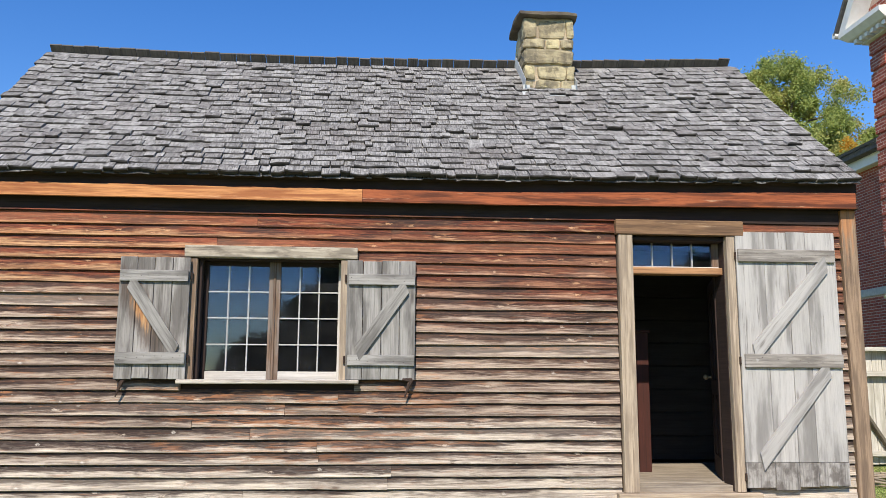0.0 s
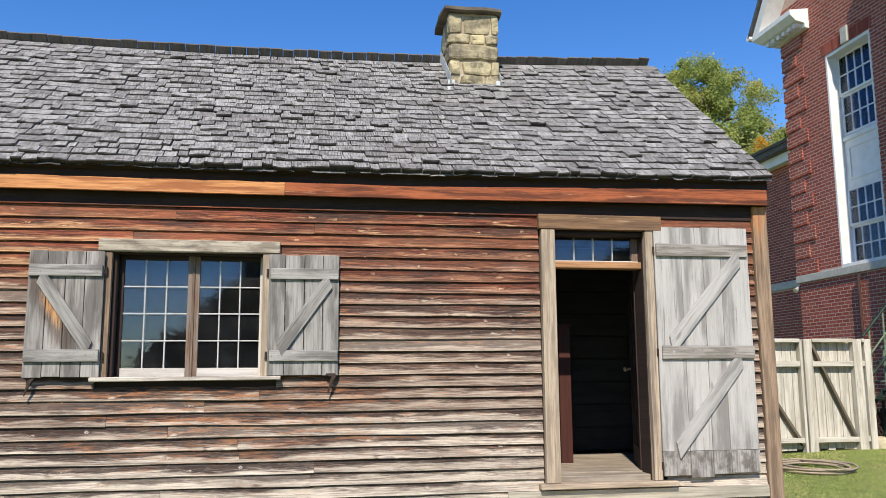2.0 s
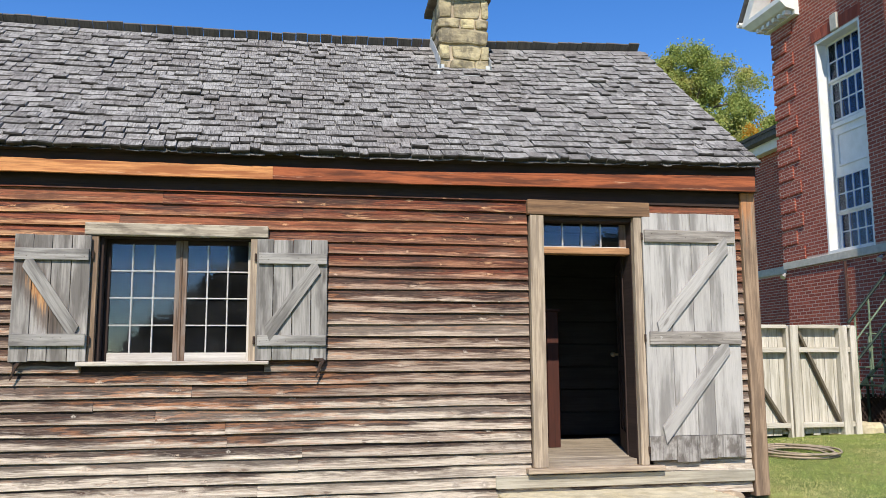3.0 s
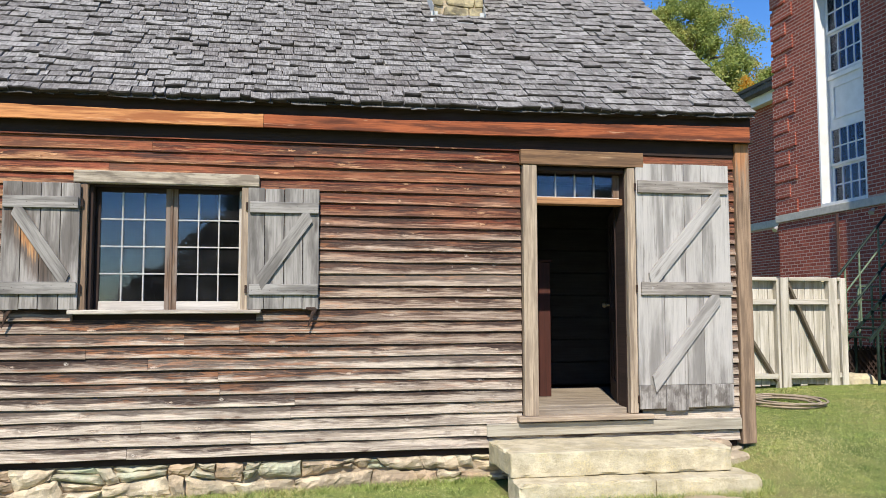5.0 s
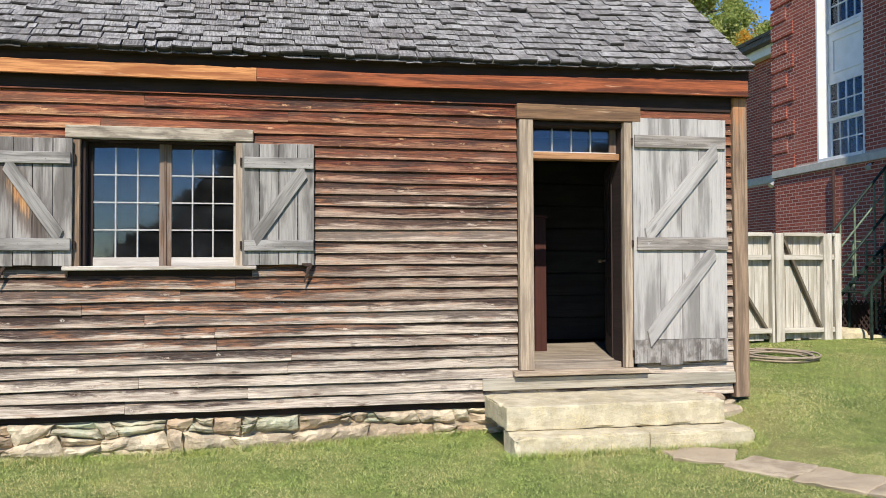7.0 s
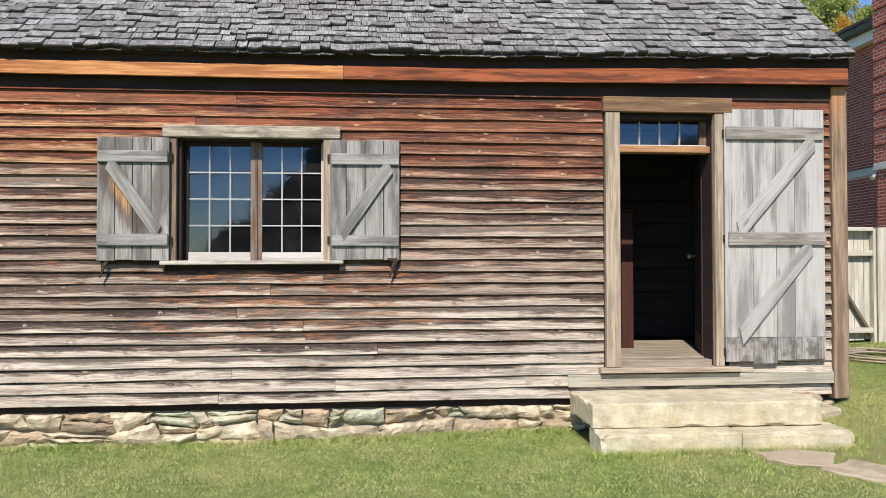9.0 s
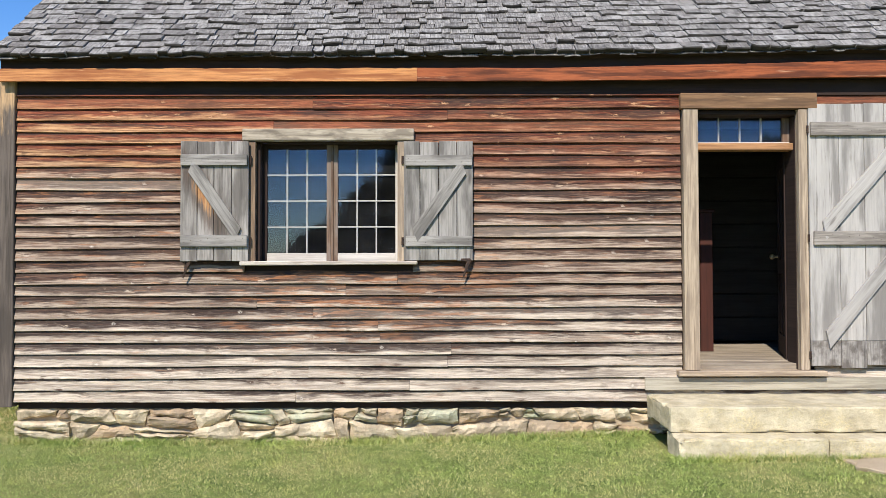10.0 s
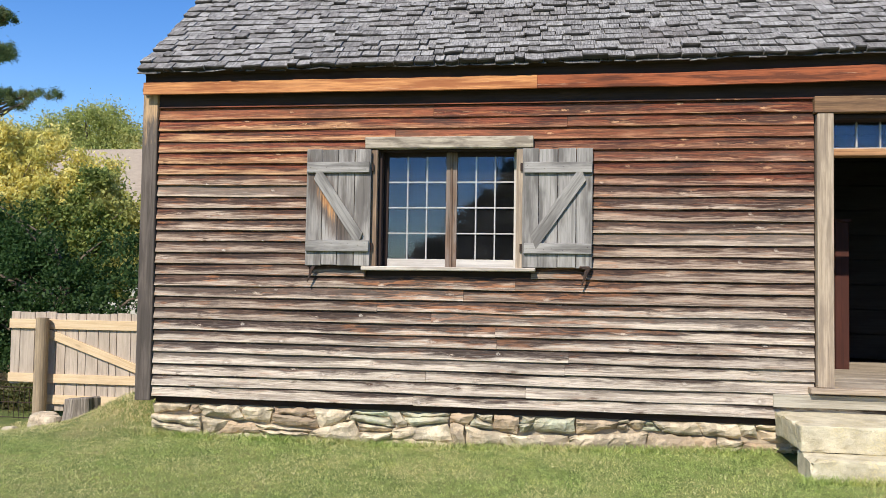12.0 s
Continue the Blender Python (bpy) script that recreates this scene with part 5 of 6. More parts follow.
def build_hose():
    """A coil of old rope-coloured hose in the grass."""
    curve = bpy.data.curves.new("garden_hose", "CURVE")
    curve.dimensions, curve.bevel_depth, curve.bevel_resolution = "3D", 0.014, 2
    sp = curve.splines.new("POLY")
    pts = []
    r = random.Random(2)
    for i in range(150):
        a = i / 150 * 2 * math.pi * 5.3
        rx, ry = 0.43 + 0.12 * math.sin(a * 0.31 + 1), 0.52 + 0.1 * math.cos(a * 0.23)
        x, y = 4.55 + rx * math.cos(a) + 0.03 * math.sin(a * 2.3), 2.85 + ry * math.sin(a)
        pts.append((x, y, ground_z(x, y) + 0.03 + 0.012 * (i // 28)))
    sp.points.add(len(pts) - 1)
    for p, q in zip(sp.points, pts):
        p.co = (*q, 1)
    curve.materials.append(plain("grey_tan_hose", (0.42, 0.34, 0.25), (0.30, 0.25, 0.19), 20, 0.6))
    tagged(new("garden_hose", curve), "coiled grey-tan garden hose lying on the lawn", "hose")


build_hose()


# ---- brick building ----
BX, BY = 8.1, 8.35
BRICK_L, BRICK_H, JOINT = 0.192, 0.0525, 0.0165
COURSE = BRICK_H + JOINT


def lay_bricks(holder, flat, spans, z0, z1, proud=0.0, single=None, facing="x", name="brick"):
    """Bricks in running bond with recessed joints on a wall at x = flat (or y = flat); spans(z) gives the stretches to fill."""
    verts, faces, singles = [], [], 0
    k = 0
    shared = {}
    z = z0
    while z + BRICK_H <= z1:
        for a, b in spans(z):
            c = a - (0.5 * (BRICK_L + JOINT) if k % 2 else 0.0)
            while c < b:
                lo, hi = max(a, c), min(b, c + BRICK_L)
                if hi - lo > 0.03:
                    out = rnd.uniform(-0.0003, 0.0006) + proud
                    if facing == "x":
                        box = ((flat - out - 0.0005, lo, z), (flat + 0.06, hi, z + BRICK_H))
                    else:
                        box = ((lo, flat - out - 0.0005, z), (hi, flat + 0.06, z + BRICK_H))
                    (x0, y0, zz0), (x1, y1, zz1) = box
                    pts = [(x0, y0, zz0), (x1, y0, zz0), (x1, y1, zz0), (x0, y1, zz0), (x0, y0, zz1), (x1, y0, zz1), (x1, y1, zz1), (x0, y1, zz1)]
                    fs = [(0, 3, 2, 1), (4, 5, 6, 7), (0, 1, 5, 4), (1, 2, 6, 5), (2, 3, 7, 6), (3, 0, 4, 7)]
                    if single and single(lo, z) and singles < 290:
                        singles += 1
                        size = (round(x1 - x0, 3), round(y1 - y0, 3))
                        if size not in shared:
                            me = bpy.data.meshes.new(name)
                            me.from_pydata([(p[0] - x0, p[1] - y0, p[2] - zz0) for p in pts], [], fs)
                            me.materials.append(BRICK)
                            shared[size] = me
                        ob = new(name, shared[size])
                        ob.location = (x0, y0, zz0)
                        ob.parent = holder
                    else:
                        n = len(verts)
                        verts += pts
                        faces += [tuple(n + i for i in f) for f in fs]
                c += BRICK_L + JOINT
        z += COURSE
        k += 1
    if verts:
        raw_mesh("bricks", verts, faces, BRICK_FAR, holder)["kind"] = "stuff"


WY0, WY1, WZ0, WZ1 = 5.57, 6.92, 3.70, 8.03


def build_brick_building():
    wing = tagged(new("brick_building"), "two-storey red brick building with quoined corner and white trim", "building")
    for lo, hi in (
        ((BX + 0.001, WY1, 0.2), (BX + 6, BY - 0.004, 10.5)),
        ((BX + 0.001, 3.0, 0.2), (BX + 6, WY0, 10.5)),
        ((BX + 0.001, WY0, 0.2), (BX + 6, WY1, WZ0)),
        ((BX + 0.001, WY0, WZ1), (BX + 6, WY1, 10.5)),
        ((BX + 0.36, WY0, WZ0), (BX + 6, WY1, WZ1)),
    ):
        bm = bmesh.new()
        add_box(bm, lo, hi, 1, 0)
        part("wall", bm, BRICKMORTAR, wing)
    holder = part("brickwork", bmesh.new(), BRICK, wing)

    def spans(z):
        if z < 3.54:
            return [(4.0, BY)]
        if z < 3.70:
            return []
        if WZ0 - 0.05 < z < WZ1 + 0.01:
            return [(4.0, WY0), (WY1, BY)]
        if WZ1 + 0.01 <= z < WZ1 + 0.26:
            return [(4.0, WY0 - 0.06), (WY1 + 0.06, BY)]
        return [(4.0, BY)]

    lay_bricks(holder, BX, spans, 0.5, 9.6, 0.0, lambda y, z: 2.3 < z < 3.5 and y > 6.0)
    # quoins: proud blocks of five courses, long and short in turn
    for i in range(15):
        z = 3.71 + i * 5 * COURSE
        if z > 8.6:
            break
        long = i % 2 == 0
        q = part("quoin", bmesh.new(), BRICK, wing)
        y0 = BY - (0.72 if long else 0.48)
        bm = bmesh.new()
        add_box(bm, (BX - 0.0298, y0 + 0.004, z + 0.004), (BX + 0.02, BY + 0.03, z + 4 * COURSE - 0.012), 1, 0)
        part("quoin_bed", bm, BRICKMORTAR, q)
        verts, faces = [], []
        for c in range(4):
            y = y0 - (0.1 if c % 2 else 0)
            while y < BY + 0.03:
                lo, hi = max(y, y0), min(y + BRICK_L, BY + 0.036)
                if hi - lo > 0.03:
                    n = len(verts)
                    zz = z + c * COURSE
                    x0, x1 = BX - 0.031, BX + 0.02
                    verts += [(x0, lo, zz), (x1, lo, zz), (x1, hi, zz), (x0, hi, zz), (x0, lo, zz + BRICK_H), (x1, lo, zz + BRICK_H), (x1, hi, zz + BRICK_H), (x0, hi, zz + BRICK_H)]
                    faces += [tuple(n + i for i in f) for f in ((0, 3, 2, 1), (4, 5, 6, 7), (0, 1, 5, 4), (1, 2, 6, 5), (2, 3, 7, 6), (3, 0, 4, 7))]
                y += BRICK_L + JOINT
        raw_mesh("quoin_bricks", verts, faces, BRICK_FAR, q)["kind"] = "stuff"
    # flat arch of upright bricks over the window, with a keystone
    y = WY0 - 0.05
    while y < WY1 + 0.03:
        mid = (WY0 + WY1) / 2
        if abs(y + 0.035 - mid) > 0.12:
            m = Matrix.Translation((BX, y, WZ1 + 0.012)) @ Matrix.Rotation(-(y - mid) * 0.18, 4, "X")
            plank("arch_brick", (-0.012, 0.004, 0), (0.05, 0.063, 0.24), 2, BRICK, wing, turn=m, bevel=0)
        y += 0.068
    plank("keystone", (BX - 0.05, (WY0 + WY1) / 2 - 0.10, WZ1 + 0.005), (BX + 0.05, (WY0 + WY1) / 2 + 0.10, WZ1 + 0.34), 2, CONCRETE, wing, "pale stone keystone", bevel=0.01)
    plank("stone_band", (BX - 0.05, 3.9, 3.545), (BX + 0.05, BY + 0.04, 3.695), 1, CONCRETE, wing, "pale limestone band course", bevel=0.008)
    # the tall window: white reveals, two sashes and a panel between
    tall = empty("tall_window", BX + 0.2, (WY0 + WY1) / 2, WZ0, "")
    tall.parent = wing
    ml = Matrix.Translation((-BX - 0.2, -(WY0 + WY1) / 2, -WZ0))
    for name, lo, hi, axis in (
        ("window_frame", (BX + 0.002, WY1 - 0.05, WZ0), (BX + 0.34, WY1 + 0.002, WZ1), 2),
        ("window_frame", (BX + 0.002, WY0 - 0.002, WZ0), (BX + 0.34, WY0 + 0.05, WZ1), 2),
        ("window_frame", (BX + 0.002, WY0 + 0.05, WZ1 - 0.06), (BX + 0.34, WY1 - 0.05, WZ1), 1),
        ("window_sill", (BX - 0.02, WY0 + 0.05, WZ0), (BX + 0.34, WY1 - 0.05, WZ0 + 0.06), 1),
        ("panel", (BX + 0.25, WY0 + 0.05, 5.26), (BX + 0.34, WY1 - 0.05, 6.33), 2),
        ("panel_moulding", (BX + 0.21, WY0 + 0.05, 6.22), (BX + 0.249, WY1 - 0.05, 6.30), 1),
        ("panel_moulding", (BX + 0.225, WY0 + 0.16, 6.05), (BX + 0.249, WY1 - 0.16, 6.10), 1),
        ("panel_moulding", (BX + 0.225, WY0 + 0.16, 5.42), (BX + 0.249, WY1 - 0.16, 5.47), 1),
        ("panel_moulding", (BX + 0.225, WY1 - 0.21, 5.47), (BX + 0.249, WY1 - 0.16, 6.05), 2),
        ("panel_moulding", (BX + 0.225, WY0 + 0.16, 5.47), (BX + 0.249, WY0 + 0.21, 6.05), 2),
    ):
        plank(name, lo, hi, axis, WHITE, tall, turn=ml, bevel=0.004)
    for z0, z1 in ((WZ0 + 0.06, 5.25), (6.34, WZ1 - 0.06)):
        mid = (z0 + z1) / 2
        for dz0, dz1, x in ((mid, z1, BX + 0.22), (z0, mid, BX + 0.255)):
            y0, y1 = WY0 + 0.05, WY1 - 0.05
            for lo, hi, axis in (((x, y0, dz0), (x + 0.04, y0 + 0.05, dz1), 2), ((x, y1 - 0.05, dz0), (x + 0.04, y1, dz1), 2), ((x, y0 + 0.05, dz0), (x + 0.04, y1 - 0.05, dz0 + 0.05), 1), ((x, y0 + 0.05, dz1 - 0.04), (x + 0.04, y1 - 0.05, dz1), 1)):
                plank("sash_rail", lo, hi, axis, WHITE, tall, turn=ml, bevel=0.003)
            for i in range(1, 5):
                yy = y0 + 0.05 + (y1 - y0 - 0.10) * i / 5
                plank("muntin", (x + 0.005, yy - 0.011, dz0 + 0.05), (x + 0.035, yy + 0.011, dz1 - 0.04), 2, WHITE, tall, turn=ml, bevel=0.002)
            zz = (dz0 + dz1) / 2
            plank("muntin", (x + 0.004, y0 + 0.05, zz - 0.011), (x + 0.036, y1 - 0.05, zz + 0.011), 1, WHITE, tall, turn=ml, bevel=0.002)
            for i in range(5):
                for j in range(2):
                    pw = (y1 - y0 - 0.10) / 5
                    pz0, pz1 = (dz0 + 0.05, zz) if j == 0 else (zz, dz1 - 0.04)
                    bm = bmesh.new()
                    add_box(bm, (x + 0.018, y0 + 0.055 + pw * i, pz0), (x + 0.022, y0 + 0.045 + pw * (i + 1), pz1), 1, 0, 0, ml)
                    part("pane", bm, GLASS, tall).visible_shadow = False
    for z0, z1 in ((WZ0 + 0.06, 5.25), (6.34, WZ1 - 0.06)):
        plank("blind", (BX + 0.318, WY0 + 0.055, z0), (BX + 0.324, WY1 - 0.055, z1), 2, BLIND, tall, "pale drawn blind", turn=ml, bevel=0)
    # downpipe and flood lights
    bm = bmesh.new()
    rod(bm, (BX - 0.06, 6.37, 2.3), (BX - 0.06, 6.37, 3.5), 0.03, 0.03, 10)
    part("downpipe", bm, DARKPIPE, wing, "dark brown downpipe")
    # cornice return and raking gable at the corner, white painted
    bm = bmesh.new()
    prof = [(0.02, 8.82), (-0.10, 8.84), (-0.10, 8.93), (-0.30, 8.98), (-0.42, 9.10), (-0.42, 9.20), (0.02, 9.26)]
    a = [bm.verts.new((BX + x, 7.35, z)) for x, z in prof]
    b = [bm.verts.new((BX + x, 8.42 - x, z)) for x, z in prof]
    for i in range(len(prof) - 1):
        bm.faces.new((a[i], b[i], b[i + 1], a[i + 1]))
    bm.faces.new(a)
    c = [bm.verts.new((BX + 5.8, 8.42 - x, z)) for x, z in prof]
    for i in range(len(prof) - 1):
        bm.faces.new((b[i], c[i], c[i + 1], b[i + 1]))
    bmesh.ops.recalc_face_normals(bm, faces=bm.faces)
    part("cornice", bm, WHITE, wing, "white painted moulded cornice")
    for i in range(6):
        plank("dentil", (BX - 0.26, 7.45 + 0.2 * i, 8.86), (BX - 0.11, 7.55 + 0.2 * i, 8.955), 0, WHITE, wing)
    bm = bmesh.new()
    rod(bm, (BX - 0.46, 8.95, 9.22), (BX + 5.8, 8.95, 9.22), 0.07, 0.07, 10)
    part("gutter", bm, WHITE, wing)
    # the raking side of the roof gable above the return
    bm = bmesh.new()
    add_box(bm, (0.0, -3.4, -0.22), (0.5, 0.0, 0.0), 1, 0.01, 0, Matrix.Translation((BX - 0.40, 8.86, 9.24)) @ Matrix.Rotation(radians(-52), 4, "X"))
    part("raking_cornice", bm, WHITE, wing, "white painted raking cornice")
    bm = bmesh.new()
    add_box(bm, (-0.06, -3.5, 0.004), (6.2, 0.06, 0.07), 1, 0.0, 0, Matrix.Translation((BX - 0.40, 8.88, 9.25)) @ Matrix.Rotation(radians(-52), 4, "X"))
    part("roof", bm, DARKROOF, wing, "dark slate roof")
    # a bay of the same building that stands further out
    bm = bmesh.new()
    add_box(bm, (7.562, 0.6, 0.2), (BX + 3, 4.238, 10.5), 1, 0)
    part("bay_wall", bm, BRICKMORTAR, wing)
    hold2 = part("bay_brickwork", bmesh.new(), BRICK, wing)
    lay_bricks(hold2, 7.56, lambda z: [(2.6, 4.25)], 2.0, 10.4)
    # the far part, set back
    fx = 9.5
    bm = bmesh.new()
    add_box(bm, (fx + 0.004, BY + 0.01, 0.2), (fx + 6, 15.0, 6.95), 1, 0)
    part("far_wall", bm, BRICKMORTAR, wing)
    hold3 = part("far_brickwork", bmesh.new(), BRICK, wing)
    lay_bricks(hold3, fx, lambda z: [] if 3.66 < z < 3.9 else [(BY + 0.9, 14.6)], 1.9, 6.85)
    plank("far_band", (fx - 0.04, BY + 0.1, 3.72), (fx + 0.05, 15.0, 3.90), 1, CONCRETE, wing, "pale limestone band course", bevel=0.006)
    plank("far_frieze", (fx - 0.22, BY + 0.05, 6.78), (fx + 0.05, 15.0, 7.02), 1, WHITE, wing, "white painted frieze", bevel=0.006)
    plank("far_eave", (fx - 0.42, BY + 0.04, 7.022), (fx + 0.1, 15.1, 7.16), 1, DARKROOF, wing, "dark slate eave edge", bevel=0.01)
    bm = bmesh.new()
    add_box(bm, (-0.02, BY + 0.03, 0.0), (4.2, 15.2, 0.06), 1, 0, 0, Matrix.Translation((fx - 0.46, 0, 7.165)) @ Matrix.Rotation(radians(-24), 4, "Y"))
    part("far_roof", bm, DARKROOF, wing, "dark slate roof")
    bm = bmesh.new()
    add_box(bm, (fx - 0.1, 15.3, 7.1), (fx + 4, 19.0, 7.6), 1, 0.05)
    part("copper_roof", bm, COPPER, wing, "green copper roof edge")
    return wing


BLIND = plain("pale_blind_cloth", (0.56, 0.58, 0.60), (0.48, 0.50, 0.52), 3.0, 0.8)
DARKPIPE = plain("dark_brown_pipe", (0.06, 0.03, 0.025), (0.09, 0.045, 0.035), 20, 0.5)
DARKROOF = plain("dark_slate", (0.09, 0.085, 0.085), (0.14, 0.135, 0.13), 14, 0.8)
build_brick_building()


def flood_light(x, y, z):
    base = empty("flood_light", x, y, z, "small silver flood light fixed to the brick wall", "light", "flood lights")
    bm = bmesh.new()
    rod(bm, (0.06, 0, 0.10), (-0.10, 0, 0.06), 0.012, 0.012, 6)
    part("bracket", bm, IRON, base)
    bm = bmesh.new()
    rod(bm, (-0.07, 0, 0.06), (-0.15, -0.03, -0.02), 0.022, 0.055, 14)
    part("reflector", bm, plain("silver_lamp_metal", (0.8, 0.8, 0.8), (0.7, 0.7, 0.7), 9, 0.25, 0.6), base)


flood_light(BX, 8.3, 3.40)
flood_light(BX, 5.35, 3.42)


def iron_stairs():
    """Green iron fire stairs that climb along the brick wall, with pipe rails."""
    base = empty("iron_stairs", 7.3, 5.5, 0.45, "dark green iron outdoor stairs with pipe handrails", "stairs")
    loc = Matrix.Translation((-7.3, -5.5, -0.45))
    far_y, near_y = 5.0, 4.46

    def bar(name, a, b, r, material=GREENIRON, sides=8):
        bm = bmesh.new()
        rod(bm, loc @ Vector(a), loc @ Vector(b), r, r, sides)
        part(name, bm, material, base)

    def beam(name, a, b, deep):
        """A flat channel on edge between two points of one upright plane."""
        bm = bmesh.new()
        ends = [bm.verts.new(loc @ (Vector(p) + Vector((0, dy, dz)))) for p in (a, b) for dy, dz in ((-0.02, -deep), (0.02, -deep), (0.02, 0.0), (-0.02, 0.0))]
        for i in range(4):
            j = (i + 1) % 4
            bm.faces.new((ends[i], ends[j], ends[4 + j], ends[4 + i]))
        bm.faces.new(ends[3::-1])
        bm.faces.new(ends[4:])
        bmesh.ops.recalc_face_normals(bm, faces=bm.faces)
        part(name, bm, GREENIRON, base)

    beam("stringer", (7.15, far_y, 1.22), (8.07, far_y, 2.12), 0.07)
    beam("stringer", (7.15, near_y, 1.22), (8.07, near_y, 2.12), 0.07)
    bar("handrail", (7.02, far_y, 2.27), (8.07, far_y, 3.40), 0.026)
    bar("handrail", (7.11, far_y, 1.60), (8.07, far_y, 2.60), 0.026)
    bar("mid_rail", (7.12, far_y, 1.95), (8.07, far_y, 3.00), 0.016, PALEIRON)
    for x, z0, z1 in ((7.15, 1.0, 2.38), (7.43, 1.5, 2.70), (7.82, 0.6, 3.12), (8.03, 1.6, 3.34)):
        bar("baluster", (x, far_y, z0), (x, far_y, z1), 0.018, PALEIRON)
    for x0, x1, z in ((7.15, 8.05, 1.52), (7.5, 8.05, 1.86), (7.6, 8.05, 2.1)):
        bar("cross_rail", (x0, 5.35, z), (x1, 5.35, z), 0.014, PALEIRON)
    for x in (7.35, 7.66, 7.92):
        bar("post", (x, 5.35, ground_z(x, 5.35) - 0.05), (x, 5.35, 2.1), 0.02, PALEIRON)
    for i in range(6):
        f = (i + 0.2) / 6
        x, z = 7.15 + 0.92 * f, 1.20 + 0.90 * f
        plank("tread", (x - 0.05, near_y + 0.022, z - 0.015), (x + 0.19, far_y - 0.022, z + 0.012), 1, GREENIRON, base, turn=loc, bevel=0.004)
    for y in (near_y, far_y):
        for x in (7.3, 7.95):
            bar("leg", (x, y, ground_z(x, y) - 0.05), (x, y, 1.22 + 0.9 * (x - 7.15) / 0.92 - 0.06), 0.025)


PALEIRON = plain("pale_green_worn_iron", (0.20, 0.26, 0.17), (0.10, 0.15, 0.10), 14.0, 0.55, 0.1)
iron_stairs()
def lattice():
    base = empty("lattice_panel", 7.55, 5.02, 0.40, "dark brown lattice panel under the iron stairs", "lattice")
    scale_up = Matrix.Scale(1.35, 4, (0, 0, 1))
    for i in range(12):
        for lean in (-1, 1):
            m = Matrix.Translation((-0.5 + 0.09 * i, 0.006 * lean, 0.26)) @ Matrix.Rotation(radians(45 * lean), 4, "Y")
            plank("slat", (-0.012, -0.005, -0.34), (0.012, 0.005, 0.34), 2, SHADEWOOD, base, turn=scale_up @ m, bevel=0)
    # Dark sheet added behind the slats for the shade under the stairs.
    plank("back_board", (-0.55, 0.25, 0.0), (0.5, 0.28, 0.6), 0, SHADEWOOD, base)


lattice()
for lo, hi, s in (((7.0, 4.75, 0.30), (7.5, 5.1, 0.62), 90), ((7.45, 4.7, 0.30), (7.85, 5.05, 0.50), 91)):
    bm = bmesh.new()
    rock(bm, lo, hi, random.Random(s), 3, 0.6, 0.03)
    tagged(mesh_ob("boulder", bm, STEPSTONE), "pale sandstone block beside the fence end", "stone", "boulders")


# ---- gate and post at the other end ----
STUMPWOOD = weathered("grey_stump_bark", (0.34, 0.29, 0.235), (0.075, 0.062, 0.05), (0.10, 0.085, 0.07), 0.7, 0.2, 0.0, 0.95, 40.0, 0.4, (2.0, 16.0))
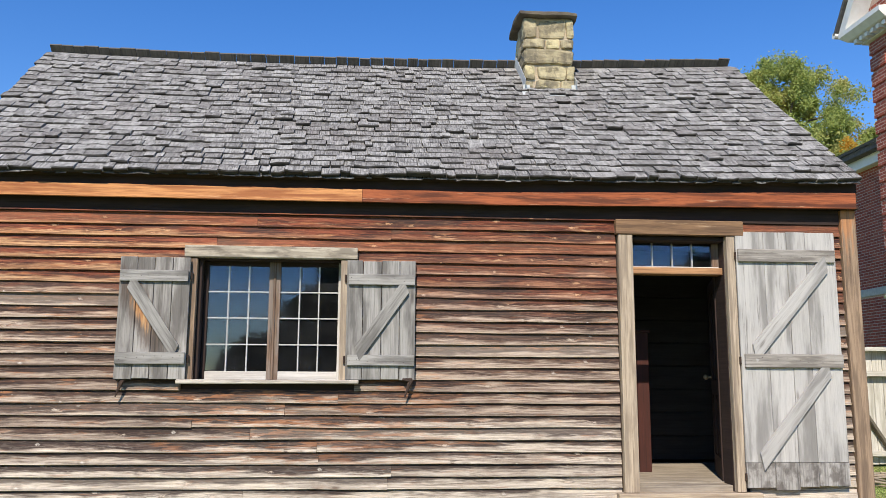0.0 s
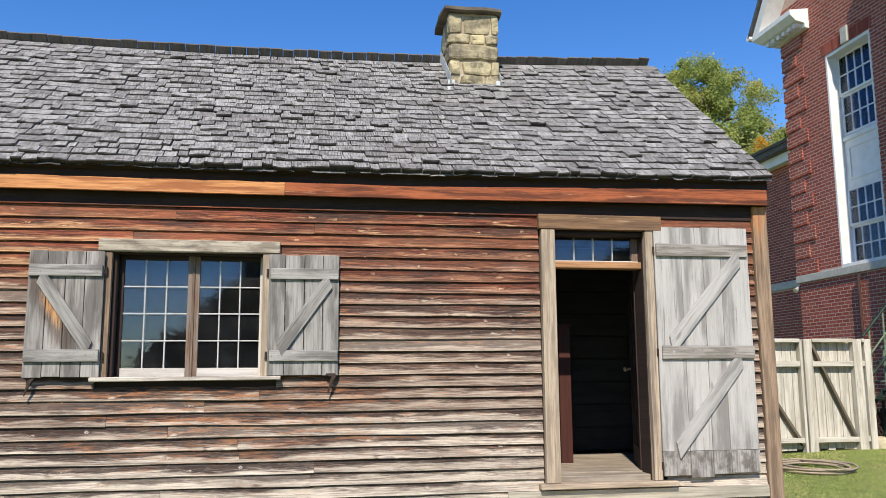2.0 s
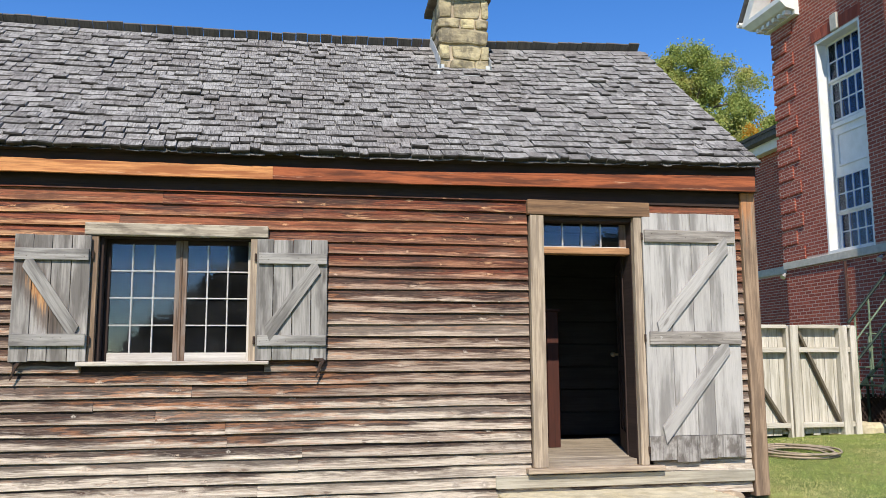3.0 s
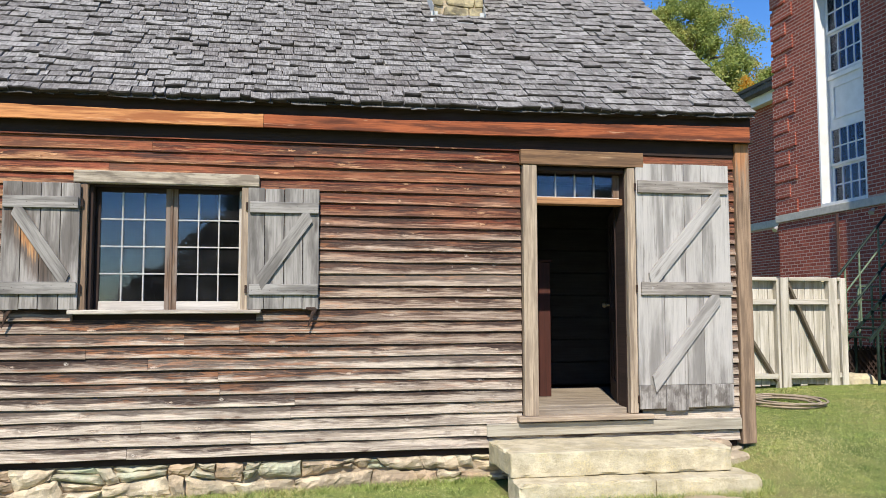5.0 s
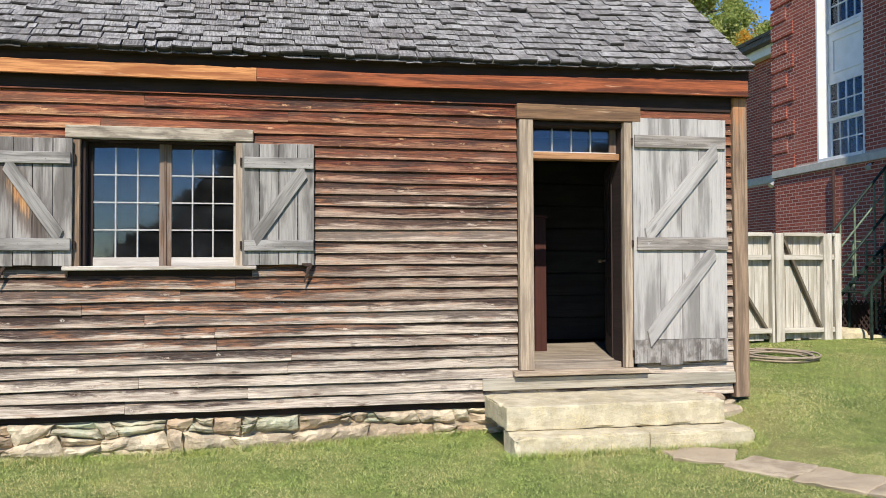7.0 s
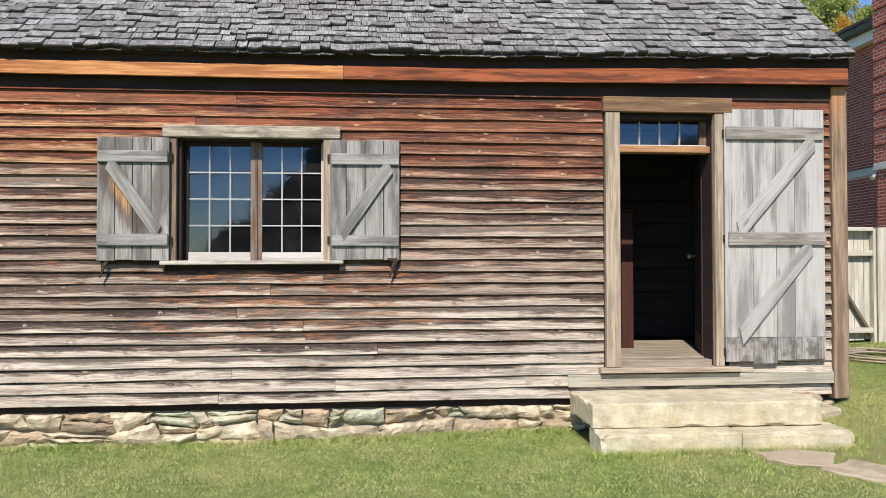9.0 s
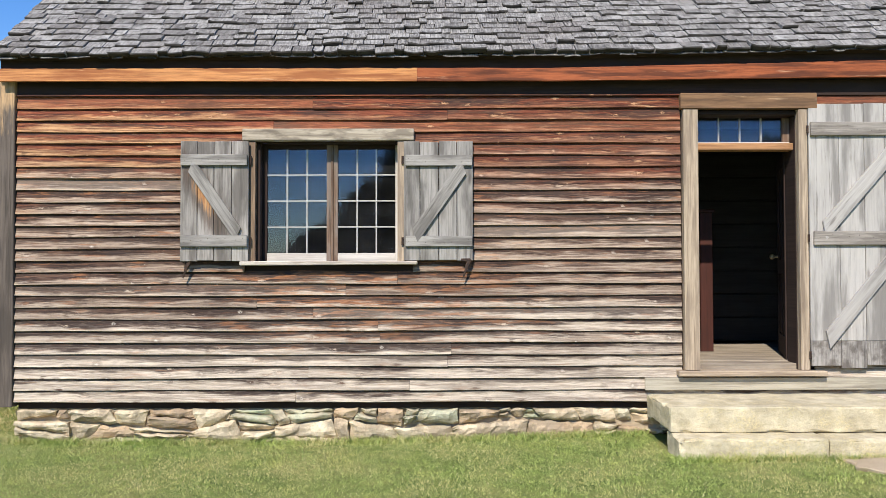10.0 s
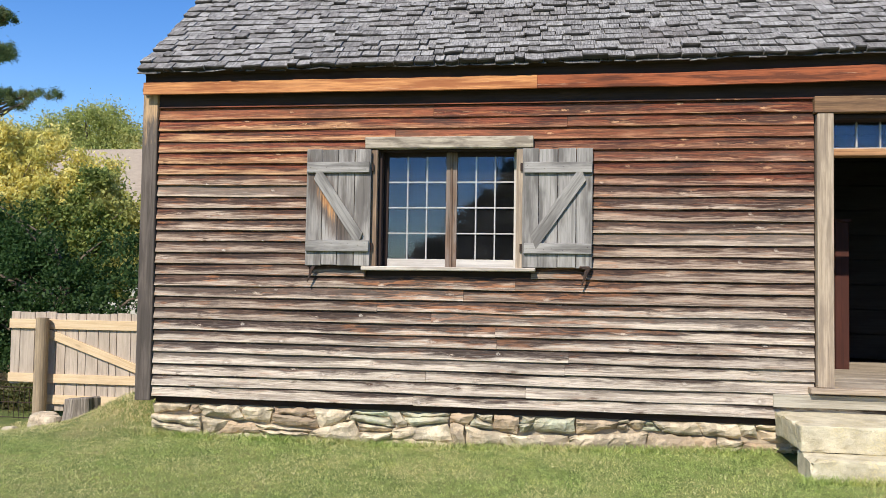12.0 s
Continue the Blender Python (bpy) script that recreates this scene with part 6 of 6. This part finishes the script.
def build_gate():
    y = 2.6
    gate = empty("plank_gate", -8.5, y, -0.2, "grey plank gate with fresh pine rails and diagonal brace", "gate")
    loc = Matrix.Translation((8.5, -y, 0.2))
    edges = (-9.44, -9.305, -9.095, -8.94, -8.787, -8.65, -8.47, -8.36, -8.187, -8.03, -7.93, -7.733, -7.60, -7.45, -7.30)
    for a, b in zip(edges, edges[1:]):
        plank("board", (a + 0.004, y, (0.12 if b < -8.93 else -0.22) + rnd.uniform(-0.02, 0.02)), (b - 0.004, y + 0.022, 1.06 + rnd.uniform(-0.012, 0.012)), 2, GATEWOOD, gate, turn=loc, bevel=0.002)
    for z0, z1, x0 in ((0.845, 0.97, -9.44), (0.14, 0.255, -9.44), (-0.14, -0.02, -8.92)):
        plank("rail", (x0, y - 0.035, z0), (-7.3, y - 0.002, z1), 0, NEWWOOD, gate, "fresh pale pine rail", turn=loc, bevel=0.003)
    way = Vector((1.30, 0, -0.45))
    m = loc @ Matrix.Translation((-8.92, y - 0.002, 0.80)) @ Matrix.Rotation(-math.atan2(way.z, way.x), 4, "Y")
    plank("brace", (0, -0.033, -0.055), (way.length, 0, 0.055), 0, NEWWOOD, gate, "fresh pale pine brace", turn=m, bevel=0.003)
    bm = bmesh.new()
    rod(bm, (0, 0, -0.6), (0.01, 0, 1.345), 0.088, 0.080, 18)
    uv = bm.loops.layers.uv.verify()
    for f in bm.faces:
        for l in f.loops:
            l[uv].uv = (l.vert.co.z, math.atan2(l.vert.co.y, l.vert.co.x) * 0.09)
    pole = mesh_ob("round_gate_post", bm, POLE)
    pole.location = (-8.905, 2.462, -0.35)
    tagged(pole, "round brown treated timber gate post", "post")
    # a sawn stump: fluted bark, a flat top, spreading at the foot
    bm = bmesh.new()
    uv = bm.loops.layers.uv.verify()
    rings = []
    for z, wide in ((-0.2, 1.25), (-0.05, 1.12), (0.08, 1.0), (0.2, 0.96), (0.215, 0.90)):
        ring = []
        for i in range(28):
            a = 2 * math.pi * i / 28
            k = wide * (0.19 + 0.016 * math.sin(a * 7) + 0.02 * noise.noise(Vector((math.cos(a) * 2, math.sin(a) * 2, z * 2))))
            ring.append(bm.verts.new((math.cos(a) * k, math.sin(a) * k, z + 0.02 * math.cos(a + 0.6) * (z > 0.1))))
        rings.append(ring)
    for lower, upper in zip(rings, rings[1:]):
        for i in range(28):
            bm.faces.new((lower[i], lower[(i + 1) % 28], upper[(i + 1) % 28], upper[i]))
    bm.faces.new(rings[-1])
    bm.faces.new(list(reversed(rings[0])))
    for f in bm.faces:
        for l in f.loops:
            l[uv].uv = (l.vert.co.z, math.atan2(l.vert.co.y, l.vert.co.x) * 0.19)
    st = mesh_ob("tree_stump", bm, STUMPWOOD)
    st.location = (-7.86, 1.75, ground_z(-7.86, 1.75) + 0.08)
    tagged(st, "old grey sawn tree stump in the grass", "stump")
    for x, yy, s, k in ((-8.35, 1.75, 0.16, 62), (-8.18, 1.62, 0.12, 63), (-8.30, 1.05, 0.075, 64)):
        bm = bmesh.new()
        rock(bm, (-s, -s, -s), (s, s * 0.8, s * 0.9), random.Random(k), 3, 0.6, 0.02)
        st = mesh_ob("loose_stone", bm, FOUND)
        st.location = (x, yy, ground_z(x, yy) + s * 0.6)
        tagged(st, "pale sandstone lying in the grass by the gate", "stone", "loose stones")
    # low wire fence beyond the post
    wire = empty("wire_fence", -9.65, 2.62, -0.36, "low dark wire fence beyond the gate post", "fence")
    for i in range(26):
        bm = bmesh.new()
        rod(bm, (-1.3 + 0.075 * i, 0, 0), (-1.3 + 0.075 * i, 0, 0.42), 0.004, 0.004, 5)
        part("upright_wire", bm, IRON, wire)
    for z in (0.02, 0.22, 0.42):
        bm = bmesh.new()
        rod(bm, (-1.3, 0, z), (0.7, 0, z), 0.006, 0.006, 5)
        part("line_wire", bm, IRON, wire)


build_gate()


# ---- trees and shrubs ----
def foliage(name, blobs, count, clumps, size, spread, seed, material, parent, long=1.6, droop=0.0):
    """Many small leaves in clumps that fill the given blobs unevenly."""
    g = np.random.default_rng(seed)
    vol = np.array([b[1][0] * b[1][1] * b[1][2] for b in blobs], float)
    pick = g.choice(len(blobs), clumps, p=vol / vol.sum())
    way = g.normal(size=(clumps, 3))
    way /= np.linalg.norm(way, axis=1)[:, None]
    rad = g.uniform(0.25, 1.0, clumps) ** 0.45
    mid = np.array([b[0] for b in blobs], float)[pick] + way * np.array([b[1] for b in blobs], float)[pick] * rad[:, None]
    each = g.integers(0, clumps, count)
    at = mid[each] + g.normal(size=(count, 3)) * spread * g.uniform(0.6, 1.4, clumps)[each][:, None]
    a = g.normal(size=(count, 3))
    a[:, 2] -= droop
    a /= np.linalg.norm(a, axis=1)[:, None]
    b = np.cross(a, g.normal(size=(count, 3)))
    b /= np.linalg.norm(b, axis=1)[:, None] + 1e-9
    s = size * g.uniform(0.6, 1.3, count)[:, None]
    verts = np.stack([at - a * s * long / 2, at + b * s / 2 - a * s * 0.1, at + a * s * long / 2, at - b * s / 2 - a * s * 0.1], 1).reshape(-1, 3)
    me = bpy.data.meshes.new(name)
    me.vertices.add(len(verts))
    me.vertices.foreach_set("co", verts.ravel())
    me.loops.add(4 * count)
    me.loops.foreach_set("vertex_index", np.arange(4 * count))
    me.polygons.add(count)
    me.polygons.foreach_set("loop_start", np.arange(count) * 4)
    me.update(calc_edges=True)
    me.materials.append(material)
    ob = new(name, me)
    ob.parent = parent
    return mid


def tree(name, x, y, trunk, height, blobs, count, clumps, size, spread, seed, material, label, category="tree", group="", long=1.6, droop=0.0):
    z = ground_z(x, y)
    base = empty(name, x, y, z, label, category, group)
    mid = foliage("crown", blobs, count, clumps, size, spread, seed, material, base, long, droop)
    r = random.Random(seed)
    bm = bmesh.new()
    p, q = Vector((0, 0, -0.2)), trunk
    for i in range(5):
        n = Vector((r.uniform(-0.12, 0.12) * trunk * 3, r.uniform(-0.12, 0.12) * trunk * 3, height * (i + 1) / 5))
        rod(bm, p, n, q, q * 0.8, 9)
        p, q = n, q * 0.8
    part("trunk", bm, BARK, base)
    bm = bmesh.new()
    for c in mid[:: max(1, len(mid) // 40)]:
        c = Vector(c)
        low = Vector((0, 0, max(0.2 * height, min(c.z - 0.5 * c.xy.length, height * 0.98))))
        bend = low.lerp(c, 0.5) + Vector((r.uniform(-0.2, 0.2), r.uniform(-0.2, 0.2), 0.12 * c.xy.length))
        rod(bm, low, bend, trunk * 0.32, trunk * 0.2, 6)
        rod(bm, bend, c, trunk * 0.2, trunk * 0.06, 5)
    part("limbs", bm, BARK, base)["kind"] = "stuff"
    return base


BARK = stone("grey_brown_bark", (0.16, 0.125, 0.095), (0.09, 0.07, 0.055), (0.20, 0.16, 0.12))
MAPLE = leaf("yellow_green_leaves", (0.23, 0.30, 0.08), (0.45, 0.49, 0.155), (0.52, 0.49, 0.17))
DARKLEAF = leaf("dark_evergreen_leaves", (0.026, 0.062, 0.02), (0.085, 0.15, 0.042), (0.05, 0.105, 0.03))
YELLOW = leaf("autumn_yellow_leaves", (0.60, 0.54, 0.15), (0.90, 0.80, 0.30), (0.46, 0.46, 0.12))
OLIVE = leaf("olive_autumn_leaves", (0.28, 0.33, 0.09), (0.52, 0.54, 0.19), (0.56, 0.50, 0.19))
SHRUB = leaf("green_shrub_leaves", (0.08, 0.14, 0.03), (0.36, 0.40, 0.11), (0.46, 0.44, 0.14))
NEEDLE = leaf("pine_needles", (0.07, 0.13, 0.06), (0.19, 0.25, 0.10), (0.26, 0.24, 0.10))
ORANGE = leaf("orange_leaves", (0.62, 0.30, 0.03), (0.70, 0.40, 0.06), (0.55, 0.25, 0.03))
DRYLEAF = leaf("dry_brown_leaves", (0.13, 0.10, 0.055), (0.30, 0.24, 0.14), (0.16, 0.17, 0.06))
# Leaf green taken near black: the backlit side's shade is in it.
REFLECT = leaf("backlit_dark_leaves", (0.018, 0.03, 0.014), (0.04, 0.06, 0.024), (0.03, 0.045, 0.02))

maple = tree("maple_tree", 15.3, 25.8, 0.3, 12.0, [((-2.0, 0, 13.5), (1.2, 1.2, 1.3)), ((-0.2, 0, 14.1), (1.6, 1.4, 1.2)), ((1.7, 0.2, 13.7), (1.15, 1.2, 1.1)), ((2.7, 0.2, 12.9), (0.9, 1.0, 0.9)), ((0.7, 0, 12.2), (1.8, 1.5, 1.2)), ((-1.6, 0, 11.7), (1.6, 1.5, 1.4)), ((3.4, 0.4, 11.2), (1.2, 1.2, 1.25)), ((0.8, 0, 10.4), (2.8, 2.2, 1.4)), ((0.6, 0, 8.0), (3.6, 2.8, 2.0))], 280000, 600, 0.072, 0.18, 31, MAPLE, "tall maple with green leaves turning yellow behind the roofs")
foliage("orange_leaves", [((1.15, -2.6, 10.75), (0.22, 0.2, 0.14))], 200, 5, 0.07, 0.13, 33, ORANGE, maple)
tree("evergreen_hedge", -10.3, 5.2, 0.12, 2.0, [((0.9, 0, 1.15), (1.5, 0.9, 1.45)), ((-0.7, 0, 1.2), (1.5, 1.0, 1.5)), ((-2.4, 0, 1.2), (1.6, 1.0, 1.55)), ((2.3, 0.3, 0.8), (1.2, 0.8, 1.0)), ((-1.2, -0.3, 0.25), (2.6, 0.5, 0.45)), ((-1.7, 0, 2.4), (1.3, 0.8, 0.95))], 95000, 950, 0.042, 0.10, 41, DARKLEAF, "dense dark evergreen hedge behind the plank gate", "hedge")
tree("low_undergrowth", -10.9, 3.5, 0.03, 0.4, [((0, 0, 0.25), (1.3, 0.4, 0.32)), ((1.3, 0, 0.2), (0.7, 0.35, 0.3))], 16000, 160, 0.03, 0.07, 44, DRYLEAF, "low brown undergrowth behind the wire fence", "shrub")
tree("yellow_shrub", -12.6, 7.2, 0.1, 2.6, [((-0.3, 0, 4.2), (0.6, 0.5, 0.75)), ((-1.5, 0, 4.3), (1.0, 0.8, 0.95)), ((0.55, 0.1, 3.95), (0.35, 0.4, 0.85)), ((1.1, 0.1, 3.55), (0.4, 0.4, 0.85)), ((1.75, 0.1, 3.5), (0.3, 0.4, 0.85)), ((0.2, 0, 3.0), (2.2, 0.7, 0.9))], 80000, 760, 0.040, 0.085, 43, YELLOW, "tall shrub with bright yellow autumn leaves", "shrub", long=2.6, droop=-0.6)
tree("green_shrub", -10.7, 6.4, 0.06, 2.2, [((0.15, 0, 3.05), (0.32, 0.4, 0.95)), ((-0.6, 0, 2.75), (0.6, 0.4, 0.8)), ((0.9, 0.1, 2.7), (0.75, 0.4, 0.75)), ((0.1, 0, 2.2), (1.5, 0.5, 0.8)), ((-1.8, 0, 2.5), (1.0, 0.5, 0.8))], 52000, 420, 0.048, 0.075, 45, SHRUB, "leafy green shrub rising above the hedge", "shrub")
tree("far_tree", -25.6, 31.0, 0.35, 7.0, [((0.3, 0, 9.2), (1.7, 1.6, 1.25)), ((-2.3, 0.5, 8.9), (1.7, 1.6, 1.1)), ((1.9, 0, 8.3), (1.3, 1.5, 1.2)), ((-3.8, 0, 8.2), (1.4, 1.5, 1.1)), ((0, 0, 7.6), (4.2, 2.0, 1.2)), ((4.0, 0, 7.4), (1.6, 1.5, 1.2))], 110000, 560, 0.075, 0.27, 47, OLIVE, "distant broad tree in olive autumn leaf")
tree("pine_tree", -18.4, 12.6, 0.28, 11.0, [((1.1, -0.6, 7.75), (1.2, 0.4, 0.28)), ((0.9, -0.6, 8.7), (1.4, 0.5, 0.25)), ((0.8, -0.6, 9.6), (1.5, 0.5, 0.25)), ((1.5, -0.6, 6.65), (1.0, 0.4, 0.18)), ((2.9, -0.6, 6.62), (0.65, 0.3, 0.12)), ((2.3, -0.6, 6.4), (0.5, 0.3, 0.10))], 70000, 300, 0.014, 0.055, 49, NEEDLE, "tall pine with tufted needle branches", long=6.5)
for k, (x, y, blobs) in enumerate((
    (-0.5, -33.0, [((0, 0, 6.0), (4.8, 3.0, 2.8)), ((-4.3, 0, 4.1), (2.6, 2.0, 1.8)), ((2.5, 0, 3.4), (4.0, 2.6, 2.6)), ((-2.0, 0, 2.6), (4.0, 2.0, 2.2))]),
    (-7.6, -34.0, [((0, 0, 2.0), (2.1, 1.4, 1.5)), ((1.4, 0, 1.6), (1.6, 1.2, 1.4))]),
    (16.5, -34.0, [((0, 0, 6.0), (3.8, 2.6, 2.2)), ((-2.2, 0, 4.2), (3.0, 2.4, 2.4)), ((2.2, 0, 4.0), (3.4, 2.4, 2.4))]),
)):
    tree("shade_tree", x, y, 0.35, 5.0 if k != 1 else 2.0, blobs, 180000, 1300, 0.13, 0.26, 60 + k, REFLECT, "broad green shade tree across the lawn", "tree", "shade trees")


# a far cottage roof above the shrubs
def far_cottage():
    base = empty("far_cottage", -16.5, 22.0, -0.2, "distant cottage with a pale weathered roof behind shrubs", "house")
    plank("wall", (-7.0, -1.6, 0), (3.5, 6.8, 3.4), 0, CONCRETE, base)
    bm = bmesh.new()
    pts = [(x, y, z) for y, z in ((-2.0, 3.5), (2.6, 7.1), (7.2, 3.5), (-2.0, 3.4), (7.2, 3.4)) for x in (-7.3, 3.8)]
    v = [bm.verts.new(p) for p in pts]
    for f in ((0, 1, 3, 2), (2, 3, 5, 4), (6, 7, 1, 0), (4, 5, 9, 8), (6, 8, 9, 7), (0, 2, 4, 8, 6), (1, 7, 9, 5, 3)):
        bm.faces.new([v[i] for i in f])
    bmesh.ops.recalc_face_normals(bm, faces=bm.faces)
    part("roof", bm, PALEROOF, base, "pale tan shingle roof")


PALEROOF = stone("pale_tan_roof", (0.40, 0.33, 0.25), (0.28, 0.23, 0.18), (0.35, 0.29, 0.225), False)
far_cottage()


# ---- grass blades ----
def grass_material():
    s = Shader("grass_blades")
    p = s.place()
    who = s.island()
    big = s.noise(p, 1.1, 5.0, 0.62)
    mid = s.noise(p, 3.2, 4.0, 0.6)
    col = s.mix(who, (0.175, 0.25, 0.056), (0.48, 0.57, 0.17))
    col = s.mix(s.math("MULTIPLY", s.step(big, 0.40, 0.58), s.step(who, 0.10, 0.70)), col, (0.60, 0.55, 0.245))
    gx, gy, gz = s.split(p)
    dry = s.math("MULTIPLY", s.step(gx, -5.9, -6.5), s.step(gy, -0.9, 0.3))
    col = s.mix(s.math("MULTIPLY", dry, s.step(who, 0.1, 0.5)), col, (0.66, 0.55, 0.28))
    col = s.mix(s.math("MULTIPLY", s.step(mid, 0.5, 0.7), 0.5), col, (0.50, 0.52, 0.15))
    dark = s.noise(p, 9.0, 4.0, 0.65)
    col = s.mix(s.math("MULTIPLY", s.step(dark, 0.52, 0.64), 0.65), col, (0.10, 0.19, 0.035))
    col = s.mix(s.step(who, 0.965, 0.98), col, (0.72, 0.64, 0.36))
    return s.done(col, 0.6)


def build_grass():
    g = np.random.default_rng(9)
    BLADE = grass_material()
    zones = ((-9.2, 2.9, -2.6, 0.08, 9000, 0.008, 0.022), (2.3, 7.3, -2.6, 4.75, 4600, 0.009, 0.025), (-9.2, -6.1, 0.0, 2.5, 4200, 0.015, 0.04), (-7.0, -6.22, 0.2, 1.2, 4500, 0.02, 0.055))
    parts = []
    for x0, x1, y0, y1, per, h0, h1 in zones:
        n = int((x1 - x0) * (y1 - y0) * per)
        parts.append(np.stack([g.uniform(x0, x1, n), g.uniform(y0, y1, n), g.uniform(h0, h1, n)], 1))
    # longer tufts along the foot of the wall, the steps and the posts
    n = 9000
    parts.append(np.stack([g.uniform(-6.3, -0.34, n), 0.04 - np.abs(g.normal(0, 0.06, n)), g.uniform(0.03, 0.085, n)], 1))
    n = 3000
    parts.append(np.stack([g.uniform(-0.4, 1.9, n), -1.03 - np.abs(g.normal(0, 0.04, n)), g.uniform(0.03, 0.09, n)], 1))
    n = 1200
    parts.append(np.stack([1.85 + np.abs(g.normal(0, 0.05, n)), g.uniform(-1.0, -0.2, n), g.uniform(0.04, 0.12, n)], 1))
    p = np.concatenate(parts)
    keep = ~((p[:, 0] > -0.33) & (p[:, 0] < 1.83) & (p[:, 1] > -1.0))
    for x, y, w, d in ((1.20, -1.30, 0.18, 0.2), (1.50, -1.74, 0.2, 0.2), (1.78, -2.20, 0.2, 0.2), (2.06, -2.66, 0.2, 0.2)):
        keep &= ~((np.abs(p[:, 0] - x) < w) & (np.abs(p[:, 1] - y) < d))
    keep &= ~((p[:, 0] > -6.1) & (p[:, 0] < 2.38) & (p[:, 1] > 0.09))
    p = p[keep]
    n = len(p)
    z = np.array([ground_z(a, b) for a, b in p[:, :2]]) - 0.004
    a = g.uniform(0, 2 * np.pi, n)
    w = g.uniform(0.0018, 0.0042, n)
    lean = g.normal(0, 0.7, (n, 2)) * p[:, 2:3]
    root = np.stack([p[:, 0], p[:, 1], z], 1)
    off = np.stack([np.cos(a) * w, np.sin(a) * w, 0 * a], 1)
    tip = root + np.stack([lean[:, 0], lean[:, 1], p[:, 2]], 1)
    verts = np.stack([root - off, root + off, tip], 1).reshape(-1, 3)
    me = bpy.data.meshes.new("grass")
    me.vertices.add(3 * n)
    me.vertices.foreach_set("co", verts.ravel())
    me.loops.add(3 * n)
    me.loops.foreach_set("vertex_index", np.arange(3 * n))
    me.polygons.add(n)
    me.polygons.foreach_set("loop_start", np.arange(n) * 3)
    me.update(calc_edges=True)
    me.materials.append(BLADE)
    tagged(new("grass", me), "short mown grass blades, green with dry straw", "grass", kind="stuff")


build_grass()
